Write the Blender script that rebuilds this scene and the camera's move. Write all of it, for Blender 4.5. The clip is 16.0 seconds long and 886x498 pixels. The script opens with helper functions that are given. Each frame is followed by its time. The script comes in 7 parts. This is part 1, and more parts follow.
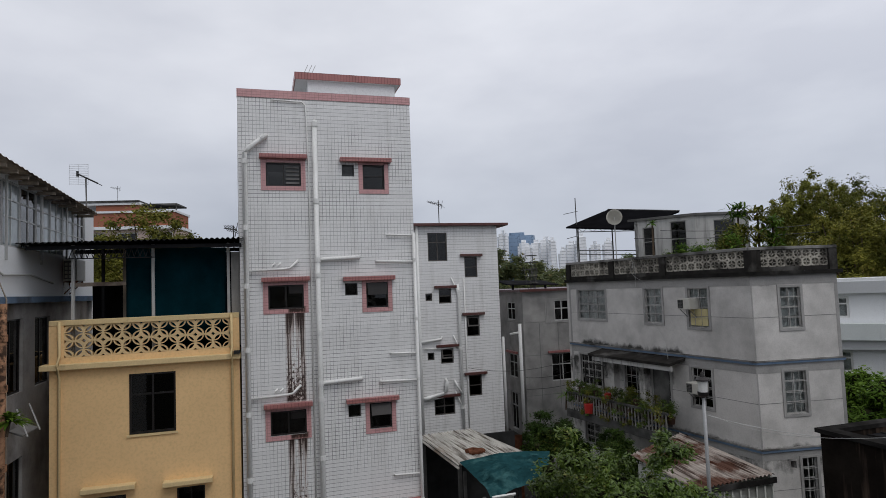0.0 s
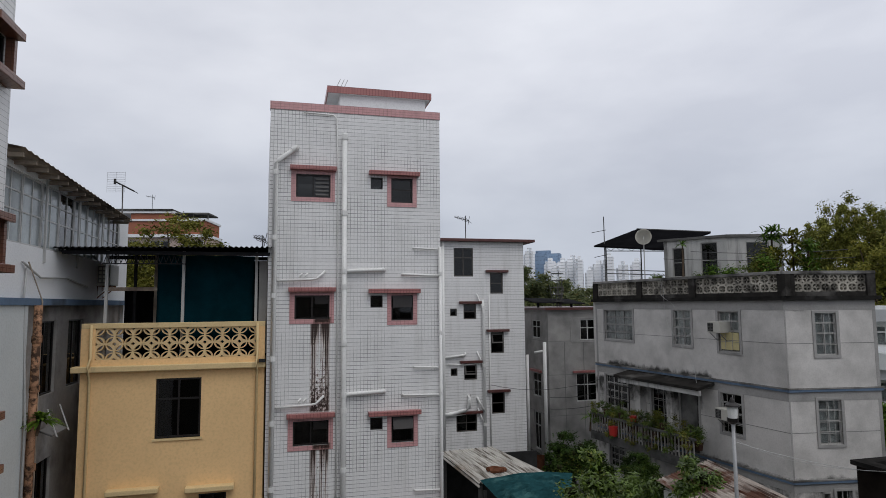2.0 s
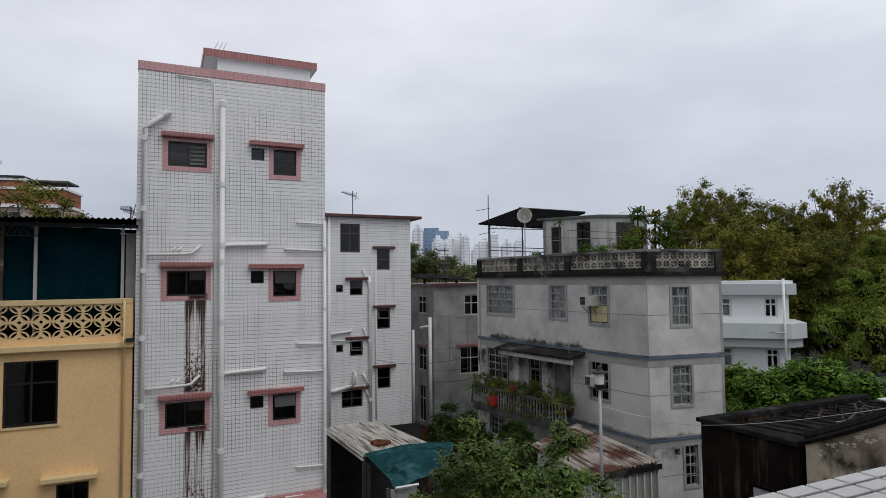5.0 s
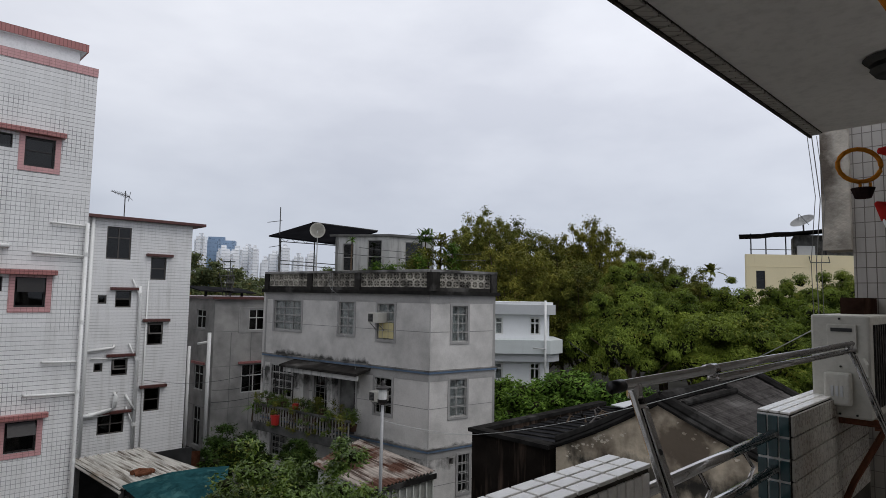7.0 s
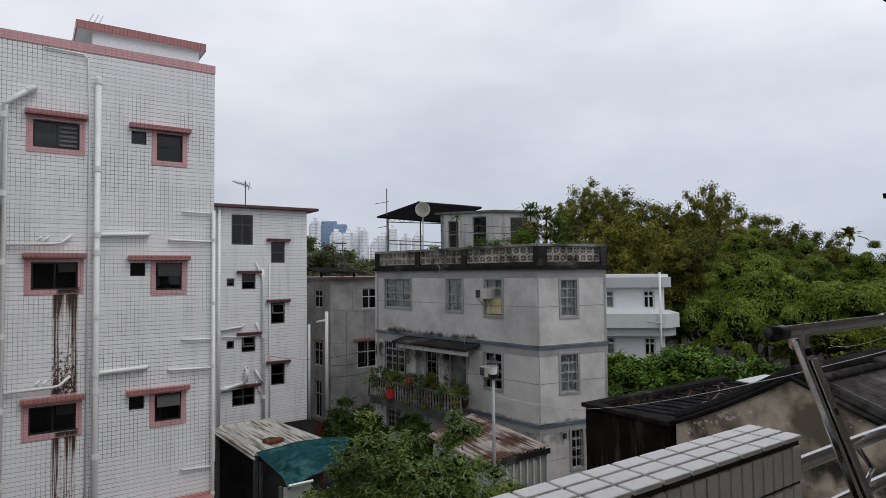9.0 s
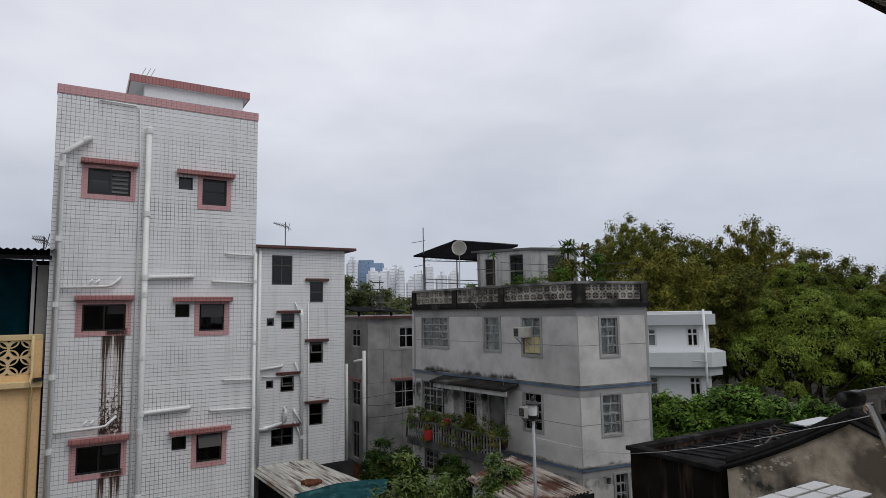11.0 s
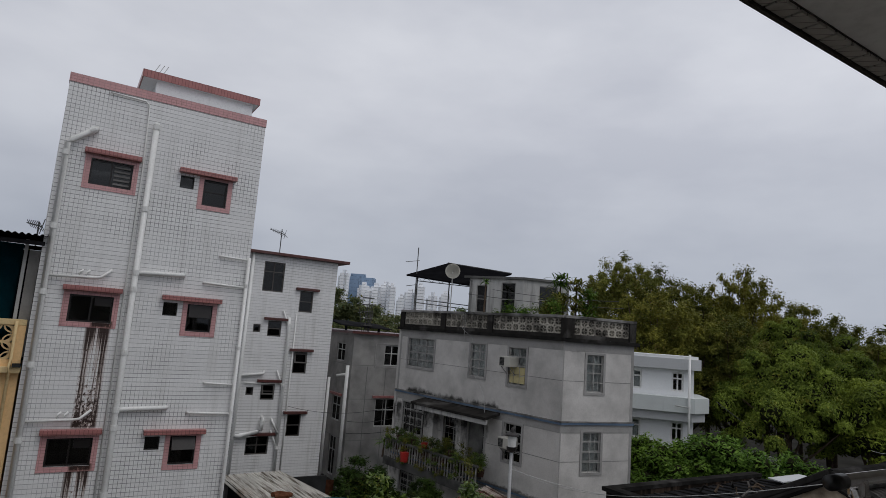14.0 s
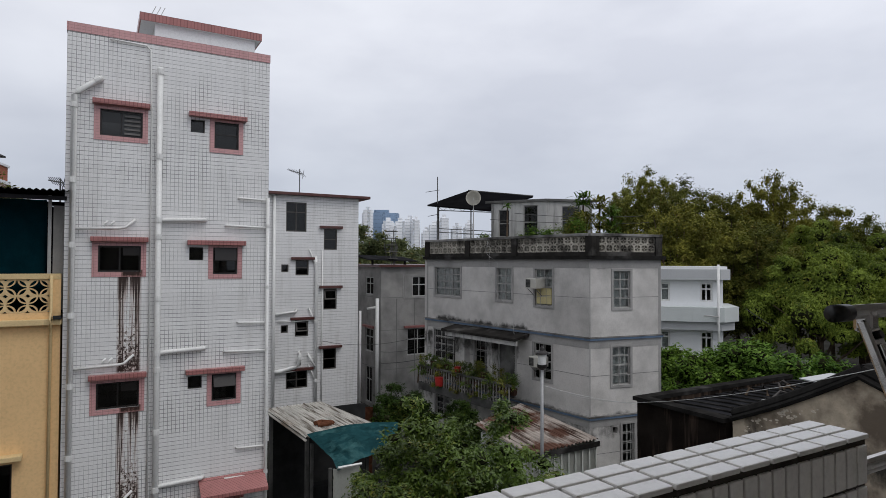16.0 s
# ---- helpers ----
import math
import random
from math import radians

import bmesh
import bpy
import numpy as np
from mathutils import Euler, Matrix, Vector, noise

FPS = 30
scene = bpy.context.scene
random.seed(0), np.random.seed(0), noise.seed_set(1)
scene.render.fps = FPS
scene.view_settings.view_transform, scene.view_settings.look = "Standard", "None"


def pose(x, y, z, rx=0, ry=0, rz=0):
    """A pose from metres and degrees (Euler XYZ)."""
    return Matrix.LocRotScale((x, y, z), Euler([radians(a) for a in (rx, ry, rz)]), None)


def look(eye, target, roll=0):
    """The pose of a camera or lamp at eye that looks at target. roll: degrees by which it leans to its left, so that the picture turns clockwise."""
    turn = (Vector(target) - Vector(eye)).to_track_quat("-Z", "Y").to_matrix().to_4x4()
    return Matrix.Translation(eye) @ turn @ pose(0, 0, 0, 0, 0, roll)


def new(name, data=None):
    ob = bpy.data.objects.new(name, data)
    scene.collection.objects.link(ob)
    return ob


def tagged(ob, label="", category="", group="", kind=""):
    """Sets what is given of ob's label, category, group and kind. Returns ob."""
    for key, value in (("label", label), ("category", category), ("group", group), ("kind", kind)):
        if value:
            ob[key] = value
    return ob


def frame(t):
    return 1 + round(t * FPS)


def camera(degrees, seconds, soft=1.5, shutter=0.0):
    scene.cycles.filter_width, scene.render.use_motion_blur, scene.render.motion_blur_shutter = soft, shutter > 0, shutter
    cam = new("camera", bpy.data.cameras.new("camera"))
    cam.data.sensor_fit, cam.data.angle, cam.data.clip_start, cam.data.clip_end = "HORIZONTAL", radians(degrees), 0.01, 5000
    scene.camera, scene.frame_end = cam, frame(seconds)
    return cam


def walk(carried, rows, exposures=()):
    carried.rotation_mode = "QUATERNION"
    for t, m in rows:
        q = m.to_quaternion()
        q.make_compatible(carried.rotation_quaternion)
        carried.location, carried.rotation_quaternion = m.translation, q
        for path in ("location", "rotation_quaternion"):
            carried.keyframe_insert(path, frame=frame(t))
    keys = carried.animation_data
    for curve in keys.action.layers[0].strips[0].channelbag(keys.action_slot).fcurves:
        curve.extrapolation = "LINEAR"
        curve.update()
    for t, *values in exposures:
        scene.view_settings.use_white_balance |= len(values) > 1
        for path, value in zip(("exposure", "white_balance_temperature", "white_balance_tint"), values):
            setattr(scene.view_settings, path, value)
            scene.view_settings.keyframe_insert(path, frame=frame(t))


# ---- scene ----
cam = camera(72.7, 16.0, soft=0.5)
EXPOSURES = [(0, 0.0), (1, 0.12), (1.5, 0.1), (2.5, -0.02), (3, 0.0), (5.5, 0.08), (6.5, 0.0), (7, 0.12), (9, 0.15), (11.5, -0.04), (12, -0.2), (12.5, -0.3), (13.5, -0.36), (14, -0.28), (14.5, -0.28), (15, -0.2), (15.5, -0.04), (16, 0.14)]
PATH = [
    (0, (0.068, -0.094, 8.112), (0.645, 1.817, 8.239), -2.2),
    (0.5, (0.088, -0.063, 8.033), (0.728, 1.83, 8.124), -2.1),
    (1, (0.068, -0.009, 8.024), (0.568, 1.925, 8.125), -0.6),
    (1.5, (0.015, -0.075, 8.098), (0.405, 1.879, 8.267), 0.2),
    (2, (0.063, -0.073, 8.084), (0.557, 1.856, 8.265), -0.5),
    (2.5, (0.111, -0.074, 8.114), (0.758, 1.812, 8.275), -1.7),
    (3, (0.109, -0.082, 8.05), (0.786, 1.795, 8.182), -2.8),
    (5.5, (0.124, -0.138, 8.056), (1.033, 1.64, 8.164), 0.6),
    (6, (0.078, -0.157, 8.063), (1.087, 1.563, 8.212), 1.2),
    (6.5, (0.093, -0.161, 8.07), (1.308, 1.42, 8.232), 0.6),
    (7, (0.098, -0.213, 8.068), (1.496, 1.209, 8.223), 1.0),
    (7.5, (0.122, -0.178, 8.046), (1.46, 1.305, 8.15), 0.3),
    (8, (0.132, -0.137, 8.033), (1.329, 1.464, 8.091), 0.3),
    (8.5, (0.158, -0.126, 8.02), (1.321, 1.501, 8.052), 0.0),
    (9, (0.156, -0.13, 8.016), (1.289, 1.516, 8.094), -0.6),
    (11.5, (0.121, -0.123, 8.075), (1.118, 1.59, 8.342), -1),
    (12, (0.114, -0.149, 8.096), (1.045, 1.588, 8.438), -0.9),
    (12.5, (0.078, -0.145, 8.09), (0.866, 1.659, 8.442), 0.2),
    (13, (0.031, -0.107, 8.119), (0.756, 1.723, 8.475), 1.3),
    (13.5, (0.072, -0.16, 8.11), (0.916, 1.625, 8.429), 0.2),
    (14, (0.101, -0.129, 8.082), (1.141, 1.558, 8.357), 4.3),
    (14.5, (0.146, -0.164, 8.043), (1.298, 1.453, 8.284), 2.3),
    (15, (0.15, -0.148, 8.037), (1.259, 1.509, 8.187), 2.3),
    (15.5, (0.208, -0.138, 8.011), (1.325, 1.52, 8.052), -0.7),
    (16, (0.223, -0.102, 7.989), (1.213, 1.635, 8.032), 0.2),
]
walk(cam, [(t, look(*p)) for t, *p in PATH], EXPOSURES)

# ---- sky and sun ----
world = bpy.data.worlds.new("overcast")
scene.world = world
world.use_nodes = True
wn, wl = world.node_tree.nodes, world.node_tree.links
wn.clear()
w_out, w_bg = wn.new("ShaderNodeOutputWorld"), wn.new("ShaderNodeBackground")
w_sky = wn.new("ShaderNodeTexSky")
w_sky.sky_type, w_sky.sun_disc = "NISHITA", False
w_sky.sun_elevation, w_sky.sun_rotation = radians(58), radians(162)
w_co, w_map, w_noise, w_ramp = (wn.new("ShaderNodeTexCoord"), wn.new("ShaderNodeMapping"),
                                wn.new("ShaderNodeTexNoise"), wn.new("ShaderNodeValToRGB"))
w_sep, w_grad, w_mul, w_mix, w_dim = (wn.new("ShaderNodeSeparateXYZ"), wn.new("ShaderNodeValToRGB"),
                                      wn.new("ShaderNodeMix"), wn.new("ShaderNodeMix"), wn.new("ShaderNodeMix"))
w_map.inputs["Scale"].default_value = (1.3, 1.3, 3.2)
w_noise.inputs["Scale"].default_value, w_noise.inputs["Detail"].default_value = 1.9, 5
w_noise.inputs["Roughness"].default_value = 0.5
w_ramp.color_ramp.elements[0].position, w_ramp.color_ramp.elements[0].color = 0.32, (0.80, 0.81, 0.84, 1)
w_ramp.color_ramp.elements[1].position, w_ramp.color_ramp.elements[1].color = 0.66, (1.04, 1.04, 1.04, 1)
g = w_grad.color_ramp
g.elements[0].position, g.elements[0].color = 0.0, (0.49, 0.53, 0.61, 1)
g.elements[1].position, g.elements[1].color = 1.0, (0.86, 0.875, 0.925, 1)
e = g.elements.new(0.12); e.color = (0.555, 0.59, 0.665, 1)
e = g.elements.new(0.34); e.color = (0.755, 0.775, 0.84, 1)
wl.new(w_co.outputs["Generated"], w_map.inputs["Vector"])
wl.new(w_map.outputs["Vector"], w_noise.inputs["Vector"])
wl.new(w_noise.outputs["Fac"], w_ramp.inputs["Fac"])
wl.new(w_co.outputs["Generated"], w_sep.inputs["Vector"])
wl.new(w_sep.outputs["Z"], w_grad.inputs["Fac"])
for m_, kind_ in ((w_mul, "MULTIPLY"), (w_mix, "MIX"), (w_dim, "MULTIPLY")):
    m_.data_type, m_.blend_type = "RGBA", kind_
w_mul.inputs["Factor"].default_value = 1
wl.new(w_grad.outputs["Color"], w_mul.inputs["A"])
wl.new(w_ramp.outputs["Color"], w_mul.inputs["B"])
w_dim.inputs["Factor"].default_value = 1
w_dim.inputs["B"].default_value = (0.09, 0.09, 0.09, 1)
wl.new(w_sky.outputs["Color"], w_dim.inputs["A"])
w_mix.inputs["Factor"].default_value = 0.96
wl.new(w_dim.outputs["Result"], w_mix.inputs["A"])
w_side, w_lift = wn.new("ShaderNodeMapRange"), wn.new("ShaderNodeMix")
w_side.inputs["From Min"].default_value, w_side.inputs["From Max"].default_value = 0.1, 0.8
w_side.inputs["To Min"].default_value, w_side.inputs["To Max"].default_value = 0.98, 1.08
wl.new(w_sep.outputs["X"], w_side.inputs["Value"])
w_lift.data_type, w_lift.blend_type = "RGBA", "MULTIPLY"
w_lift.inputs["Factor"].default_value = 1
wl.new(w_mul.outputs["Result"], w_lift.inputs["A"])
wl.new(w_side.outputs["Result"], w_lift.inputs["B"])
wl.new(w_lift.outputs["Result"], w_mix.inputs["B"])
wl.new(w_mix.outputs["Result"], w_bg.inputs["Color"])
w_bg.inputs["Strength"].default_value = 1.0
wl.new(w_bg.outputs["Background"], w_out.inputs["Surface"])

sun = new("sun", bpy.data.lights.new("sun", "SUN"))
sun.data.energy, sun.data.angle, sun.data.color = 0.8, radians(35), (1.0, 0.98, 0.95)
sun.matrix_world = look((4, -12, 20), (0, 0, 0))


# ---- materials ----
def mixer(nt, kind, a, b, fac=1.0):
    """A colour mix node: a, b and fac are sockets or values."""
    n = nt.nodes.new("ShaderNodeMix")
    n.data_type, n.blend_type = "RGBA", kind
    for key, v in (("A", a), ("B", b), ("Factor", fac)):
        if isinstance(v, bpy.types.NodeSocket):
            nt.links.new(v, n.inputs[key])
        else:
            n.inputs[key].default_value = v if key == "Factor" else (*v, 1)
    return n.outputs["Result"]


def maths(nt, op, a, b=0.0):
    n = nt.nodes.new("ShaderNodeMath")
    n.operation = op
    for i, v in enumerate((a, b)):
        if isinstance(v, bpy.types.NodeSocket):
            nt.links.new(v, n.inputs[i])
        else:
            n.inputs[i].default_value = v
    return n.outputs[0]


def ramp(nt, fac, lo, hi, a=0.0, b=1.0):
    n = nt.nodes.new("ShaderNodeMapRange")
    n.inputs["From Min"].default_value, n.inputs["From Max"].default_value = lo, hi
    n.inputs["To Min"].default_value, n.inputs["To Max"].default_value = a, b
    nt.links.new(fac, n.inputs["Value"])
    return n.outputs[0]


def place(nt, scale=(1, 1, 1)):
    geo, mp = nt.nodes.new("ShaderNodeNewGeometry"), nt.nodes.new("ShaderNodeMapping")
    mp.inputs["Scale"].default_value = scale
    nt.links.new(geo.outputs["Position"], mp.inputs["Vector"])
    return mp.outputs["Vector"]


def grain(nt, vec, scale, detail=4.0, rough=0.6):
    n = nt.nodes.new("ShaderNodeTexNoise")
    n.inputs["Scale"].default_value, n.inputs["Detail"].default_value = scale, detail
    n.inputs["Roughness"].default_value = rough
    nt.links.new(vec, n.inputs["Vector"])
    return n.outputs["Fac"]


def relief(nt, bsdf, height, strength=0.2, distance=0.02):
    n = nt.nodes.new("ShaderNodeBump")
    n.inputs["Strength"].default_value, n.inputs["Distance"].default_value = strength, distance
    nt.links.new(height, n.inputs["Height"])
    nt.links.new(n.outputs["Normal"], bsdf.inputs["Normal"])


def blank(name, rough=0.7, metal=0.0):
    m = bpy.data.materials.new(name)
    m.use_nodes = True
    nt = m.node_tree
    bsdf = nt.nodes["Principled BSDF"]
    bsdf.inputs["Roughness"].default_value, bsdf.inputs["Metallic"].default_value = rough, metal
    return m, nt, bsdf


def surface(name, base, rough=0.75, metal=0.0, size=1.5, var=0.12, fine=30, bump=0.15, stain=None, cover=0.5,
            streak=False, soft=0.18, per_piece=0.0, moulds=(), ribs=0.0, patch=0.9):
    """Paint, plaster, metal or stone: two scales of variation, and stains with their own shape."""
    m, nt, bsdf = blank(name, rough, metal)
    bsdf.inputs["Specular IOR Level"].default_value = 0.5 if rough < 0.55 else 0.0
    vec = place(nt)
    a = grain(nt, vec, size)
    b = grain(nt, vec, fine, 3)
    lo, hi = [c * (1 - var) for c in base], [min(1, c * (1 + var)) for c in base]
    col = mixer(nt, "MIX", lo, hi, ramp(nt, a, 0.3, 0.7))
    col = mixer(nt, "MULTIPLY", col, (0.78, 0.78, 0.77), ramp(nt, b, 0.45, 0.75, 0, 0.6))
    if per_piece:
        info = nt.nodes.new("ShaderNodeObjectInfo")
        col = mixer(nt, "MULTIPLY", col, (0.6, 0.6, 0.6), ramp(nt, info.outputs["Random"], 0, 1, 0, per_piece))
    if stain:
        v2 = place(nt, (2.6, 2.6, 0.22) if streak else (1, 1, 1))
        s = grain(nt, v2, 1.6 if streak else patch, 7, 0.62)
        big = grain(nt, vec, 0.45, 3)
        s = maths(nt, "ADD", s, ramp(nt, big, 0.3, 0.7, -0.12, 0.12))
        col = mixer(nt, "MIX", col, stain, ramp(nt, s, 1 - cover - soft / 2, 1 - cover + soft, 0, 0.9))
    if ribs:
        sx = nt.nodes.new("ShaderNodeSeparateXYZ")
        nt.links.new(vec, sx.inputs[0])
        across = maths(nt, "ADD", maths(nt, "MULTIPLY", sx.outputs[0], math.cos(ribs)), maths(nt, "MULTIPLY", sx.outputs[1], math.sin(ribs)))
        along = maths(nt, "SUBTRACT", maths(nt, "MULTIPLY", sx.outputs[1], math.cos(ribs)), maths(nt, "MULTIPLY", sx.outputs[0], math.sin(ribs)))
        lane = nt.nodes.new("ShaderNodeCombineXYZ")
        nt.links.new(maths(nt, "MULTIPLY", across, 13.0), lane.inputs[0])
        nt.links.new(maths(nt, "MULTIPLY", along, 0.5), lane.inputs[1])
        groove = grain(nt, lane.outputs[0], 1.0, 4, 0.6)
        col = mixer(nt, "MIX", col, [c * 0.28 for c in (stain or base)], ramp(nt, groove, 0.48, 0.62, 0, 0.85))
    if moulds:
        sep = nt.nodes.new("ShaderNodeSeparateXYZ")
        nt.links.new(vec, sep.inputs[0])
        ragged = maths(nt, "ADD", grain(nt, vec, 1.1, 6, 0.65), ramp(nt, grain(nt, place(nt, (3, 3, 0.9)), 1.2, 4), 0.3, 0.7, -0.08, 0.08))
        for y0, y1, z0, z1, z2, need in moulds:
            m1 = maths(nt, "MULTIPLY", ramp(nt, sep.outputs[2], z0, z1), ramp(nt, sep.outputs[2], z2, z1))
            m1 = maths(nt, "MULTIPLY", m1, maths(nt, "MULTIPLY", ramp(nt, sep.outputs[1], y0, y0 + 0.5), ramp(nt, sep.outputs[1], y1, y1 - 0.5)))
            k_ = maths(nt, "ADD", ragged, ramp(nt, m1, 0, 1, -0.5, 0.12))
            col = mixer(nt, "MIX", col, (0.03, 0.03, 0.028), ramp(nt, k_, need - 0.08, need + 0.14, 0, 0.92))
    nt.links.new(col, bsdf.inputs["Base Color"])
    nt.links.new(ramp(nt, b, 0.3, 0.7, max(0.03, rough - 0.12), min(1, rough + 0.12)), bsdf.inputs["Roughness"])
    if bump:
        relief(nt, bsdf, b, bump)
    return m


def tiling(name, tile, joint, w, h, gap=0.008, rough=0.3, dirt=0.25, drips=(), pale_joint=None, fade=None, upright=1.0):
    """Small glazed facade tiles on upright walls; drips: boxes (x0, x1, z0, z1) of black run-off below windows."""
    m, nt, bsdf = blank(name, rough)
    vec = place(nt)
    sep, com = nt.nodes.new("ShaderNodeSeparateXYZ"), nt.nodes.new("ShaderNodeCombineXYZ")
    nt.links.new(vec, sep.inputs[0])
    nt.links.new(maths(nt, "ADD", sep.outputs[0], sep.outputs[1]), com.inputs[0])
    nt.links.new(sep.outputs[2], com.inputs[1])
    br = nt.nodes.new("ShaderNodeTexBrick")
    br.offset, br.squash = 0.0, 1.0
    br.inputs["Scale"].default_value, br.inputs["Mortar Size"].default_value = 1, gap / 2
    br.inputs["Mortar Smooth"].default_value = 0.2
    br.inputs["Brick Width"].default_value, br.inputs["Row Height"].default_value = w, h
    br.inputs["Color1"].default_value, br.inputs["Color2"].default_value = (*tile, 1), (*[c * 0.93 for c in tile], 1)
    nt.links.new(com.outputs[0], br.inputs["Vector"])
    patch = grain(nt, vec, 0.75, 3, 0.5)
    jc = mixer(nt, "MIX", joint, pale_joint or [c * 0.55 for c in tile], ramp(nt, patch, 0.42, 0.58))
    nt.links.new(jc, br.inputs["Mortar"])
    tiled, joints = br.outputs["Color"], br.outputs["Fac"]
    if fade:
        br.inputs["Brick Width"].default_value = 400
        up = nt.nodes.new("ShaderNodeTexBrick")
        up.offset, up.squash = 0.0, 1.0
        up.inputs["Scale"].default_value, up.inputs["Mortar Size"].default_value = 1, gap * 0.42
        up.inputs["Mortar Smooth"].default_value = 0.2
        up.inputs["Brick Width"].default_value, up.inputs["Row Height"].default_value = w, 400
        nt.links.new(com.outputs[0], up.inputs["Vector"])
        blank_ = maths(nt, "ADD", grain(nt, place(nt, (1.0, 1.0, 1.4)), fade, 3, 0.5), ramp(nt, grain(nt, vec, 7, 2), 0.3, 0.7, -0.06, 0.06))
        lines = maths(nt, "MULTIPLY", up.outputs["Fac"], ramp(nt, blank_, 0.42, 0.56, upright, 0.12 * upright))
        tiled = mixer(nt, "MIX", tiled, jc, lines)
        joints = maths(nt, "MAXIMUM", joints, lines)
    v2 = place(nt, (3.0, 3.0, 0.25))
    st = grain(nt, v2, 1.5, 6, 0.6)
    col = mixer(nt, "MULTIPLY", tiled, (0.62, 0.61, 0.58), ramp(nt, st, 0.5, 0.8, 0, dirt * 2))
    col = mixer(nt, "MULTIPLY", col, (0.8, 0.8, 0.8), ramp(nt, grain(nt, vec, 14, 3), 0.45, 0.8, 0, 0.5))
    runs = grain(nt, place(nt, (17, 17, 0.28)), 1.2, 5, 0.7)
    speck = grain(nt, place(nt, (1, 1, 0.7)), 17, 4, 0.75)
    for x0, x1, z0, z1 in drips:
        box = maths(nt, "MULTIPLY", ramp(nt, sep.outputs[0], x0, x0 + 0.05), ramp(nt, sep.outputs[0], x1, x1 - 0.05))
        box = maths(nt, "MULTIPLY", box, maths(nt, "MULTIPLY", ramp(nt, sep.outputs[2], z0, z0 + 0.06),
                                               ramp(nt, sep.outputs[2], z1 + 0.01, z1)))
        rim = maths(nt, "ABSOLUTE", maths(nt, "SUBTRACT", sep.outputs[0], (x0 + x1) / 2))
        edge = maths(nt, "ADD", runs, ramp(nt, rim, 0.02, (x1 - x0) * 0.4, -0.035, 0.05))
        edge = maths(nt, "ADD", edge, ramp(nt, sep.outputs[2], z1 - 0.5, z1, 0.0, 0.11))
        dots = maths(nt, "ADD", speck, ramp(nt, sep.outputs[2], z0 + 0.05, z0 + 1.2, 0.10, -0.10))
        col = mixer(nt, "MIX", col, (0.26, 0.13, 0.075), maths(nt, "MULTIPLY", box, ramp(nt, maths(nt, "MAXIMUM", edge, dots), 0.46, 0.54, 0, 0.6)))
        col = mixer(nt, "MIX", col, (0.026, 0.013, 0.010), maths(nt, "MULTIPLY", box, ramp(nt, maths(nt, "MAXIMUM", edge, dots), 0.525, 0.57, 0, 0.97)))
    nt.links.new(col, bsdf.inputs["Base Color"])
    nt.links.new(ramp(nt, joints, 0, 1, rough, 0.9), bsdf.inputs["Roughness"])
    relief(nt, bsdf, maths(nt, "SUBTRACT", 1.0, joints), 0.5, 0.004)
    return m


def glazing(name, tint=(0.65, 0.7, 0.7), rough=0.02, gloss=0.5):
    m, nt, bsdf = blank(name, rough)
    bsdf.inputs["Base Color"].default_value = (*tint, 1)
    bsdf.inputs["Transmission Weight"].default_value = 1.0
    bsdf.inputs["IOR"].default_value = 1.45
    bsdf.inputs["Specular IOR Level"].default_value = gloss
    relief(nt, bsdf, grain(nt, place(nt), 1.2, 2), 0.03, 0.05)
    return m


def foliage(name, dark, light, through_=0.2, rough=0.5, dry=(0.30, 0.19, 0.05), gloss=0.06):
    m, nt, bsdf = blank(name, rough)
    bsdf.inputs["Specular IOR Level"].default_value = gloss
    geo = nt.nodes.new("ShaderNodeNewGeometry")
    info = nt.nodes.new("ShaderNodeObjectInfo")
    pick = maths(nt, "ADD", ramp(nt, grain(nt, place(nt), 0.55, 3), 0.3, 0.7, 0, 0.6),
                 ramp(nt, geo.outputs["Random Per Island"], 0, 1, 0, 0.4))
    col = mixer(nt, "MIX", dark, light, pick)
    col = mixer(nt, "MULTIPLY", col, (1.0, 0.86, 0.55), ramp(nt, info.outputs["Random"], 0, 1, 0, 0.5))
    kin = maths(nt, "FRACT", maths(nt, "MULTIPLY", info.outputs["Random"], 7.3))
    col = mixer(nt, "MULTIPLY", col, (0.50, 0.58, 0.52), ramp(nt, kin, 0.2, 1.0, 0, 0.85))
    few = maths(nt, "MULTIPLY", ramp(nt, grain(nt, place(nt), 0.8, 3), 0.52, 0.66), ramp(nt, geo.outputs["Random Per Island"], 0.6, 0.75, 0, 0.75))
    col = mixer(nt, "MIX", col, dry, few)
    nt.links.new(col, bsdf.inputs["Base Color"])
    tr, mx = nt.nodes.new("ShaderNodeBsdfTranslucent"), nt.nodes.new("ShaderNodeMixShader")
    nt.links.new(col, tr.inputs["Color"])
    mx.inputs[0].default_value = through_
    out = nt.nodes["Material Output"]
    nt.links.new(bsdf.outputs[0], mx.inputs[1])
    nt.links.new(tr.outputs[0], mx.inputs[2])
    nt.links.new(mx.outputs[0], out.inputs["Surface"])
    return m


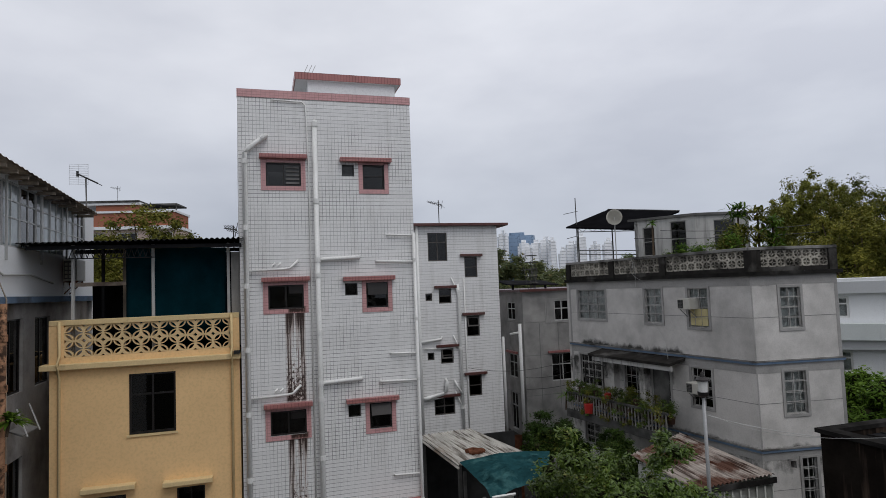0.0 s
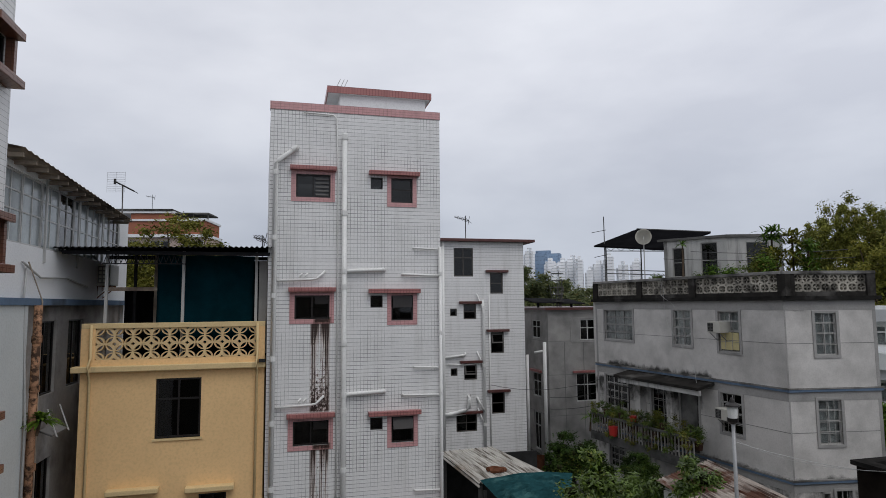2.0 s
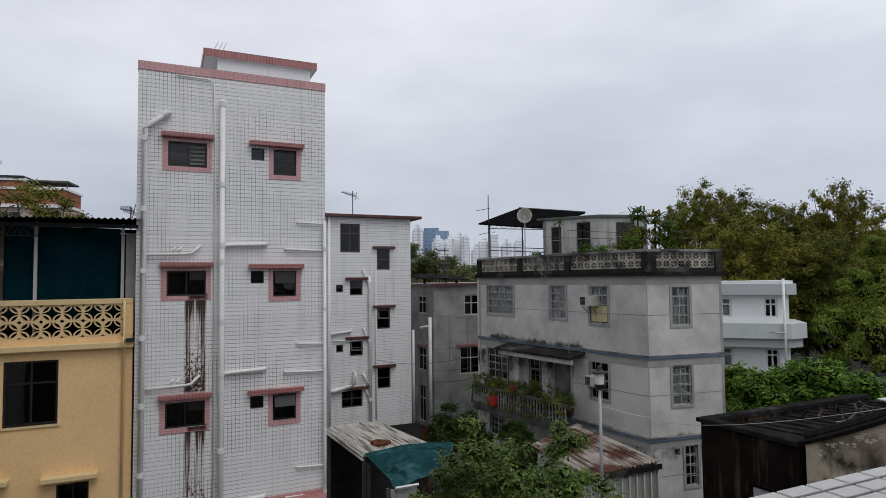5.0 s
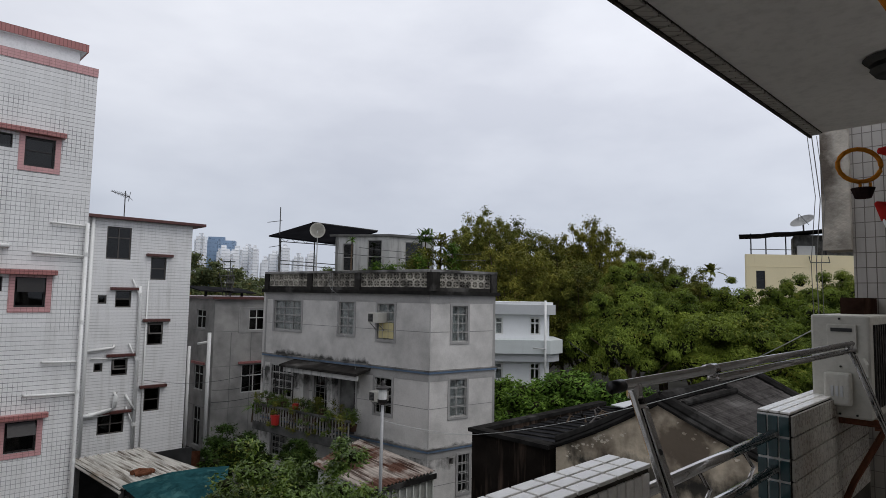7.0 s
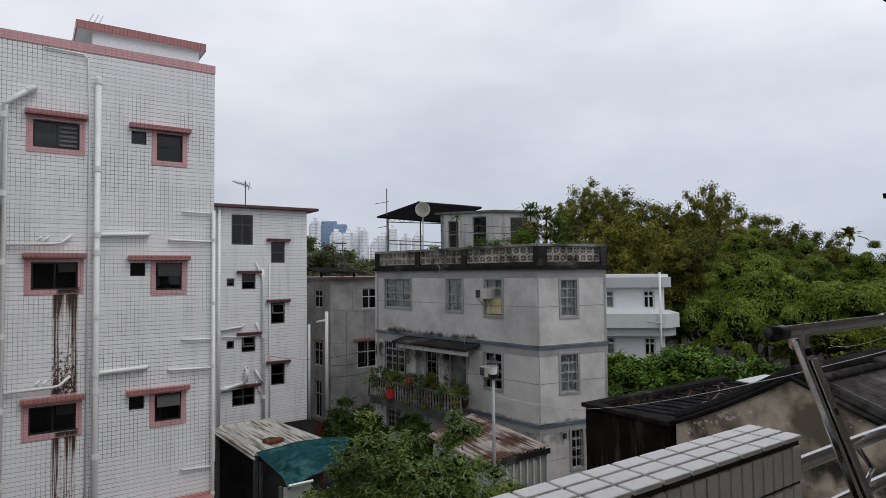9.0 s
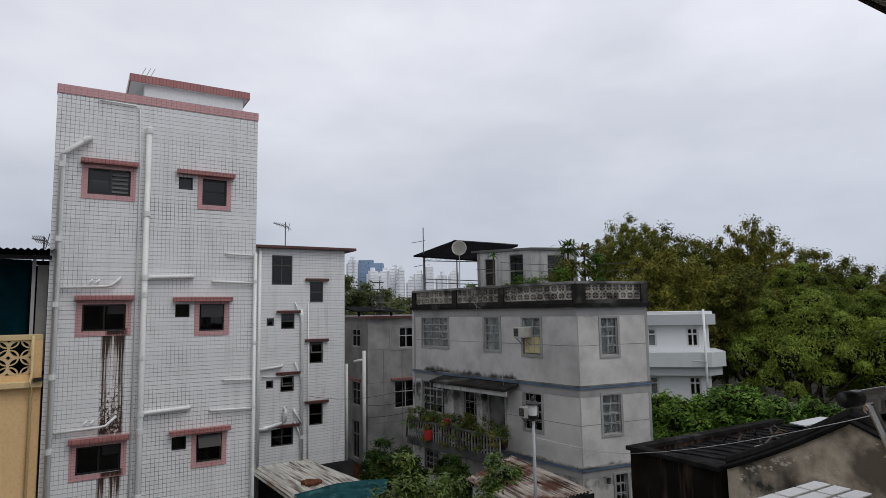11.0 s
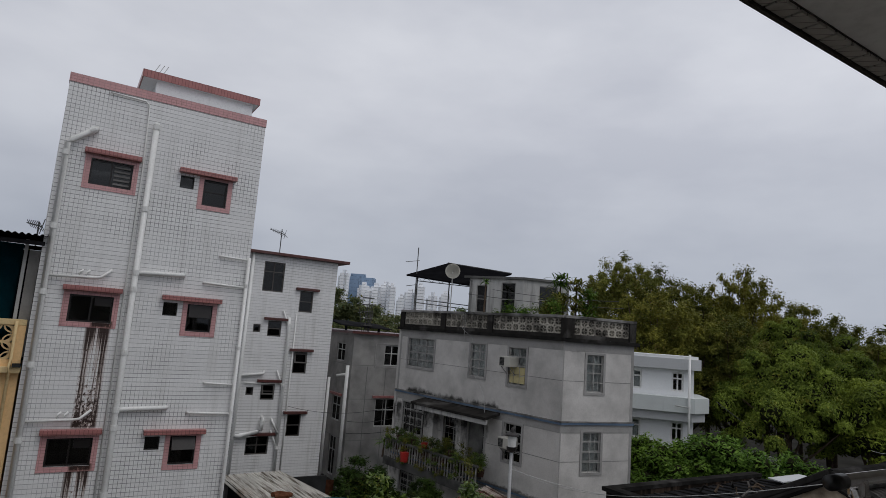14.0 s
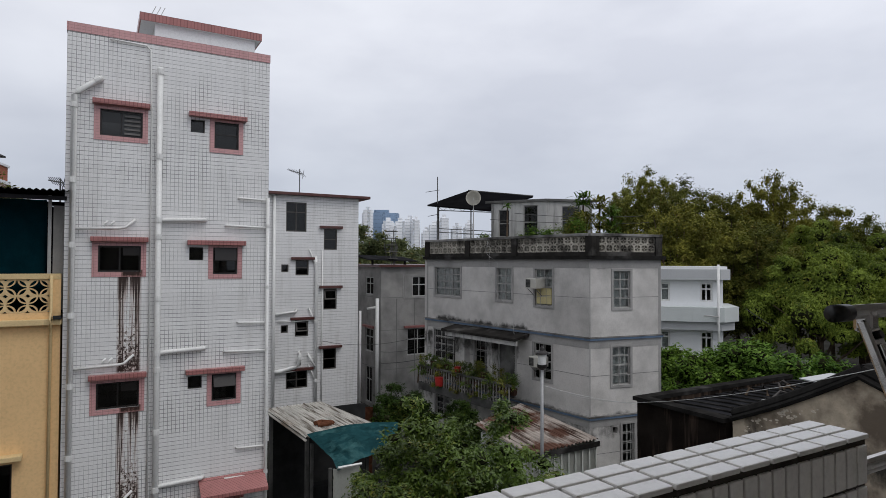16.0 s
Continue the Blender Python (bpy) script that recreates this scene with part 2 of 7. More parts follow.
WHITE_TILE = tiling("white facade tile", (0.82, 0.815, 0.81), (0.20, 0.20, 0.20), 0.080, 0.088, 0.0105, dirt=0.22,
                    drips=((0.53, 1.0, 5.66, 7.66), (0.55, 1.0, 2.86, 4.86)), pale_joint=(0.40, 0.40, 0.40), fade=0.9)
FAR_TILE = tiling("white far tile", (0.80, 0.795, 0.79), (0.36, 0.355, 0.35), 0.15, 0.125, 0.015, dirt=0.3, pale_joint=(0.52, 0.52, 0.52), fade=0.6, upright=0.35)
LONG_TILE = tiling("long white tile", (0.76, 0.76, 0.75), (0.2, 0.2, 0.2), 0.3, 0.09, 0.008, dirt=0.15)
PINK_TILE = tiling("pink tile", (0.62, 0.34, 0.34), (0.46, 0.28, 0.275), 0.1, 0.06, 0.008, dirt=0.25,
                   drips=((0.60, 1.02, 7.64, 7.80), (0.60, 1.02, 4.84, 5.0)))
RED_TILE = tiling("dark red tile", (0.40, 0.165, 0.155), (0.20, 0.09, 0.085), 0.075, 0.4, 0.012, dirt=0.35)
BROWN_TILE = tiling("brown tile", (0.19, 0.085, 0.055), (0.11, 0.07, 0.055), 0.12, 0.06, 0.008, dirt=0.3)
WALL_TILE = tiling("white wall tile", (0.44, 0.41, 0.375), (0.10, 0.08, 0.065), 0.055, 0.1, 0.006, dirt=0.8)
GLAZED = surface("white glazed tile", (0.94, 0.915, 0.87), 0.16, size=6, var=0.03, fine=60, bump=0.02,
                 stain=(0.55, 0.50, 0.43), cover=0.17, per_piece=0.08)
GREEN_TILE = surface("dark green glazed tile", (0.018, 0.05, 0.055), 0.15, size=8, var=0.2, bump=0.02, per_piece=0.4)
GROUT = surface("dirty grout", (0.08, 0.072, 0.062), 0.95, size=5, var=0.3, bump=0.3)
CARD = surface("damp brown board", (0.035, 0.02, 0.015), 0.9, size=8, var=0.4)
CREAM = surface("cream painted plaster", (0.86, 0.585, 0.30), 0.85, size=0.8, var=0.05, fine=18, bump=0.06,
                stain=(0.52, 0.36, 0.19), cover=0.22, streak=True)
CREAM_TRIM = surface("pale cream paint", (0.72, 0.55, 0.30), 0.8, size=2, var=0.06, fine=25, bump=0.08,
                     stain=(0.25, 0.19, 0.12), cover=0.3, streak=True)
GREY_WALL = surface("weathered grey render", (0.60, 0.58, 0.555), 0.9, size=0.7, var=0.07, fine=22, bump=0.12,
                    stain=(0.25, 0.242, 0.23), cover=0.42, streak=False, soft=0.4, patch=1.3,
                    moulds=((18.4, 25.0, 5.2, 5.28, 5.75, 0.36), (15.0, 26.0, 7.3, 8.1, 8.3, 0.55), (15.0, 26.0, 2.4, 2.5, 2.9, 0.52), (18.9, 26.0, 2.4, 4.6, 5.3, 0.52), (15.0, 26, 0.2, 2.2, 2.45, 0.50)))
GREY_DARK = surface("mouldy grey concrete", (0.15, 0.148, 0.142), 0.92, size=1.4, var=0.25, fine=16, bump=0.3,
                    stain=(0.03, 0.03, 0.028), cover=0.56, soft=0.25)
GREY_RENDER = surface("smooth grey render", (0.36, 0.35, 0.335), 0.9, size=0.6, var=0.1, fine=20, bump=0.1,
                      stain=(0.13, 0.13, 0.128), cover=0.46, soft=0.35)
BLOCK = surface("weathered breeze block", (0.46, 0.43, 0.37), 0.95, size=3, var=0.25, fine=20, bump=0.3,
                stain=(0.03, 0.028, 0.026), cover=0.46, soft=0.16, per_piece=0.8, patch=1.8)
CREAM_BLOCK = surface("cream breeze block", (0.72, 0.54, 0.30), 0.85, size=3, var=0.06, fine=25, bump=0.1, per_piece=0.15)
CAP_GREY = surface("grey weathered capping", (0.24, 0.235, 0.225), 0.9, size=2.5, var=0.3, bump=0.2, stain=(0.04, 0.038, 0.035), cover=0.48, soft=0.15)
BLUE_BAND = surface("faded blue paint", (0.135, 0.19, 0.27), 0.8, size=1.5, var=0.2, stain=(0.06, 0.06, 0.06), cover=0.38)
SCORE = surface("dark joint", (0.20, 0.20, 0.195), 0.95)
BORDER = surface("grey painted border", (0.36, 0.352, 0.34), 0.9, size=0.9, var=0.12, fine=20, bump=0.1, stain=(0.13, 0.13, 0.125), cover=0.40, soft=0.3)
CORNER_FRAME = surface("dull steel window bars", (0.38, 0.375, 0.36), 0.6, size=4, var=0.15, stain=(0.12, 0.09, 0.07), cover=0.3)
WHITE_PAINT = surface("white masonry paint", (0.80, 0.81, 0.82), 0.7, size=0.6, var=0.03, bump=0.05,
                      stain=(0.5, 0.5, 0.49), cover=0.26, streak=True)
BAND_PAINT = surface("pale grey-green paint", (0.60, 0.63, 0.625), 0.75, size=0.8, var=0.05, bump=0.05, stain=(0.42, 0.43, 0.42), cover=0.3, streak=True)
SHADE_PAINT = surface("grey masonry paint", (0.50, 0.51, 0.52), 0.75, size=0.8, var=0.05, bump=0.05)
PIPE = surface("white plastic pipe", (0.74, 0.74, 0.72), 0.4, size=3, var=0.05, bump=0.03, stain=(0.4, 0.38, 0.34), cover=0.25, streak=True)
LAMP_GREY = surface("galvanised grey pole", (0.34, 0.345, 0.35), 0.5, 0.2, size=3, var=0.12)
GREY_PIPE = surface("grey pipe", (0.45, 0.45, 0.44), 0.5, size=3, var=0.1)
DARK_FRAME = surface("dark bronze aluminium", (0.022, 0.019, 0.018), 0.4, 0.3, size=4, var=0.1, bump=0.02)
STEEL_FRAME = surface("grey painted steel", (0.19, 0.185, 0.18), 0.6, size=4, var=0.15, stain=(0.16, 0.1, 0.06), cover=0.28)
STRIP_FRAME = surface("dull aluminium frame", (0.50, 0.50, 0.49), 0.5, 0.2, size=4, var=0.1)
PALE_FRAME = surface("dull pale window frame", (0.50, 0.50, 0.49), 0.6, size=4, var=0.1, stain=(0.2, 0.18, 0.16), cover=0.3)
WHITE_FRAME = surface("white window frame", (0.7, 0.7, 0.68), 0.5, size=4, var=0.08)
BRONZE = surface("weathered bronze aluminium", (0.075, 0.068, 0.062), 0.5, 0.2, size=4, var=0.15, bump=0.02)
GLASS = glazing("window glass", (0.74, 0.77, 0.77))
DIM_GLASS = glazing("dark tinted glass", (0.07, 0.075, 0.08), gloss=0.12)
FROST = surface("frosted pane", (0.34, 0.38, 0.39), 0.12, size=0.9, var=0.4, bump=0.03)
CURTAIN = surface("curtain behind glass", (0.56, 0.57, 0.56), 0.9, size=4, var=0.35)
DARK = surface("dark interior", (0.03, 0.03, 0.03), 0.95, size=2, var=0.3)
CORRUGATED = surface("light corrugated sheet", (0.52, 0.50, 0.46), 0.7, 0.0, size=1.2, var=0.2, stain=(0.26, 0.19, 0.13), cover=0.30, ribs=0.11)
RUST_SHEET = surface("rusty corrugated sheet", (0.40, 0.35, 0.31), 0.75, 0.0, size=1.6, var=0.2, stain=(0.10, 0.04, 0.025), cover=0.50, soft=0.1, ribs=0.02)
PALE_SHEET = surface("pale sheet metal", (0.66, 0.67, 0.62), 0.7, 0.0, size=1.2, var=0.08, stain=(0.3, 0.24, 0.17), cover=0.25, streak=True)
BLACK_SHEET = surface("dark roof sheet", (0.022, 0.022, 0.024), 0.7, 0.0, size=2, var=0.3)
RUST = surface("rusted iron", (0.13, 0.055, 0.033), 0.9, size=6, var=0.4, fine=40, bump=0.4)
STAINLESS = surface("stainless steel", (0.52, 0.51, 0.50), 0.13, 1.0, size=8, var=0.05, fine=50, bump=0.01)
BLACK_CAP = surface("black plastic", (0.012, 0.012, 0.012), 0.4)
TARP = surface("teal tarpaulin", (0.014, 0.050, 0.056), 0.6, size=2, var=0.4, fine=9, bump=0.9, stain=(0.046, 0.118, 0.120), cover=0.44, soft=0.12, patch=2.2)
NET = surface("dark teal screen", (0.006, 0.046, 0.062), 0.8, size=1.5, var=0.3)
OLD_WALL = surface("stained lime plaster", (0.62, 0.53, 0.405), 0.95, size=1.1, var=0.2, fine=12, bump=0.3,
                   stain=(0.11, 0.085, 0.065), cover=0.52, soft=0.16, moulds=((2.0, 8.6, 3.4, 4.3, 5.35, 0.50), (7.3, 9.0, 0.0, 3.0, 6.0, 0.44), (2.0, 8.6, 0, 2.6, 3.9, 0.42)))
PEELED = surface("peeling plaster", (0.50, 0.46, 0.40), 0.95, size=7, var=0.35, fine=18, bump=0.6, stain=(0.10, 0.08, 0.065), cover=0.47, soft=0.06)
BLACK_WALL = surface("soot black wall", (0.016, 0.013, 0.011), 0.95, size=1.2, var=0.4, fine=12, bump=0.3,
                     stain=(0.15, 0.105, 0.08), cover=0.38, streak=True, soft=0.25)
COPING = surface("black mouldy coping", (0.022, 0.021, 0.02), 0.95, size=3, var=0.4, bump=0.4, stain=(0.10, 0.096, 0.092), cover=0.33)
ROOF_TILE = surface("grey clay roof tile", (0.085, 0.078, 0.074), 0.9, size=4, var=0.35, fine=25, bump=0.3, stain=(0.2, 0.19, 0.18), cover=0.36, per_piece=0.6)
SOFFIT = surface("white painted soffit", (0.80, 0.775, 0.735), 0.9, size=1.5, var=0.06, fine=20, bump=0.08)
AC_WHITE = surface("off-white appliance paint", (0.50, 0.485, 0.435), 0.5, size=3, var=0.04, stain=(0.45, 0.42, 0.36), cover=0.2, streak=True)
YELLOW_PANEL = surface("yellowed board", (0.55, 0.48, 0.26), 0.8)
ORANGE_WALL = surface("terracotta red paint", (0.35, 0.145, 0.095), 0.85, size=0.5, var=0.08)
PINKISH = surface("pale pink wall", (0.55, 0.43, 0.38), 0.85, size=0.5, var=0.06)
YELLOW_WALL = surface("pale yellow paint", (0.80, 0.70, 0.46), 0.85, size=0.3, var=0.04, stain=(0.6, 0.5, 0.33), cover=0.25, streak=True)
BARK = surface("bark", (0.10, 0.075, 0.055), 0.95, size=6, var=0.4, bump=0.5)
# near-black colour for the blobs that darken the gaps in crowns
CROWN_SHADE = surface("dark crown core for shade", (0.022, 0.024, 0.012), 0.95, size=3, var=0.4, fine=12, bump=0.6)
GROUND = surface("bare earth and concrete", (0.032, 0.031, 0.028), 0.95, size=0.4, var=0.3, fine=9, bump=0.3)
HUT_PAINT = surface("dull white paint", (0.46, 0.455, 0.44), 0.85, size=1, var=0.12, stain=(0.15, 0.145, 0.14), cover=0.46, streak=True)
BAR_PAINT = surface("grimy white bars", (0.33, 0.32, 0.30), 0.7, size=5, var=0.2, stain=(0.12, 0.09, 0.07), cover=0.42)
AERIAL = surface("dull dark metal", (0.09, 0.09, 0.09), 0.6, 0.3, size=5, var=0.2)
FLOOR = surface("pale floor tile", (0.58, 0.56, 0.53), 0.7, size=2, var=0.1)
FLAKED_PIPE = surface("flaking rust and old paint", (0.36, 0.20, 0.12), 0.9, size=5, var=0.4, fine=30, bump=0.5, stain=(0.035, 0.026, 0.022), cover=0.52, soft=0.1, patch=11.0)
RED_POT = surface("red plastic pot", (0.45, 0.03, 0.025), 0.4)
CLAY = surface("dark clay pot", (0.055, 0.032, 0.025), 0.8)
ORANGE_GOLD = surface("gold brocade", (0.58, 0.22, 0.03), 0.6, size=20, var=0.3)
RED_CLOTH = surface("red cloth", (0.55, 0.035, 0.03), 0.7, size=12, var=0.2)
DARK_BASKET = surface("dark woven basket", (0.03, 0.02, 0.018), 0.8, size=30, var=0.4)
TOWER_PAINT = tiling("far tower cladding", (0.95, 0.96, 0.98), (0.74, 0.78, 0.83), 2.6, 3.0, 0.8, rough=0.8, dirt=0.0)
TOWER_BLUE = tiling("far blue glass", (0.23, 0.33, 0.47), (0.28, 0.38, 0.52), 4.0, 4.0, 1.0, rough=0.5, dirt=0.0)
LEAF_NEAR = foliage("glossy green leaf", (0.007, 0.022, 0.004), (0.165, 0.26, 0.037), 0.16, 0.4, (0.25, 0.21, 0.04), 0.35)
LEAF_WOOD = foliage("woodland leaf", (0.010, 0.028, 0.005), (0.26, 0.335, 0.052), 0.12, dry=(0.26, 0.24, 0.045))
LEAF_DEEP = foliage("deep green leaf", (0.006, 0.018, 0.004), (0.060, 0.105, 0.020), 0.12, 0.45, (0.10, 0.10, 0.02))
LEAF_OLIVE = foliage("olive woodland leaf", (0.024, 0.038, 0.009), (0.285, 0.285, 0.058), 0.14, dry=(0.22, 0.17, 0.05))
LEAF_SHRUB = foliage("fresh shrub leaf", (0.018, 0.055, 0.008), (0.17, 0.29, 0.045), dry=(0.2, 0.3, 0.05))
LEAF_FAR = foliage("distant leaf", (0.06, 0.085, 0.045), (0.16, 0.19, 0.09))
RUST_TILE = surface("rust-stained white tile", (0.46, 0.43, 0.385), 0.3, size=5, var=0.1, fine=50, bump=0.04, stain=(0.17, 0.095, 0.05), cover=0.42, soft=0.3, patch=3.0, per_piece=0.35)
EAVE = surface("weathered brown boards", (0.44, 0.37, 0.30), 0.9, size=3, var=0.25, bump=0.2, stain=(0.08, 0.06, 0.05), cover=0.45)
HOOD_DARK = tiling("brown-red tile", (0.105, 0.035, 0.03), (0.10, 0.06, 0.055), 0.055, 0.4, 0.012, dirt=0.4)
MESH_WIRE = surface("thin pale wire", (0.45, 0.46, 0.47), 0.5, 0.3)
# grime stains over a base darkened to hold the lower wall's shade
SHADE_WALL = surface("grimy white render darkened for shade", (0.42, 0.40, 0.38), 0.9, size=0.8, var=0.2, fine=18, bump=0.15, stain=(0.06, 0.05, 0.045), cover=0.45, soft=0.3)
POST_STEEL = surface("stained dark steel", (0.20, 0.175, 0.155), 0.3, 0.9, size=5, var=0.3, fine=30, bump=0.02, stain=(0.07, 0.05, 0.04), cover=0.45, streak=True)


# ---- shape helpers ----
ID = Matrix.Identity(4)


def face_frame(x, y, dx, dy, z=0.0):
    """A facade's own axes: x along it to the right as seen from outside, y into the building, z up."""
    d = Vector((dx, dy, 0)).normalized()
    n = Vector((-d.y, d.x, 0))
    return Matrix(((d.x, n.x, 0, x), (d.y, n.y, 0, y), (0, 0, 1, z), (0, 0, 0, 1)))


def bx(bm, x0, x1, y0, y1, z0, z1, m=ID, bevel=0.0):
    """A box, with its edges chamfered where bevel is given."""
    vs = [bm.verts.new(m @ Vector(p)) for p in ((x0, y0, z0), (x1, y0, z0), (x1, y1, z0), (x0, y1, z0),
                                                (x0, y0, z1), (x1, y0, z1), (x1, y1, z1), (x0, y1, z1))]
    fs = [bm.faces.new([vs[i] for i in q]) for q in ((0, 3, 2, 1), (4, 5, 6, 7), (0, 1, 5, 4), (1, 2, 6, 5), (2, 3, 7, 6), (3, 0, 4, 7))]
    if bevel:
        bmesh.ops.bevel(bm, geom=list({e for f in fs for e in f.edges}), offset=bevel, segments=2, affect="EDGES", profile=0.5)
    return bm


def box(*a, **k):
    return bx(bmesh.new(), *a, **k)


def tube(bm, pts, r, n=8, m=ID):
    """A pipe along a line of points; r may be one radius or one for each point."""
    pts = [Vector(p) for p in pts]
    rs = r if isinstance(r, (list, tuple)) else [r] * len(pts)
    rings = []
    for i, p in enumerate(pts):
        t = (pts[min(i + 1, len(pts) - 1)] - pts[max(i - 1, 0)]).normalized()
        a = t.cross(Vector((0.13, 0.21, 1)) if abs(t.z) < 0.95 else Vector((1, 0.1, 0))).normalized()
        b = t.cross(a)
        rings.append([bm.verts.new(m @ (p + (a * math.cos(2 * math.pi * k / n) + b * math.sin(2 * math.pi * k / n)) * rs[i])) for k in range(n)])
    for q, s in zip(rings, rings[1:]):
        for k in range(n):
            bm.faces.new((q[k], q[(k + 1) % n], s[(k + 1) % n], s[k]))
    bm.faces.new(rings[0][::-1])
    bm.faces.new(rings[-1])
    return bm


def prism(bm, outline, z0, z1):
    """An upright solid over a plan outline, given anticlockwise."""
    lo = [bm.verts.new((x, y, z0)) for x, y in outline]
    hi = [bm.verts.new((x, y, z1)) for x, y in outline]
    bm.faces.new(lo[::-1])
    bm.faces.new(hi)
    for i in range(len(lo)):
        j = (i + 1) % len(lo)
        bm.faces.new((lo[i], lo[j], hi[j], hi[i]))
    return bm


def slab(bm, corners, thick):
    """A sheet with four corners in space and a thickness downwards."""
    hi = [bm.verts.new(c) for c in corners]
    lo = [bm.verts.new(Vector(c) - Vector((0, 0, thick))) for c in corners]
    bm.faces.new(hi)
    bm.faces.new(lo[::-1])
    for i in range(len(hi)):
        j = (i + 1) % len(hi)
        bm.faces.new((hi[i], lo[i], lo[j], hi[j]))
    return bm


def wall(m, x0, x1, z0, z1, thick, holes=()):
    """A wall in a facade frame with openings (x0, x1, z0, z1) that go right through."""
    bm = bmesh.new()
    xs = sorted({x0, x1, *[v for h in holes for v in h[:2]]})
    zs = sorted({z0, z1, *[v for h in holes for v in h[2:]]})
    solid = lambda i, j: (0 <= i < len(xs) - 1 and 0 <= j < len(zs) - 1 and not any(
        h[0] < (xs[i] + xs[i + 1]) / 2 < h[1] and h[2] < (zs[j] + zs[j + 1]) / 2 < h[3] for h in holes))
    verts = {}

    def v(i, j, k):
        if (i, j, k) not in verts:
            verts[i, j, k] = bm.verts.new(m @ Vector((xs[i], k * thick, zs[j])))
        return verts[i, j, k]
    for i in range(len(xs) - 1):
        for j in range(len(zs) - 1):
            if not solid(i, j):
                continue
            bm.faces.new((v(i, j, 0), v(i + 1, j, 0), v(i + 1, j + 1, 0), v(i, j + 1, 0)))
            bm.faces.new((v(i, j, 1), v(i, j + 1, 1), v(i + 1, j + 1, 1), v(i + 1, j, 1)))
            for di, dj, a, b in ((-1, 0, (i, j), (i, j + 1)), (1, 0, (i + 1, j + 1), (i + 1, j)), (0, -1, (i + 1, j), (i, j)), (0, 1, (i, j + 1), (i + 1, j + 1))):
                if not solid(i + di, j + dj):
                    bm.faces.new((v(*a, 0), v(*b, 0), v(*b, 1), v(*a, 1)))
    return bm


def mesh_of(bm, material, smooth=False):
    bmesh.ops.recalc_face_normals(bm, faces=bm.faces)
    lo = Vector([min(v.co[i] for v in bm.verts) for i in range(3)])
    hi = Vector([max(v.co[i] for v in bm.verts) for i in range(3)])
    c = Vector(((lo.x + hi.x) / 2, (lo.y + hi.y) / 2, lo.z))
    for v in bm.verts:
        v.co -= c
    me = bpy.data.meshes.new("mesh")
    bm.to_mesh(me)
    bm.free()
    me.materials.append(material)
    if smooth:
        me.polygons.foreach_set("use_smooth", [True] * len(me.polygons))
    return me, c


def world_of(ob):
    return (world_of(ob.parent) @ ob.matrix_parent_inverse @ ob.matrix_basis) if ob.parent else ob.matrix_basis.copy()


def part(name, bm, material, parent, label="", smooth=False):
    """Links a bmesh, drawn in world metres, as one mesh under a thing or a part."""
    me, c = mesh_of(bm, material, smooth)
    ob = new(name, me)
    ob.location = c
    ob.parent = parent
    ob.matrix_parent_inverse = world_of(parent).inverted()
    return tagged(ob, label)


def piece(name, me, at, parent):
    """One more object on shared mesh data, at a world pose, under its thing."""
    ob = new(name, me)
    ob.parent = parent
    ob.matrix_basis = at
    ob.matrix_parent_inverse = world_of(parent).inverted()
    return ob


def thing(name, at, label, category, group="", kind=""):
    ob = new(name)
    ob.empty_display_size = 0.2
    ob.location = at
    return tagged(ob, label, category, group, kind)


def solo(name, bm, material, label, category, group="", kind="", smooth=False):
    me, c = mesh_of(bm, material, smooth)
    ob = new(name, me)
    ob.location = c
    return tagged(ob, label, category, group, kind)


def window(parent, m, x0, x1, z0, z1, frame, pane, cols=2, rows=1, inset=0.06, fw=0.035, label="", split=None, behind=None):
    """A framed window in an opening: frame and bars, one mesh, with its panes as children."""
    y0, y1 = inset, inset + 0.05
    win = part("window", wall(m @ pose(0, y0, 0), x0, x1, z0, z1, 0.05, [(x0 + fw, x1 - fw, z0 + fw, z1 - fw)]), frame, parent, label)
    xs = [x0 + fw + (x1 - x0 - 2 * fw) * i / cols for i in range(cols + 1)]
    zs = [z0 + fw + (z1 - z0 - 2 * fw) * (i / rows if not split else ([0] + split + [1])[i]) for i in range(rows + 1)]
    b = fw * 0.42
    for x in xs[1:-1]:
        part("glazing_bar", box(x - b, x + b, y0 + 0.005, y1 - 0.005, z0 + fw, z1 - fw, m), frame, win)
    for z in zs[1:-1]:
        part("glazing_bar", box(x0 + fw, x1 - fw, y0 + 0.008, y1 - 0.008, z - b, z + b, m), frame, win)
    for xa, xb in zip(xs, xs[1:]):
        for za, zb in zip(zs, zs[1:]):
            part("pane", box(xa, xb, y0 + 0.022, y0 + 0.028, za, zb, m), pane, win)
    if behind:
        part("curtain", box(x0, x1, y1 + 0.03, y1 + 0.05, z0, z1, m), behind, win)
    return win


def run(parent, pts, r, material=None, name="pipe", n=10, m=ID, collars=()):
    """A pipe with collars at the given points."""
    p = part(name, tube(bmesh.new(), pts, r, n, m), material or PIPE, parent, smooth=True)
    for c, axis in collars:
        a = Vector(axis).normalized() * r * 0.9
        part("collar", tube(bmesh.new(), [Vector(c) - a, Vector(c) + a], r * 1.22, n, m), material or PIPE, p)
    return p


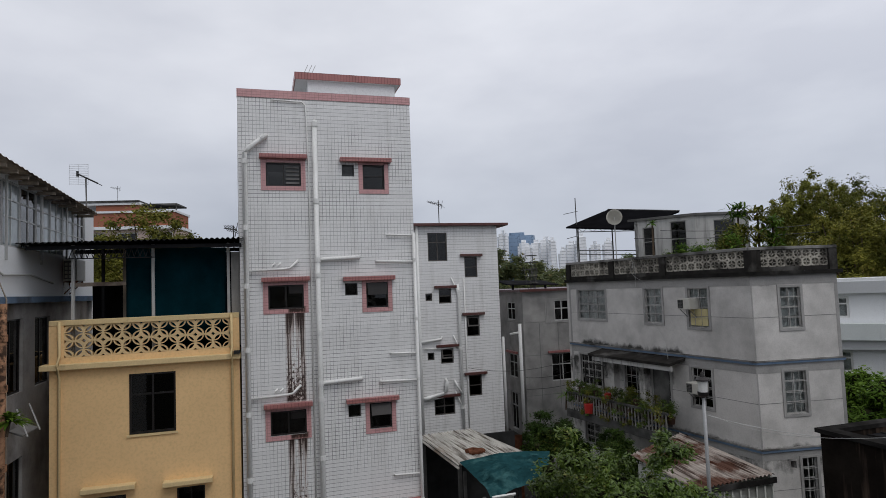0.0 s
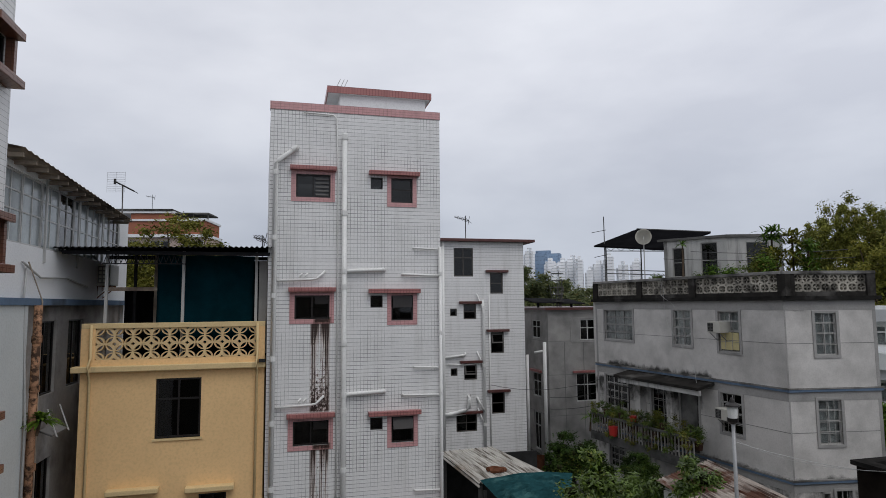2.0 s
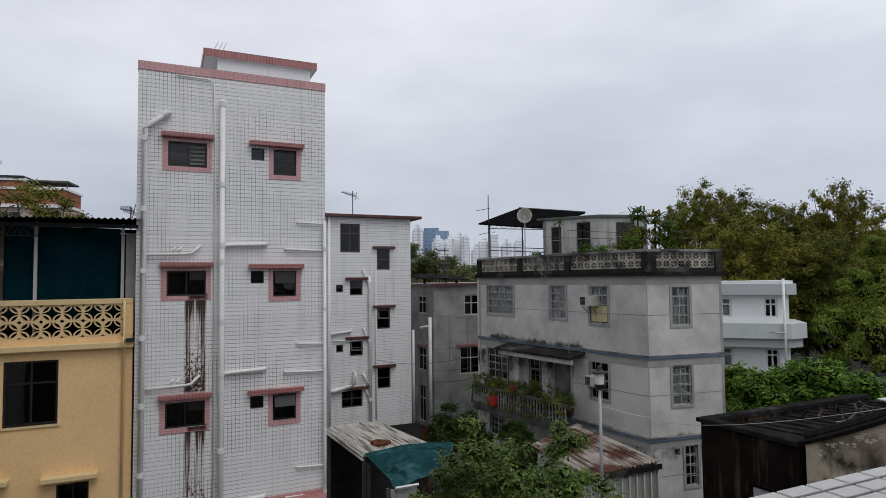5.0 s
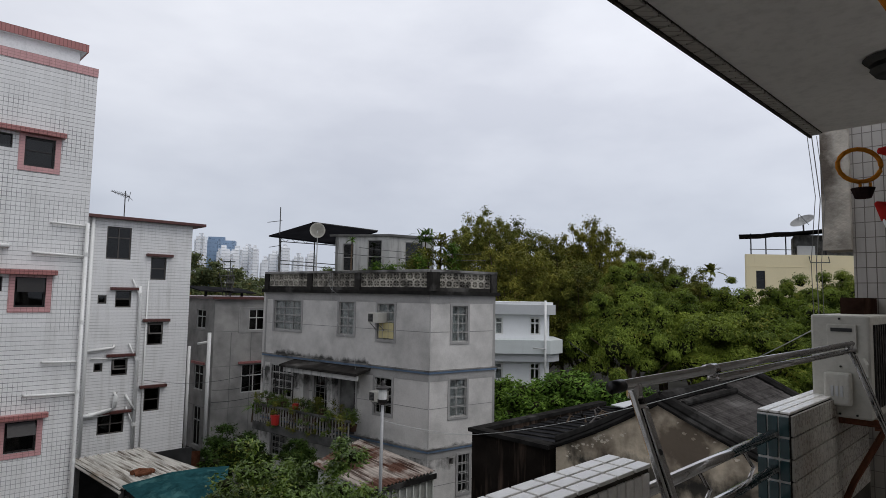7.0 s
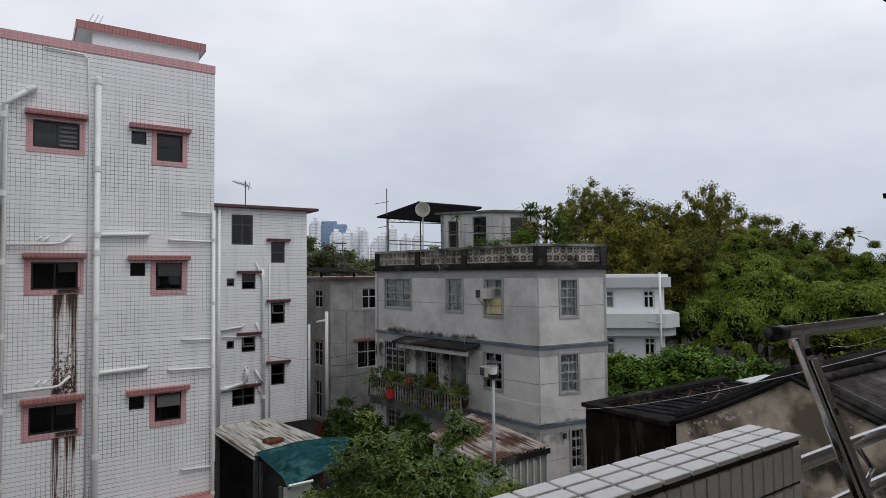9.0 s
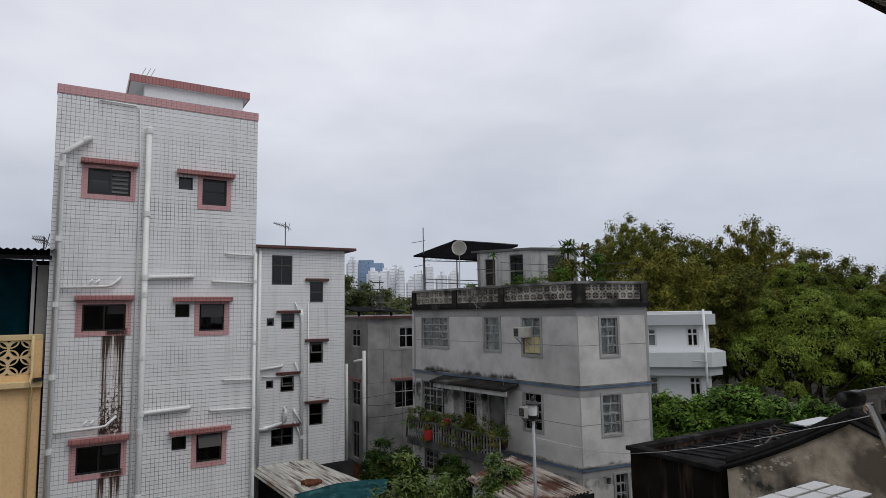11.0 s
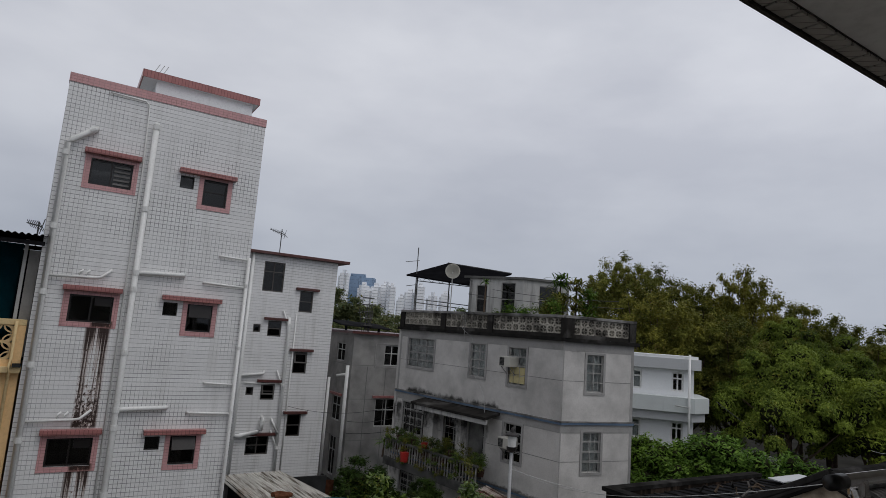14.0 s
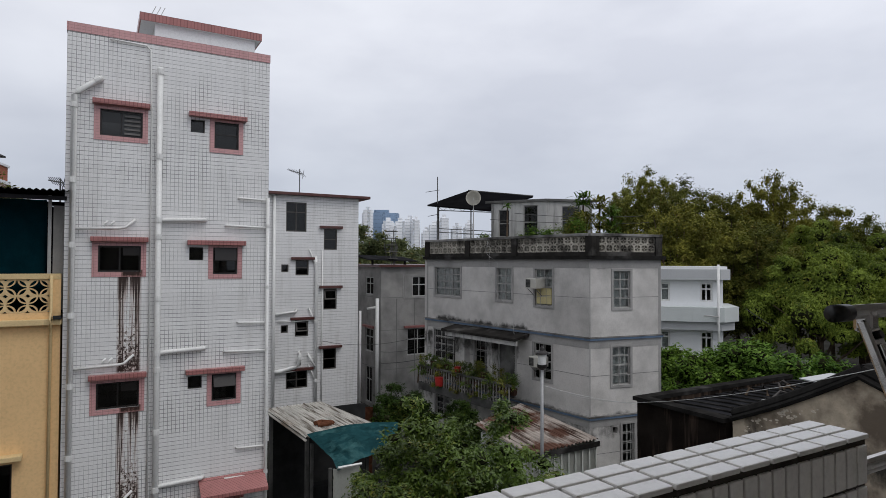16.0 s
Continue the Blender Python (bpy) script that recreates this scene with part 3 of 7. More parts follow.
def sheet(corners, pitch=0.08, height=0.018, thick=0.003, along=True):
    """Corrugated sheet over four corners a, b, c, d; the ribs run from side ab to side dc."""
    a, b, c, d = [Vector(p) for p in corners]
    n = max(8, int((b - a).length / pitch * 4))
    bm = bmesh.new()
    top, low = [], []
    for i in range(n + 1):
        u = i / n
        h = Vector((0, 0, height * math.sin(u * (b - a).length / pitch * 2 * math.pi)))
        p, q = a.lerp(b, u) + h, d.lerp(c, u) + h
        top.append((bm.verts.new(p), bm.verts.new(q)))
        low.append((bm.verts.new(p - Vector((0, 0, thick))), bm.verts.new(q - Vector((0, 0, thick)))))
    for (p, q), (r, s) in zip(top, top[1:]):
        bm.faces.new((p, r, s, q))
    for (p, q), (r, s) in zip(low, low[1:]):
        bm.faces.new((p, q, s, r))
    return bm


def breeze(w, h, depth, style):
    """A pierced block: square rim with round openings and curved ribs, centred, facing -y."""
    bm = bmesh.new()
    n = 24

    def strip(inner, outer, closed=True):
        k = len(inner)
        f = [[bm.verts.new((x, y, z)) for x, z in ring] for ring in (inner, outer) for y in (-depth / 2, depth / 2)]
        for i in range(k if closed else k - 1):
            j = (i + 1) % k
            bm.faces.new((f[0][i], f[0][j], f[2][j], f[2][i]))
            bm.faces.new((f[1][i], f[3][i], f[3][j], f[1][j]))
            bm.faces.new((f[0][i], f[1][i], f[1][j], f[0][j]))
            bm.faces.new((f[2][i], f[2][j], f[3][j], f[3][i]))
    ang = [2 * math.pi * (i + 0.5) / n for i in range(n)]
    sq = []
    for a in ang:
        c, s = math.cos(a), math.sin(a)
        k = 1 / max(abs(c), abs(s))
        sq.append((c * k * w / 2, s * k * h / 2))
    hole = 0.45 if style == "star" else 0.41
    strip([(math.cos(a) * w * hole, math.sin(a) * h * hole) for a in ang], sq)
    if style == "star":
        for qx, qz in ((1, 1), (-1, 1), (-1, -1), (1, -1)):
            arc = [math.pi / 2 * i / 6 for i in range(7)]
            rib = lambda r: [(qx * w * (0.45 - r * math.cos(t)), qz * h * (0.45 - r * math.sin(t))) for t in arc]
            strip(rib(0.42), rib(0.35), False)
    else:
        ring = lambda r: [(math.cos(a) * w * r, math.sin(a) * h * r) for a in ang]
        strip(ring(0.10), ring(0.155))
        for a in (0, 1, 2, 3):
            c, s = math.cos(a * math.pi / 2), math.sin(a * math.pi / 2)
            p = lambda r, o: (w * (c * r - s * o), h * (s * r + c * o))
            strip([p(0.15, -0.035), p(0.42, -0.05)], [p(0.15, 0.035), p(0.42, 0.05)], False)
    bmesh.ops.recalc_face_normals(bm, faces=bm.faces)
    me = bpy.data.meshes.new("breeze block")
    bm.to_mesh(me)
    bm.free()
    return me


# ---- ground ----
gm = bmesh.new()
for v in ((-2500, -600), (2500, -600), (2500, 3000), (-2500, 3000)):
    gm.verts.new((*v, 0))
gm.faces.new(gm.verts)
solo("ground", gm, GROUND, "bare earth and concrete ground between the houses", "ground", kind="structure")

# ---- white tiled tower with pink window surrounds ----
TF = face_frame(0, 14, 1, 0)
tower = thing("tiled_tower", (1.6, 18, 0), "tall narrow house in white tile with pink trim", "house")
LEVELS = (10.40, 7.60, 4.80, 2.0)
holes = []
for z in LEVELS:
    holes += [(0.19, 0.97, z + 0.16, z + 0.70), (1.91, 2.20, z + 0.41, z + 0.69), (2.40, 2.92, z + 0.10, z + 0.69)]
part("wall", wall(TF, -0.40, 3.60, 0, 12.78, 0.2, holes), WHITE_TILE, tower, "white glazed tile facade with dark joints")
bm = bmesh.new()
prism(bm, [(-0.40, 14.2), (-0.2, 14.2), (-0.5, 22), (-0.70, 22)], 0, 12.776)
bx(bm, 3.4, 3.6, 14.2, 22, 0, 12.776)
bx(bm, -0.70, 3.6, 22.0, 22.2, 0, 12.772)
bx(bm, -0.22, 3.4, 14.2, 21.8, 12.4, 12.6)
for z in LEVELS:
    bx(bm, -0.2, 3.4, 14.2, 21.8, z - 0.9, z - 0.75)
part("side_wall", bm, LONG_TILE, tower)
part("pink_band", box(-0.412, 3.612, 13.988, 14.21, 12.6, 12.785), PINK_TILE, tower, "pink tile band under the roof edge")
part("penthouse", box(1.25, 3.48, 15.05, 19, 12.6, 13.43), WHITE_PAINT, tower)
slab_ = part("penthouse_roof", box(0.96, 3.60, 14.98, 19.37, 13.43, 13.59), WHITE_PAINT, tower, "penthouse roof slab")
for e_ in ((0.93, 3.63, 14.95, 14.98), (0.93, 0.96, 14.98, 19.37), (3.60, 3.63, 14.98, 19.37)):
    part("tile_edge", box(*e_, 13.43, 13.605), RED_TILE, slab_, "dark pink tile edge")
for x in (1.15, 1.25, 1.34):
    part("rod", tube(bmesh.new(), [(x, 15.1, 13.58), (x + 0.12, 15.1, 13.85)], 0.008, 5), GREY_PIPE, tower)
for i, z in enumerate(LEVELS):
    bm = bmesh.new()
    for a, b, c, d in ((0.08, 0.19, z + 0.06, z + 0.78), (0.97, 1.07, z + 0.06, z + 0.78), (0.19, 0.97, z + 0.06, z + 0.16), (0.19, 0.97, z + 0.70, z + 0.78)):
        bx(bm, a, b, -0.015, 0.02, c, d, TF)
    part("window_surround", bm, PINK_TILE, tower)
    part("window_hood", box(0.05, 1.10, -0.16, 0.0, z + 0.78, z + 0.88, TF, bevel=0.008), RED_TILE, tower, "small projecting dark red tiled hood")
    win = window(tower, TF, 0.19, 0.97, z + 0.16, z + 0.70, DARK_FRAME, DIM_GLASS, 2, 1, 0.05)
    if i == 0:
        for k in range(5):
            part("louvre", box(0.63, 0.93, 0.035, 0.075, z + 0.22 + k * 0.09, z + 0.26 + k * 0.09, TF), STEEL_FRAME, win)
    else:
        part("louvre", box(0.64, 0.93, 0.02, 0.06, z + 0.5, z + 0.66, TF), DARK_FRAME, win)
    bm = bmesh.new()
    for a, b, c, d in ((2.30, 2.40, z, z + 0.74), (2.92, 3.02, z, z + 0.74), (2.40, 2.92, z, z + 0.10), (2.40, 2.92, z + 0.69, z + 0.74)):
        bx(bm, a, b, -0.015, 0.02, c, d, TF)
    part("window_surround", bm, PINK_TILE, tower)
    part("window_hood", box(1.86, 3.08, -0.16, 0.0, z + 0.74, z + 0.84, TF, bevel=0.008), RED_TILE, tower, "small projecting dark red tiled hood")
    window(tower, TF, 2.40, 2.92, z + 0.10, z + 0.69, DARK_FRAME, DIM_GLASS, 1, 2, 0.05, split=[0.55])
    if i in (1, 2):
        tilt = Matrix.Translation((0, 13.99, z + 0.67)) @ Matrix.Rotation(radians(-24 if i == 2 else -8), 4, "X")
        part("window_sash", box(2.43, 2.89, -0.02, 0.01, -0.27, 0, tilt), DARK_FRAME, tower)
    window(tower, TF, 1.91, 2.20, z + 0.41, z + 0.69, DARK_FRAME, DIM_GLASS, 1, 1, 0.08, 0.02)
for k, z in enumerate((8.63, 5.83, 3.03)):
    run(tower, [(-0.26, 13.93, z), (0.56, 13.93, z + 0.03), (0.68, 13.93, z + 0.05), (0.86, 13.95, z + 0.22)], 0.027)
    for x in (0.30, 0.42):
        run(tower, [(x, 13.95, z), (x, 13.95, z + 0.12), (x + 0.05, 13.99, z + 0.17)], 0.02)
    run(tower, [(1.29, 13.92, z + 0.20), (1.42, 13.92, z + 0.23), (2.2, 13.92, z + 0.26), (2.24, 14.0, z + 0.26)], 0.047)
    run(tower, [(2.66, 14.0, z + 0.15), (2.68, 13.93, z + 0.15), (3.56, 13.93, z + 0.13)], 0.028)
    run(tower, [(2.93, 14.0, z + 0.78), (2.95, 13.94, z + 0.78), (3.56, 13.94, z + 0.76)], 0.022)
run(tower, [(0.2, 13.99, 11.72), (0.2, 13.90, 11.69), (-0.2, 13.90, 11.38), (-0.26, 13.91, 11.3), (-0.27, 13.91, 0)], 0.058,
    collars=[((-0.265, 13.91, z), (0, 0, 1)) for z in (11.1, 9.6, 8.3, 6.9, 5.5, 4.1, 2.7)] + [((0.14, 13.90, 11.65), (1, 0, 0.8))])
run(tower, [(1.29, 13.91, 12.1), (1.29, 13.91, 0)], 0.06, collars=[((1.29, 13.91, z), (0, 0, 1)) for z in (12.0, 10.2, 8.85, 8.5, 7.2, 6.05, 5.7, 4.4, 3.2)])
run(tower, [(0.34, 13.96, 12.55), (1.02, 13.96, 12.53), (1.1, 13.96, 12.45), (1.14, 13.96, 11.0), (1.14, 13.96, 0)], 0.017, n=6)
run(tower, [(3.57, 13.92, 9.45), (3.57, 13.92, 0)], 0.038, collars=[((3.57, 13.92, z), (0, 0, 1)) for z in (8.8, 7.4, 6.0, 4.6, 3.2)])
part("awning", slab(bmesh.new(), [(2.15, 13.55, 2.99), (3.55, 13.55, 2.99), (3.55, 14.0, 3.24), (2.15, 14.0, 3.24)], 0.08), RED_TILE, tower, "sloping awning of dark pink tiles")

# ---- yellow house with pierced parapet ----
YF = face_frame(0, 14.1, 1, 0)
yellow = thing("yellow_house", (-2.3, 16, 0), "cream yellow plastered house with a pierced parapet", "house")
yh = [(-2.66, -1.75, 5.28, 6.54), (-3.42, -2.72, 2.6, 4.08), (-1.75, -1.19, 2.6, 4.08)]
part("wall", wall(YF, -4.12, -0.44, 0, 6.72, 0.2, yh), CREAM, yellow, "cream yellow painted plaster")
bm = box(-4.12, -3.92, 14.3, 20, 0, 6.72)
bx(bm, -0.64, -0.44, 14.3, 20, 0, 6.72)
bx(bm, -3.92, -0.64, 19.8, 20, 0, 6.72)
bx(bm, -3.92, -0.64, 14.3, 19.8, 6.5, 6.70)
bx(bm, -3.92, -0.64, 14.3, 19.8, 4.3, 4.45)
part("side_wall", bm, CREAM, yellow)
part("cornice", box(-4.27, -0.42, -0.14, 0.24, 6.72, 6.84, YF, bevel=0.015), CREAM_TRIM, yellow, "projecting cream cornice")
part("parapet_base", box(-4.13, -0.44, 0.0, 0.14, 6.84, 6.965, YF), CREAM, yellow)
part("parapet_cap", box(-4.13, -0.44, -0.015, 0.155, 7.62, 7.73, YF, bevel=0.01), CREAM_TRIM, yellow)
for x0, x1 in ((-4.13, -3.86), (-0.63, -0.44)):
    part("parapet_pier", box(x0, x1, -0.006, 0.146, 6.965, 7.62, YF), CREAM, yellow)
for x0, x1, z in ((-3.52, -2.52, 4.22), (-2.0, -1.02, 4.17)):
    part("window_hood", box(x0, x1, -0.22, 0.0, z, z + 0.1, YF, bevel=0.012), CREAM_TRIM, yellow, "cream window hood with grime")
window(yellow, YF, -2.66, -1.75, 5.28, 6.54, DARK_FRAME, DIM_GLASS, 2, 2, 0.05, 0.045, split=[0.66])
window(yellow, YF, -3.42, -2.72, 2.6, 4.08, DARK_FRAME, DIM_GLASS, 2, 1, 0.05)
window(yellow, YF, -1.75, -1.19, 2.6, 4.08, DARK_FRAME, DIM_GLASS, 2, 1, 0.05)
part("window_sill", box(-2.70, -1.71, -0.03, 0.05, 5.235, 5.28, YF), CREAM_TRIM, yellow)
for x in (-3.93, -0.60):
    run(yellow, [(x, 14.05, 7.7), (x, 14.05, 7.0), (x, 13.93, 6.85), (x, 13.93, 6.7), (x, 14.06, 6.55), (x - 0.02, 14.06, 0)], 0.03, CREAM_TRIM)
part("ledge_box", box(-0.56, -0.42, -0.22, -0.02, 6.84, 6.9, YF), DARK, yellow)

# rooftop shelter on the yellow house
shelter = thing("roof_shelter", (-2.4, 15.5, 6.7), "rooftop shelter with corrugated roof and teal screens", "shelter")
part("roof", sheet([(-4.62, 13.75, 9.30), (-0.32, 13.75, 9.37), (-0.32, 17.5, 9.55), (-4.62, 17.5, 9.48)], 0.11, 0.022), BLACK_SHEET, shelter, "dark corrugated roof")
part("beam", box(-4.5, -0.36, 13.9, 13.96, 9.18, 9.26), BLACK_SHEET, shelter)
part("beam", box(-4.5, -0.36, 17.3, 17.36, 9.32, 9.42), BLACK_SHEET, shelter)
bm = bmesh.new()
for k in range(14):
    x = -3.72 + k * 0.11
    tube(bm, [(x, 13.93, 9.0), (x + 0.055, 13.93, 9.18)], 0.008, 5)
    tube(bm, [(x + 0.055, 13.93, 9.18), (x + 0.11, 13.93, 9.0)], 0.008, 5)
bx(bm, -3.75, -2.1, 13.92, 13.94, 8.98, 9.0)
part("lattice", bm, BLACK_SHEET, shelter)
for x in (-3.75, -2.21, -0.66):
    part("post", box(x - 0.03, x + 0.03, 14.3, 14.36, 6.7, 9.3), GREY_PIPE, shelter)
part("post", box(-3.35, -3.29, 14.9, 14.96, 6.7, 9.3), BLACK_SHEET, shelter)


def drape(x0, x1, y, z0, z1, folds, amp):
    bm = bmesh.new()
    n = 36
    rows = [[bm.verts.new((x0 + (x1 - x0) * i / n, y + amp * math.sin(i / n * folds * 6.28 + 0.7 * k) * (0.4 + 0.2 * k), z0 + (z1 - z0) * k / 4)) for i in range(n + 1)] for k in range(5)]
    for a, b in zip(rows, rows[1:]):
        for i in range(n):
            bm.faces.new((a[i], a[i + 1], b[i + 1], b[i]))
    bmesh.ops.solidify(bm, geom=bm.faces[:], thickness=0.006)
    return bm


part("screen", drape(-2.78, -0.72, 14.5, 7.0, 9.22, 3, 0.03), NET, shelter, "dark teal hanging screen", smooth=True)
# added black drape, stands for the shaded trees behind the shelter
part("screen", drape(-3.35, -0.5, 17.2, 6.7, 9.3, 3, 0.04), BLACK_SHEET, shelter, smooth=True)
part("beam", box(-3.78, -2.75, 14.32, 14.38, 8.42, 8.50), EAVE, shelter)
part("post", box(-2.98, -2.90, 15.2, 15.28, 6.73, 9.3), EAVE, shelter)
part("post", box(-3.12, -3.04, 17.0, 17.08, 6.73, 9.3), BLACK_SHEET, shelter)
# added black drape and blackened deck paint the shelter's dark inside
part("screen", drape(-3.7, -2.75, 15.6, 6.75, 8.45, 3, 0.05), BLACK_SHEET, shelter, smooth=True)
part("deck", box(-3.9, -0.66, 14.32, 19.7, 6.705, 6.73), COPING, shelter)
part("screen", box(-0.60, -0.42, 14.3, 14.34, 7.0, 9.1), GREY_RENDER, shelter)

# ---- house with the long strip of steel windows ----
LF = face_frame(-4.6, 9.0, 0, 1)
LX = lambda y: y - 9.0
strip_house = thing("strip_window_house", (-7, 14, 0), "white house with a strip of aluminium windows", "house")
lh = [(LX(10.4), LX(18.6), 9.22, 10.50)]
part("upper_wall", wall(LF, 0, 10.3, 8.25, 10.62, 0.15, lh), WHITE_PAINT, strip_house)
part("band", box(-0.05, 10.35, -0.1, 0.2, 8.12, 8.25, LF), BLUE_BAND, strip_house, "faded blue ledge")
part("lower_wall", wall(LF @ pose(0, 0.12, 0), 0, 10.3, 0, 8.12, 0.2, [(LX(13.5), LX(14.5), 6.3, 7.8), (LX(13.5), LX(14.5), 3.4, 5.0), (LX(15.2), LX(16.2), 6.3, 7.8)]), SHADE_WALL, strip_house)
for ya, za in ((13.5, 6.3), (13.5, 3.4), (15.2, 6.3)):
    window(strip_house, LF @ pose(0, 0.12, 0), LX(ya), LX(ya + 1.0), za, za + (1.5 if za > 5 else 1.6), DARK_FRAME, DIM_GLASS, 2, 1)
bm = bmesh.new()
bx(bm, -9, -4.6, 19.3, 19.5, 0, 10.7)
bx(bm, -9, -4.6, 8.8, 9.0, 0, 10.7)
bx(bm, -9.2, -9, 8.8, 19.5, 0, 10.7)
bx(bm, -9, -4.75, 9, 19.3, 8.0, 8.1)
part("side_wall", bm, WHITE_PAINT, strip_house)
for k in range(9):
    a = 10.4 + k * 8.2 / 9
    window(strip_house, LF, LX(a) + 0.02, LX(a + 8.2 / 9), 9.22, 10.50, STRIP_FRAME, FROST if k % 4 else DIM_GLASS, 2, 3, 0.03, 0.035, split=[0.46, 0.74])
part("roof", sheet([(-4.2, 11.05, 10.72), (-4.2, 18.3, 10.48), (-9.5, 19.3, 11.5), (-9.5, 11.05, 11.72)], 0.25, 0.012, 0.05), EAVE, strip_house, "weathered boarded eaves")
for k in range(14):
    zr = 10.66 - k * 0.0176
    part("rafter", box(LX(11.2) + k * 0.53, LX(11.2) + k * 0.53 + 0.06, -0.34, 0.05, zr - 0.07, zr, LF), EAVE, strip_house)
for y, z in ((11.2, 10.63), (13.2, 10.58), (15.1, 10.52), (16.9, 10.46)):
    part("mullion_post", box(LX(y), LX(y) + 0.07, -0.03, 0.0, 8.95, z, LF), STRIP_FRAME, strip_house)
part("pilaster", box(-4.72, -4.54, 10.1, 12.5, 0, 8.12), BAND_PAINT, strip_house, "white painted pilaster")
run(strip_house, [(-4.42, 12.62, 8.12), (-4.44, 12.62, 5.0), (-4.44, 12.62, 0)], 0.07, FLAKED_PIPE, "rusty_pipe", 14,
    collars=[((-4.42, 12.62, z), (0, 0, 1)) for z in (7.5, 6.6, 5.2, 3.9, 2.4)])
run(strip_house, [(-4.5, 12.3, 8.9), (-4.46, 12.9, 8.2), (-4.46, 12.95, 0)], 0.014, EAVE)
ledge_ = part("window_awning", slab(bmesh.new(), [(-4.26, 13.1, 5.66), (-4.26, 13.9, 5.66), (-4.48, 13.9, 5.76), (-4.48, 13.1, 5.76)], 0.03), STEEL_FRAME, strip_house, "small green-grey sheet awning over a window")
for y in (13.25, 13.9):
    part("stay", tube(bmesh.new(), [(-4.22, y, 5.6), (-4.47, y + 0.2, 6.1)], 0.014, 5), GREY_PIPE, ledge_)
run(strip_house, [(-4.56, 12.2, 8.9), (-4.55, 13.0, 8.65), (-4.55, 14.4, 8.7), (-4.55, 15.8, 8.55)], 0.02, GREY_PIPE, "cable")
run(strip_house, [(-4.56, 12.4, 8.8), (-4.55, 12.3, 8.3), (-4.5, 12.5, 6.0), (-4.5, 12.5, 0)], 0.02, GREY_PIPE, "cable")
unit = thing("outdoor_ac_unit", (-4.4, 16.9, 8.6), "white outdoor cooling unit on a wall bracket", "air conditioner")
part("casing", box(-4.56, -4.26, 16.55, 17.3, 8.62, 9.14, bevel=0.012), AC_WHITE, unit)
part("fan_grille", wall(face_frame(-4.56, 16.545, 1, 0), 0.02, 0.28, 8.66, 9.1, 0.006, [(0.04 + 0.085 * i, 0.10 + 0.085 * i, 8.69 + 0.1 * j, 8.76 + 0.1 * j) for i in range(3) for j in range(4)]), STEEL_FRAME, unit)
for y in (16.7, 17.15):
    part("bracket", tube(bmesh.new(), [(-4.28, y, 8.60), (-4.58, y, 8.60), (-4.58, y, 8.3), (-4.28, y, 8.60)], 0.018, 5), RUST, unit)

# ---- near white tiled building with projecting window boxes ----
near_block = thing("tiled_block", (-6.5, 7, 0), "white tiled building with brown tiled window boxes", "building")
NF = face_frame(-4.05, 4.0, 0, 1)
nh = [(5.25, 5.85, z, z + 0.62) for z in (11.45, 8.70, 5.88, 3.1)]
part("wall", wall(NF, 0, 6.1, 0, 16, 0.2, nh), LONG_TILE, near_block)
bm = box(-9, -4.25, 9.9, 10.1, 0, 16)
bx(bm, -9, -4.25, 4.0, 4.2, 0, 16)
bx(bm, -9.2, -9, 4.0, 10.1, 0, 16)
bx(bm, -9, -4.25, 4.2, 9.9, 15.8, 16)
part("side_wall", bm, LONG_TILE, near_block)
for a, b, c, d in nh:
    part("window_hood", box(a - 0.1, b + 0.12, -0.22, 0.0, d, d + 0.12, NF, bevel=0.01), BROWN_TILE, near_block, "brown tiled hood")
    part("window_sill", box(a - 0.1, b + 0.12, -0.24, 0.0, c - 0.12, c, NF, bevel=0.01), BROWN_TILE, near_block, "brown tiled sill")
    part("window_cheek", box(b, b + 0.09, -0.12, 0.0, c, d, NF), BROWN_TILE, near_block)
    part("window_cheek", box(a - 0.08, a, -0.12, 0.0, c, d, NF), BROWN_TILE, near_block)
    window(near_block, NF, a, b, c, d, DARK_FRAME, DIM_GLASS, 2, 1, 0.02)

# ---- white tiled apartment house behind the tower ----
SF = face_frame(0, 27.15, 1, 0)
flats = thing("tiled_flats", (8.8, 30, 0), "four-storey house faced in white tile", "house")
sh = []
for z in (8.52, 5.72, 2.92):
    sh.append((9.33, 9.98, z + 0.02, z + 1.0))
sh += [(7.55, 8.5, 9.35, 10.7), (8.0, 8.62, 7.35, 8.05), (8.0, 8.62, 4.55, 5.3), (7.6, 8.6, 2.2, 3.0), (7.35, 7.68, 7.5, 7.85), (7.35, 7.68, 4.75, 5.1)]
part("wall", wall(SF, 3.4, 11.05, 0, 11.0, 0.2, sh), FAR_TILE, flats, "white tile facade with grey joints")
bm = box(10.85, 11.05, 27.35, 34, 0, 11.0)
bx(bm, 3.4, 3.6, 27.35, 34, 0, 11)
bx(bm, 3.4, 11.05, 33.8, 34, 0, 10.995)
bx(bm, 3.6, 10.85, 27.35, 33.8, 10.6, 10.8)
for z in (8.0, 5.2, 2.4):
    bx(bm, 3.6, 10.85, 27.35, 33.8, z, z + 0.15)
part("side_wall", bm, FAR_TILE, flats)
part("roof_slab", box(3.2, 11.55, 26.85, 34.2, 11.0, 11.13, bevel=0.015), HOOD_DARK, flats, "thin dark red roof edge")
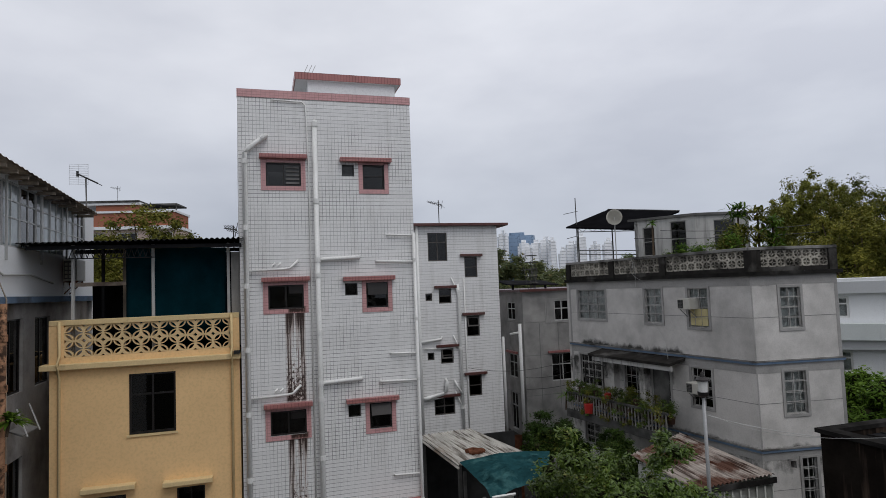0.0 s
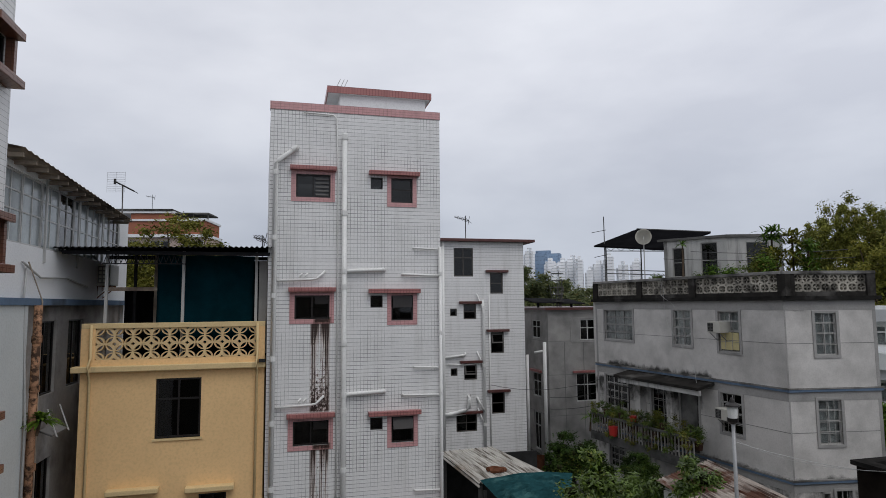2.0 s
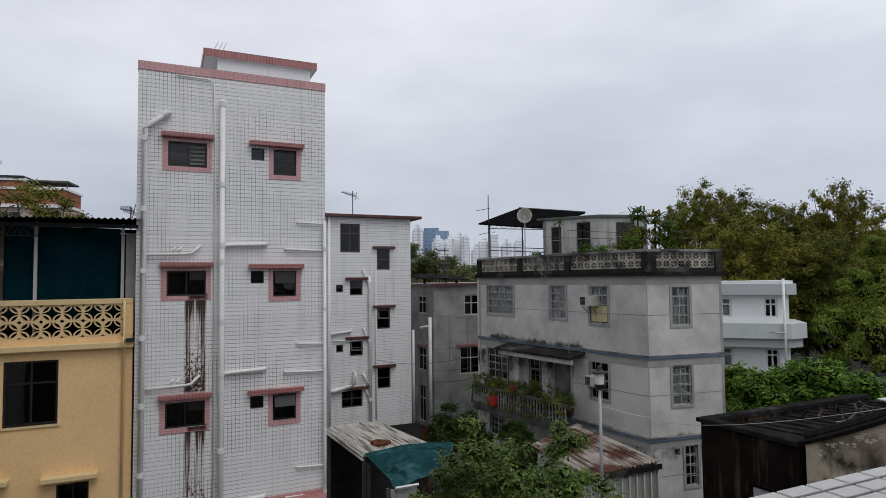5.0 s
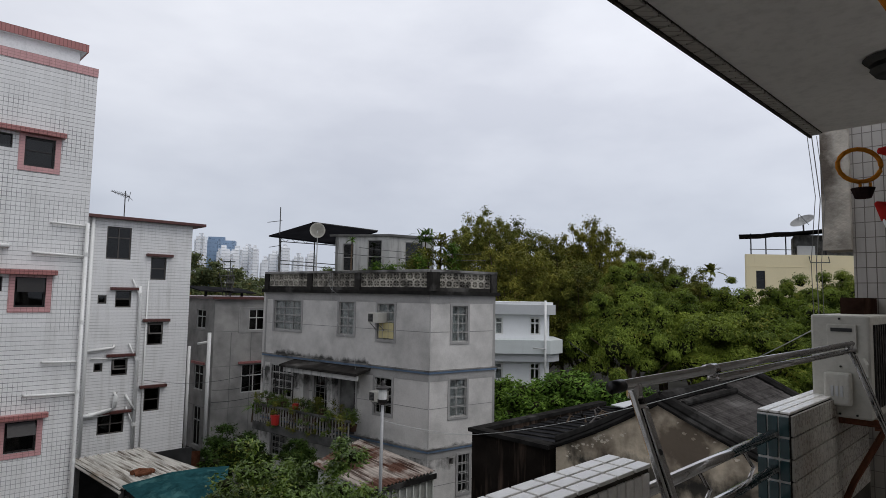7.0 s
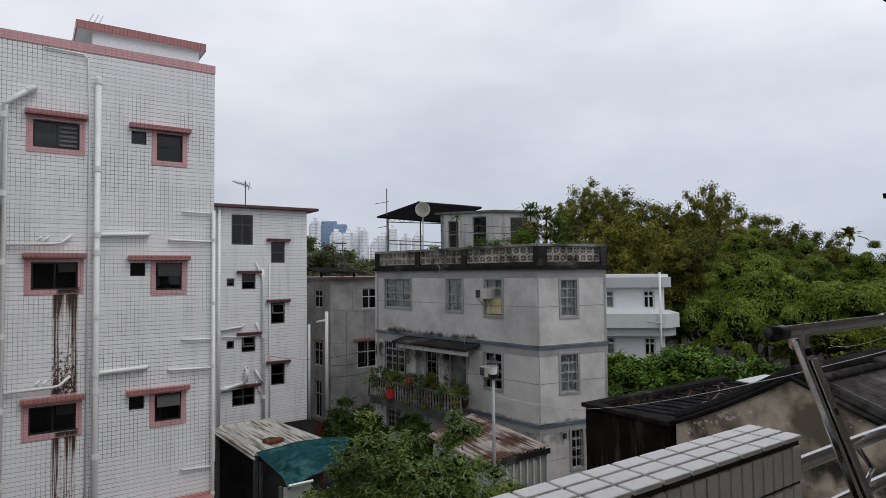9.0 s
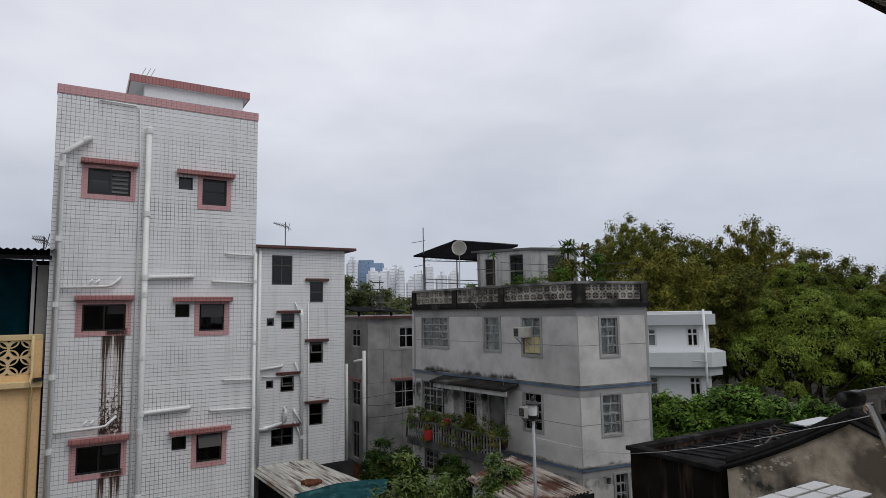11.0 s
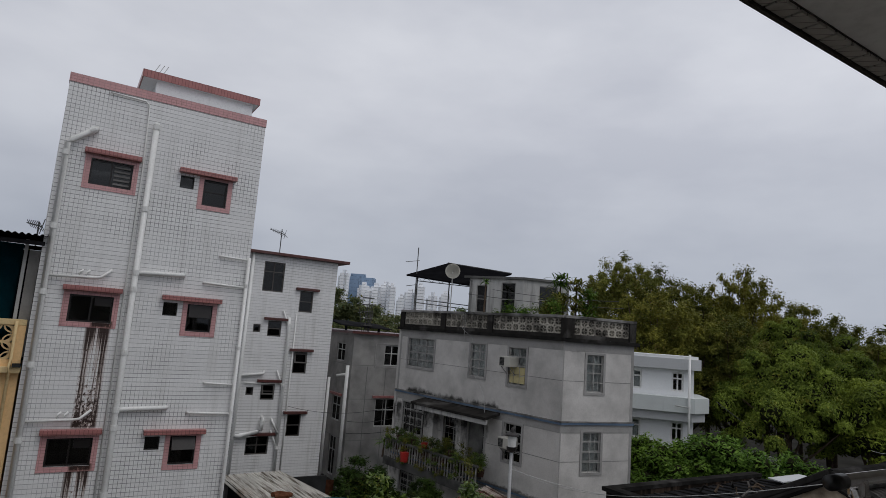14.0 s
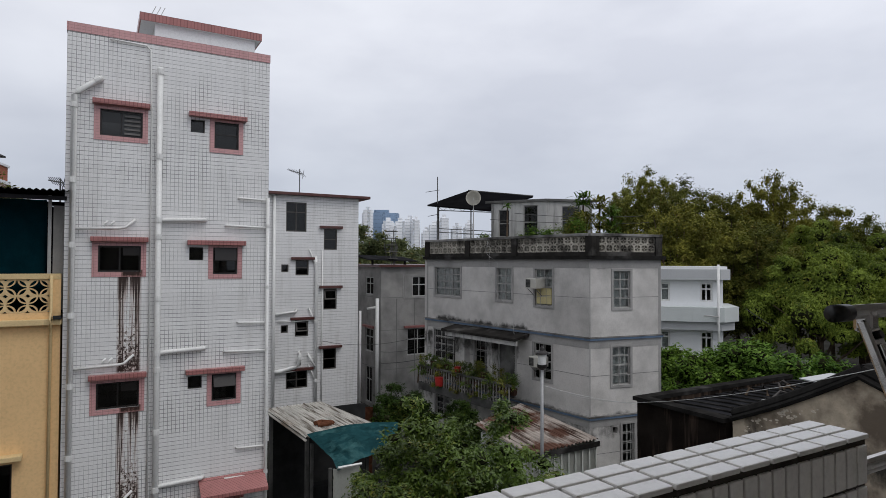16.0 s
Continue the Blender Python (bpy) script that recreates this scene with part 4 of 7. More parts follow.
for a, b, c, d in sh:
    big = b - a > 0.8 and c > 9
    window(flats, SF, a, b, c, d, BRONZE, DIM_GLASS, 2 if b - a > 0.8 else 1, 2 if d - c > 0.6 else 1, 0.06, 0.055, split=[0.68] if big else None)
    if 0.6 < b - a < 0.7 and 5 < d < 7:
        lean_ = SF @ Matrix.Translation((0, 0.02, d - 0.06)) @ Matrix.Rotation(radians(-16), 4, "X")
        part("window_sash", wall(lean_, a + 0.03, b - 0.03, -0.46, 0, 0.03, [(a + 0.09, b - 0.09, -0.40, -0.06)]), BRONZE, flats, "top-hung sash standing ajar")
    if not big and b - a > 0.5:
        part("window_hood", box(a - 0.22, b + 0.24, -0.16, 0.0, d + 0.02, d + 0.14, SF, bevel=0.012), HOOD_DARK, flats, "dark red window hood")
run(flats, [(7.0, 27.05, 11.0), (7.0, 27.05, 0)], 0.07)
run(flats, [(8.9, 27.05, 8.25), (8.95, 27.05, 7.6), (8.95, 27.05, 0)], 0.075, collars=[((8.95, 27.05, z), (0, 0, 1)) for z in (7.9, 5.2, 2.5)])
for z in (7.8, 5.1, 2.5):
    run(flats, [(8.62, 27.1, z + 0.75), (8.8, 27.05, z + 0.3), (8.93, 27.05, z)], 0.035)
for z in (5.6, 2.95):
    run(flats, [(7.0, 27.05, z), (8.0, 27.05, z + 0.1), (8.05, 27.12, z + 0.2)], 0.06)
run(flats, [(7.05, 27.02, 3.05), (7.2, 26.98, 3.05), (8.0, 26.98, 3.2), (8.15, 26.98, 3.28), (8.18, 26.98, 3.75), (8.2, 27.12, 3.85)], 0.085, collars=[((7.3, 26.98, 3.07), (1, 0, 0.1)), ((8.18, 26.98, 3.6), (0, 0, 1))])
run(flats, [(8.6, 27.1, 3.75), (8.7, 27.0, 3.5), (8.93, 27.0, 3.1)], 0.05)
run(flats, [(7.2, 27.08, 5.3), (8.0, 27.08, 5.25), (8.9, 27.08, 5.3)], 0.03)
run(flats, [(9.25, 27.1, 8.5), (9.25, 27.1, 0)], 0.03)


def aerial(name, at, arms, height, label):
    """A mast with a slanted boom and its rods."""
    t = thing(name, at, label, "aerial", "rooftop aerials")
    part("mast", tube(bmesh.new(), [at, Vector(at) + Vector((0, 0, height))], 0.022, 6), AERIAL, t)
    top = Vector(at) + Vector((0, 0, height * 0.85))
    d = Vector((-0.85, -0.4, 0.10)).normalized() * arms
    boom = part("boom", tube(bmesh.new(), [top - d * 0.3, top + d], 0.018, 5), AERIAL, t)
    for k in range(7):
        c = top + d * (k / 7 * 1.25 - 0.28)
        s = Vector((0.35, -0.5, -0.55)).normalized() * (0.24 - 0.016 * k)
        part("rod", tube(bmesh.new(), [c - s, c + s], 0.010, 5), AERIAL, boom)
    s = Vector((0.2, 0, 1)).normalized() * 0.22
    part("rod", tube(bmesh.new(), [top - d * 0.3 - s, top - d * 0.3 + s], 0.012, 5), AERIAL, boom)
    return t


aerial("tv_aerial", (8.55, 28.5, 11.1), 0.75, 1.35, "thin grey television aerial on a mast")
grid = thing("tv_aerial", (-4.9, 20.0, 10.9), "dark television aerial with a pale wire reflector", "aerial", "rooftop aerials")
part("mast", tube(bmesh.new(), [(-4.9, 19.2, 10.7), (-4.9, 19.98, 10.9), (-4.91, 19.95, 11.75)], 0.025, 6), STEEL_FRAME, grid)
boom = part("boom", tube(bmesh.new(), [(-5.14, 20.01, 11.9), (-4.55, 19.75, 11.58)], 0.025, 6), BLACK_CAP, grid)
for k in range(9):
    c = Vector((-5.0, 19.95, 11.82)).lerp(Vector((-4.57, 19.76, 11.59)), k / 8)
    part("rod", tube(bmesh.new(), [c + Vector((-0.10, -0.16, 0.05)), c + Vector((0.10, 0.16, -0.05))], 0.011, 5), BLACK_CAP, boom)
part("clamp", box(-5.17, -5.11, 19.97, 20.03, 11.82, 11.98), BLACK_CAP, boom)
bm = bmesh.new()
for k in range(12):
    tube(bm, [(-5.38, 20.08, 11.58 + k * 0.055), (-4.84, 19.92, 11.57 + k * 0.055)], 0.004, 4)
for k in range(3):
    tube(bm, [(-5.38 + 0.27 * k, 20.08 - 0.08 * k, 11.57), (-5.38 + 0.27 * k, 20.08 - 0.08 * k, 12.19)], 0.004, 4)
part("reflector", bm, MESH_WIRE, grid, "pale wire grid reflector")
aerial("tv_aerial", (-0.75, 19.5, 9.55), 0.3, 0.7, "small aerial behind the tower wall")

# ---- grey rendered house in the gap ----
mid = thing("rendered_house", (16.5, 33, 0), "dull grey rendered house with flat roof", "house")
MF, MS = face_frame(13.3, 29.5, 1, 0), face_frame(13.3, 39.5, 0, -1)
mh = [(1.85, 2.75, 6.08, 7.2), (1.55, 2.9, 2.88, 4.35), (4.2, 5.4, 6.1, 7.3)]
ml = [(7.8, 8.95, 6.16, 7.15), (7.8, 8.95, 3.0, 4.3), (3.6, 4.5, 6.25, 7.3), (7.9, 8.8, 0.2, 2.2)]
part("wall", wall(MF, 0, 7, 0, 7.7, 0.2, mh), GREY_RENDER, mid)
part("side_wall", wall(MS, 0, 9.8, 0, 7.7, 0.2, ml), GREY_RENDER, mid)
bm = box(20.1, 20.3, 29.7, 39.5, 0, 7.7)
bx(bm, 13.3, 20.3, 39.5, 39.7, 0, 7.7)
bx(bm, 13.5, 20.1, 29.7, 39.5, 7.3, 7.5)
bx(bm, 13.5, 20.1, 29.7, 39.5, 4.9, 5.0)
part("back_wall", bm, GREY_RENDER, mid)
part("roof_edge", box(13.1, 20.4, 29.3, 39.9, 7.7, 7.83), HOOD_DARK, mid)
for a, b, c, d in mh:
    window(mid, MF, a, b, c, d, PALE_FRAME, DIM_GLASS, 2, 2, 0.05, 0.06, split=[0.6])
for a, b, c, d in ml:
    window(mid, MS, a, b, c, d, PALE_FRAME, DIM_GLASS, 2, 2, 0.05, 0.06, split=[0.65])
part("window_hood", box(1.35, 3.1, -0.12, 0, 4.38, 4.5, MF), RED_TILE, mid)
part("window_hood", box(7.65, 9.1, -0.12, 0, 4.34, 4.46, MS), RED_TILE, mid)
part("panel", box(1.38, 1.83, -0.012, 0, 6.05, 7.2, MF), BORDER, mid, "pale board beside the window")
bm = bmesh.new()
for x0, x1, z0, z1 in ((1.30, 2.85, 5.98, 6.06), (1.30, 2.85, 7.22, 7.30), (1.28, 1.36, 6.06, 7.22), (2.77, 2.85, 6.06, 7.22)):
    bx(bm, x0, x1, -0.02, 0, z0, z1, MF)
part("window_surround", bm, BORDER, mid)
bm = bmesh.new()
for z in (6.05, 4.3, 2.2):
    bx(bm, 0, 7, -0.006, 0, z, z + 0.02, MF)
    bx(bm, 0, 9.8, -0.006, 0, z, z + 0.02, MS)
for x in (0.9, 2.0, 3.4):
    bx(bm, x, x + 0.03, -0.008, 0, 0, 6.0, MF)
part("joint", bm, SCORE, mid)
run(mid, [(12.95, 29.2, 6.05), (12.95, 29.2, 0)], 0.09)
run(mid, [(12.55, 29.6, 5.5), (12.95, 29.25, 5.6)], 0.06)
run(mid, [(12.15, 29.6, 5.4), (12.15, 29.6, 0)], 0.07)
bm = bmesh.new()
slab(bm, [(12.9, 30.5, 8.15), (16.0, 30.5, 8.05), (16.0, 32.5, 8.3), (12.9, 32.5, 8.4)], 0.06)
bx(bm, 13.4, 13.5, 31, 31.1, 7.8, 8.12)
bx(bm, 15.4, 15.5, 31, 31.1, 7.8, 8.05)
solo("roof_canopy", bm, BLACK_SHEET, "dark sheet canopy on a flat roof", "canopy")
scrap = thing("scrap_pile", (14.4, 30.6, 7.8), "rusty iron scraps and a stand on the flat roof", "scrap")
for k in range(9):
    a = random.uniform(0, 6.28)
    p = Vector((14.4 + random.uniform(-0.25, 0.25), 30.6, 7.83))
    part("bar", tube(bmesh.new(), [p, p + Vector((0.25 * math.cos(a), 0.2 * math.sin(a), random.uniform(0.6, 2.0)))], 0.02, 5), GREY_DARK, scrap)
for k in range(5):
    part("shelf", box(14.15, 14.7, 30.4, 30.8, 8.15 + 0.38 * k, 8.19 + 0.38 * k), GREY_DARK, scrap)

# ---- grey three-storey corner house ----
GC, GL, GR = Vector((15.28, 15.86)), Vector((13.90, 25.45)), Vector((18.42, 15.41))
corner = thing("corner_house", (17.5, 19.5, 0), "weathered grey three-storey corner house", "house")
FL = face_frame(GL.x, GL.y, GC.x - GL.x, GC.y - GL.y)
FR = face_frame(GC.x, GC.y, GR.x - GC.x, GR.y - GC.y)
LL, LR = (GC - GL).length, (GR - GC).length
lx = lambda y: (25.67 - y) / (25.67 - 15.86) * LL
hl = [(lx(25.0), lx(23.1), 6.44, 7.74), (lx(20.7), lx(19.8), 6.42, 7.75), (lx(18.5), lx(17.6), 6.33, 7.73),
      (lx(18.55), lx(17.65), 3.52, 4.89), (lx(25.05), lx(23.6), 3.5, 4.85), (lx(22.1), lx(20.9), 2.45, 4.75), (lx(20.5), lx(19.6), 2.45, 4.75),
      (lx(24.9), lx(23.9), 0.9, 2.0)]
hr = [(1.03, 1.77, 6.35, 7.69), (0.97, 1.76, 3.58, 4.97), (1.40, 1.93, 0.78, 2.17), (1.0, 1.2, 1.85, 2.1)]
part("wall", wall(FL, 0, LL, 0, 8.1, 0.22, hl), GREY_WALL, corner, "long weathered grey rendered wall")
part("wall", wall(FR, 0, LR, 0, 8.1, 0.22, hr), GREY_WALL, corner, "short weathered grey rendered wall")
inside = lambda m, x, y: (m @ Vector((x, y, 0))).xy
q = GR + Vector((-0.3, 9.6))
back = [tuple(GL + Vector((0.25, -0.02))), tuple(GC + Vector((0.26, 0.2))), tuple(GR + Vector((-0.02, 0.24))), tuple(q)]
bm = bmesh.new()
for z0, z1 in ((7.85, 8.05), (5.2, 5.35), (2.4, 2.55)):
    prism(bm, back, z0, z1)
part("floor_slab", bm, GREY_DARK, corner)
bm = bmesh.new()
prism(bm, [tuple(GR + Vector((-0.2, 0.03))), tuple(GR), tuple(q), tuple(q + Vector((-0.2, 0)))], 0, 8.09)
prism(bm, [tuple(GL), tuple(q + Vector((-0.2, 0))), tuple(q + Vector((-0.2, 0.2))), tuple(GL + Vector((0, 0.2)))], 0, 8.09)
part("back_wall", bm, GREY_WALL, corner)
for z, h, mat_, ov in ((8.1, 0.13, COPING, 0.14), (5.22, 0.075, BLUE_BAND, 0.06), (2.42, 0.075, BLUE_BAND, 0.06), (5.298, 0.045, CAP_GREY, 0.075), (2.498, 0.045, CAP_GREY, 0.075)):
    bm = bmesh.new()
    bx(bm, -ov, LL, -ov, 0.02 if z < 8 else 0.25, z, z + h, FL)
    bx(bm, 0, LR + ov, -ov, 0.018 if z < 8 else 0.24, z, z + h - 0.002, FR)
    prism(bm, [tuple(GC), tuple(inside(FL, LL, -ov)), tuple(inside(FL, LL, -ov) * 0.5 + inside(FR, 0, -ov) * 0.5 + Vector((-0.01, -0.05))), tuple(inside(FR, 0, -ov))], z, z + h - 0.003)
    part("string_course", bm, mat_, corner, "dark mouldy cornice" if z > 8 else "faded blue ledge" if mat_ is BLUE_BAND else "weathered grey ledge top")
bm = bmesh.new()
for z in (6.72, 3.95, 7.92):
    bx(bm, 0, LL, -0.005, 0, z, z + 0.016, FL)
    bx(bm, 0, LR, -0.005, 0, z, z + 0.016, FR)
bx(bm, 0, LR, -0.005, 0, 1.2, 1.215, FR)
part("joint", bm, SCORE, corner)
for z0, z1 in ((7.78, 8.1), (4.93, 5.22), (2.16, 2.42)):
    part("border", box(0, LL, -0.008, 0, z0, z1, FL), BORDER, corner, "grey border under the ledge")
    part("border", box(0, LR, -0.008, 0, z0, z1, FR), BORDER, corner, "grey border under the ledge")
for m_, xs_ in ((FL, (0.0, LL - 0.17)), (FR, (0.0, LR - 0.12))):
    for x_ in xs_:
        if x_ > 0 and m_ is FL:
            continue
        for z0, z1 in ((5.35, 7.78), (2.55, 4.93)):
            part("border", box(x_, x_ + (0.05 if m_ is FR and not x_ else 0.12), -0.006, 0, z0, z1, m_), BORDER, corner)
for (a, b, c, d), m_ in [(h_, FL) for h_ in hl] + [(h_, FR) for h_ in hr[:3]]:
    bm = bmesh.new()
    for e_ in ((a - 0.09, a, c - 0.09, d + 0.07), (b, b + 0.09, c - 0.09, d + 0.07), (a, b, c - 0.09, c), (a, b, d, d + 0.07)):
        bx(bm, e_[0], e_[1], -0.03, 0.03, e_[2], e_[3], m_)
    part("window_surround", bm, BORDER, corner)
    w_ = b - a
    win = window(corner, m_, a, b, c, d, CORNER_FRAME, DIM_GLASS if d < 5 and m_ is FL else GLASS, 3 if w_ > 1.4 else 2, 4, 0.06, 0.04,
           split=[0.26, 0.52, 0.78], behind=CURTAIN if (m_ is FR or d > 6) and c > 2 else None)
    n_ = 5 if w_ > 1.4 else 3
    for k in range(n_ + 1):
        part("grille_bar", tube(bmesh.new(), [(a + w_ * k / n_, -0.02, c), (a + w_ * k / n_, -0.02, d)], 0.008, 5, m_), CORNER_FRAME, win)
    for k in range(5):
        part("grille_bar", tube(bmesh.new(), [(a, -0.02, c + (d - c) * k / 4), (b, -0.02, c + (d - c) * k / 4)], 0.008, 5, m_), CORNER_FRAME, win)
a, b = lx(18.5), lx(17.6)
part("board", box(a + 0.08, b - 0.05, 0.0, 0.03, 6.4, 7.0, FL), YELLOW_PANEL, corner, "yellowed board under the cooler")


def window_cooler(m_, x, z, label):
    t = thing("window_air_conditioner", m_ @ Vector((x + 0.27, 0, z)), label, "air conditioner", "window air conditioners")
    part("casing", box(x, x + 0.56, -0.42, 0.2, z, z + 0.38, m_, bevel=0.012), AC_WHITE, t)
    part("fan_opening", box(x + 0.03, x + 0.27, -0.428, -0.42, z + 0.04, z + 0.34, m_), DARK, t)
    bm = bmesh.new()
    for k in range(6):
        bx(bm, x + 0.04, x + 0.26, -0.438, -0.428, z + 0.05 + k * 0.05, z + 0.066 + k * 0.05, m_)
    for k in range(4):
        bx(bm, x + 0.045 + k * 0.062, x + 0.055 + k * 0.062, -0.436, -0.428, z + 0.04, z + 0.34, m_)
    for k in range(6):
        bx(bm, x - 0.008, x, -0.36, -0.1, z + 0.06 + k * 0.048, z + 0.085 + k * 0.048, m_)
    part("grille", bm, GREY_DARK, t)
    part("bracket", tube(bmesh.new(), [(x + 0.08, -0.38, z), (x + 0.08, -0.01, z - 0.3)], 0.014, 5, m_), STEEL_FRAME, t)
    part("bracket", tube(bmesh.new(), [(x + 0.48, -0.38, z), (x + 0.48, -0.01, z - 0.3)], 0.014, 5, m_), STEEL_FRAME, t)
    return t


window_cooler(FL, lx(18.62), 6.99, "white window air conditioner above a yellowed board")
window_cooler(FL, lx(18.45), 4.02, "white window air conditioner in a lower window")

wires_ = thing("loose_wires", FL @ Vector((5.0, -0.15, 2.6)), "thin pale wires hanging down the grey wall", "cable")
for x_, w_, z_ in ((4.45, 0.35, 7.75), (4.55, 1.0, 5.0)):
    pts_ = []
    for k in range(19):
        u = k / 18
        zz = 8.95 + (z_ - 8.95) * u
        pts_.append((x_ + 1.9 * w_ * u * u + 0.16 * math.sin(u * 9 + w_) * (0.4 + u), -0.17 - 0.03 * math.sin(u * 7) - (0.85 * max(0, u - 0.8) if z_ < 6 else 0), zz))
    part("wire", tube(bmesh.new(), pts_, 0.005, 5, FL), GREY_PIPE, wires_)


# pierced roof parapet
MOULDY = surface("mould-black concrete", (0.030, 0.028, 0.026), 0.95, size=2, var=0.4, bump=0.3, stain=(0.12, 0.115, 0.108), cover=0.36, soft=0.15)
parapet = thing("roof_parapet", (15.3, 17, 8.23), "mould-blackened parapet of pierced blocks", "parapet")
BLK = breeze(0.33, 0.27, 0.1, "ring")
BLK.materials.append(BLOCK)
for m_, length, piers in ((FL, LL, (0.12, 3.1, 6.0, 9.74)), (FR, LR, (0.22, 3.02))):
    for pz in piers:
        part("pier", box(pz - 0.15, pz + 0.15, -0.1, 0.12, 8.23, 8.93, m_), MOULDY, parapet)
    part("parapet_cap", box(-0.02 if m_ is FR else 0, length, -0.12, 0.14, 8.93, 9.03, m_, bevel=0.012), CAP_GREY, parapet, "grey weathered capping")
    part("parapet_base", box(0, length, -0.04, 0.08, 8.23, 8.37, m_), MOULDY, parapet)
    # added black sheet, so the block holes read as shaded
    part("parapet_backing", box(0.05, length - 0.05, 0.10, 0.13, 8.37, 8.93, m_), COPING, parapet, "black sheet added behind the pierced blocks to darken their holes")
    for p0, p1 in zip(piers, piers[1:]):
        n_ = round((p1 - p0 - 0.3) / 0.33)
        step = (p1 - p0 - 0.3) / n_
        for i in range(n_):
            for j in range(2):
                piece("breeze_block", BLK, m_ @ pose(p0 + 0.15 + step * (i + 0.5), 0.02, 8.37 + 0.28 * (j + 0.5)) @ Matrix.Diagonal((step / 0.33, 1, 0.28 / 0.27, 1)), parapet)

# balcony with plants on the corner house
balcony = thing("balcony", FL @ Vector((4.2, -0.5, 2.2)), "concrete balcony with white bars and many pot plants", "balcony")
b0, b1 = lx(25.0), lx(18.9)
part("slab", box(b0, b1, -0.95, 0.0, 2.15, 2.4, FL, bevel=0.01), GREY_DARK, balcony)
part("kerb", box(b0, b1, -0.95, -0.85, 2.4, 2.5, FL), GREY_DARK, balcony)
part("handrail", box(b0, b1, -0.95, -0.87, 3.2, 3.28, FL), GREY_DARK, balcony)
for k in range(34):
    x = b0 + 0.1 + (b1 - b0 - 0.2) * k / 33
    part("baluster", box(x - 0.022, x + 0.022, -0.93, -0.89, 2.5, 3.2, FL), BAR_PAINT, balcony)
part("canopy", slab(bmesh.new(), [FL @ Vector(p) for p in ((b0 + 1.5, -0.8, 5.04), (b1 + 0.1, -0.8, 5.04), (b1 + 0.1, 0, 5.20), (b0 + 1.5, 0, 5.20))], 0.10), MOULDY, balcony, "stained sloping concrete canopy")
part("canopy_edge", box(b0 + 1.7, b1 + 0.1, -0.74, -0.66, 4.76, 4.94, FL), HUT_PAINT, balcony, "pale beam under the canopy")
grate = part("window_cage", wall(FL @ pose(0, -0.42, 0), b0 + 0.75, b0 + 2.0, 3.35, 4.55, 0.03, [(b0 + 0.79, b0 + 1.36, 3.39, 4.51), (b0 + 1.40, b0 + 1.96, 3.39, 4.51)]), DARK_FRAME, balcony, "dark iron casement standing open")
part("cage_bar", box(b0 + 0.75, b0 + 2.0, -0.42, -0.39, 3.9, 3.94, FL), DARK_FRAME, grate)
part("column", box(lx(22.75), lx(22.45), -0.3, 0.0, 2.4, 5.05, FL), GREY_WALL, balcony)
part("partition", box(lx(20.9), lx(20.6), -0.35, 0.0, 2.4, 5.05, FL), GREY_WALL, balcony)
# panel coloured dark to carry the balcony's shadow
part("door_panel", box(lx(20.45), lx(19.65), -0.04, 0.0, 2.45, 4.75, FL), GREY_DARK, balcony)
for k, x in enumerate((b0 + 0.9, b0 + 1.9, b0 + 2.6, b0 + 4.3)):
    part("flower_pot", tube(bmesh.new(), [(x, -0.75, 3.28), (x, -0.75, 3.5)], [0.11, 0.15], 10, FL), RED_POT if k == 2 else CLAY, balcony)
part("bucket", tube(bmesh.new(), [(b0 + 1.65, -1.02, 2.55), (b0 + 1.65, -1.02, 2.95)], [0.16, 0.2], 12, FL), RED_POT, balcony, "red plastic bucket")

# rooftop: hut, sheet canopy, dish, mast
hut = thing("rooftop_hut", (16.6, 18.6, 8.1), "pale rooftop hut with flat grey roof", "hut")
HA, HB, HC = Vector((15.23, 21.93)), Vector((16.60, 19.86)), Vector((18.66, 19.25))
HL, HR = face_frame(HA.x, HA.y, HB.x - HA.x, HB.y - HA.y), face_frame(HB.x, HB.y, HC.x - HB.x, HC.y - HB.y)
wl_, wr_ = (HB - HA).length, (HC - HB).length
HZ = 10.58
hhl = [(0.35, 0.85, 8.5, HZ - 0.3), (wl_ * 0.60, wl_ * 0.86, 8.3, HZ - 0.15)]
hhr = [(wr_ * 0.35, wr_ * 0.75, 8.6, HZ - 0.2)]
part("wall", wall(HL, 0, wl_, 8.1, HZ, 0.12, hhl), HUT_PAINT, hut)
part("wall", wall(HR, 0.002, wr_, 8.1, HZ, 0.12, hhr), HUT_PAINT, hut)
HD = HA + HC - HB
bm = bmesh.new()
prism(bm, [tuple(HA), tuple(HA.lerp(HB, 0.06)), tuple(HD.lerp(HC, 0.06)), tuple(HD)], 8.1, HZ - 0.004)
prism(bm, [tuple(HC), tuple(HD), tuple(HD.lerp(HA, 0.06)), tuple(HC.lerp(HB, 0.06))], 8.1, HZ - 0.005)
part("side_wall", bm, HUT_PAINT, hut)
ctr = (HA + HC) / 2
part("roof", prism(bmesh.new(), [tuple(ctr + (q_ - ctr) * 1.12) for q_ in (HA, HB, HC, HD)], HZ, HZ + 0.1), GREY_DARK, hut)
for (a, b, c, d), m_ in [(h_, HL) for h_ in hhl] + [(h_, HR) for h_ in hhr]:
    window(hut, m_, a, b, c, d, GREY_RENDER, DIM_GLASS, 1, 3, 0.04)
cover = thing("roof_canopy", (13.6, 22.5, 8.23), "dark sheet canopy on thin posts over the roof", "canopy")
part("roof", slab(bmesh.new(), [(13.86, 25.35, 10.73), (15.20, 21.97, 10.29), (18.06, 22.58, 11.13), (16.89, 26.49, 11.72)], 0.07), surface("sooty black sheet", (0.007, 0.007, 0.008), 0.8, size=2, var=0.3), cover)
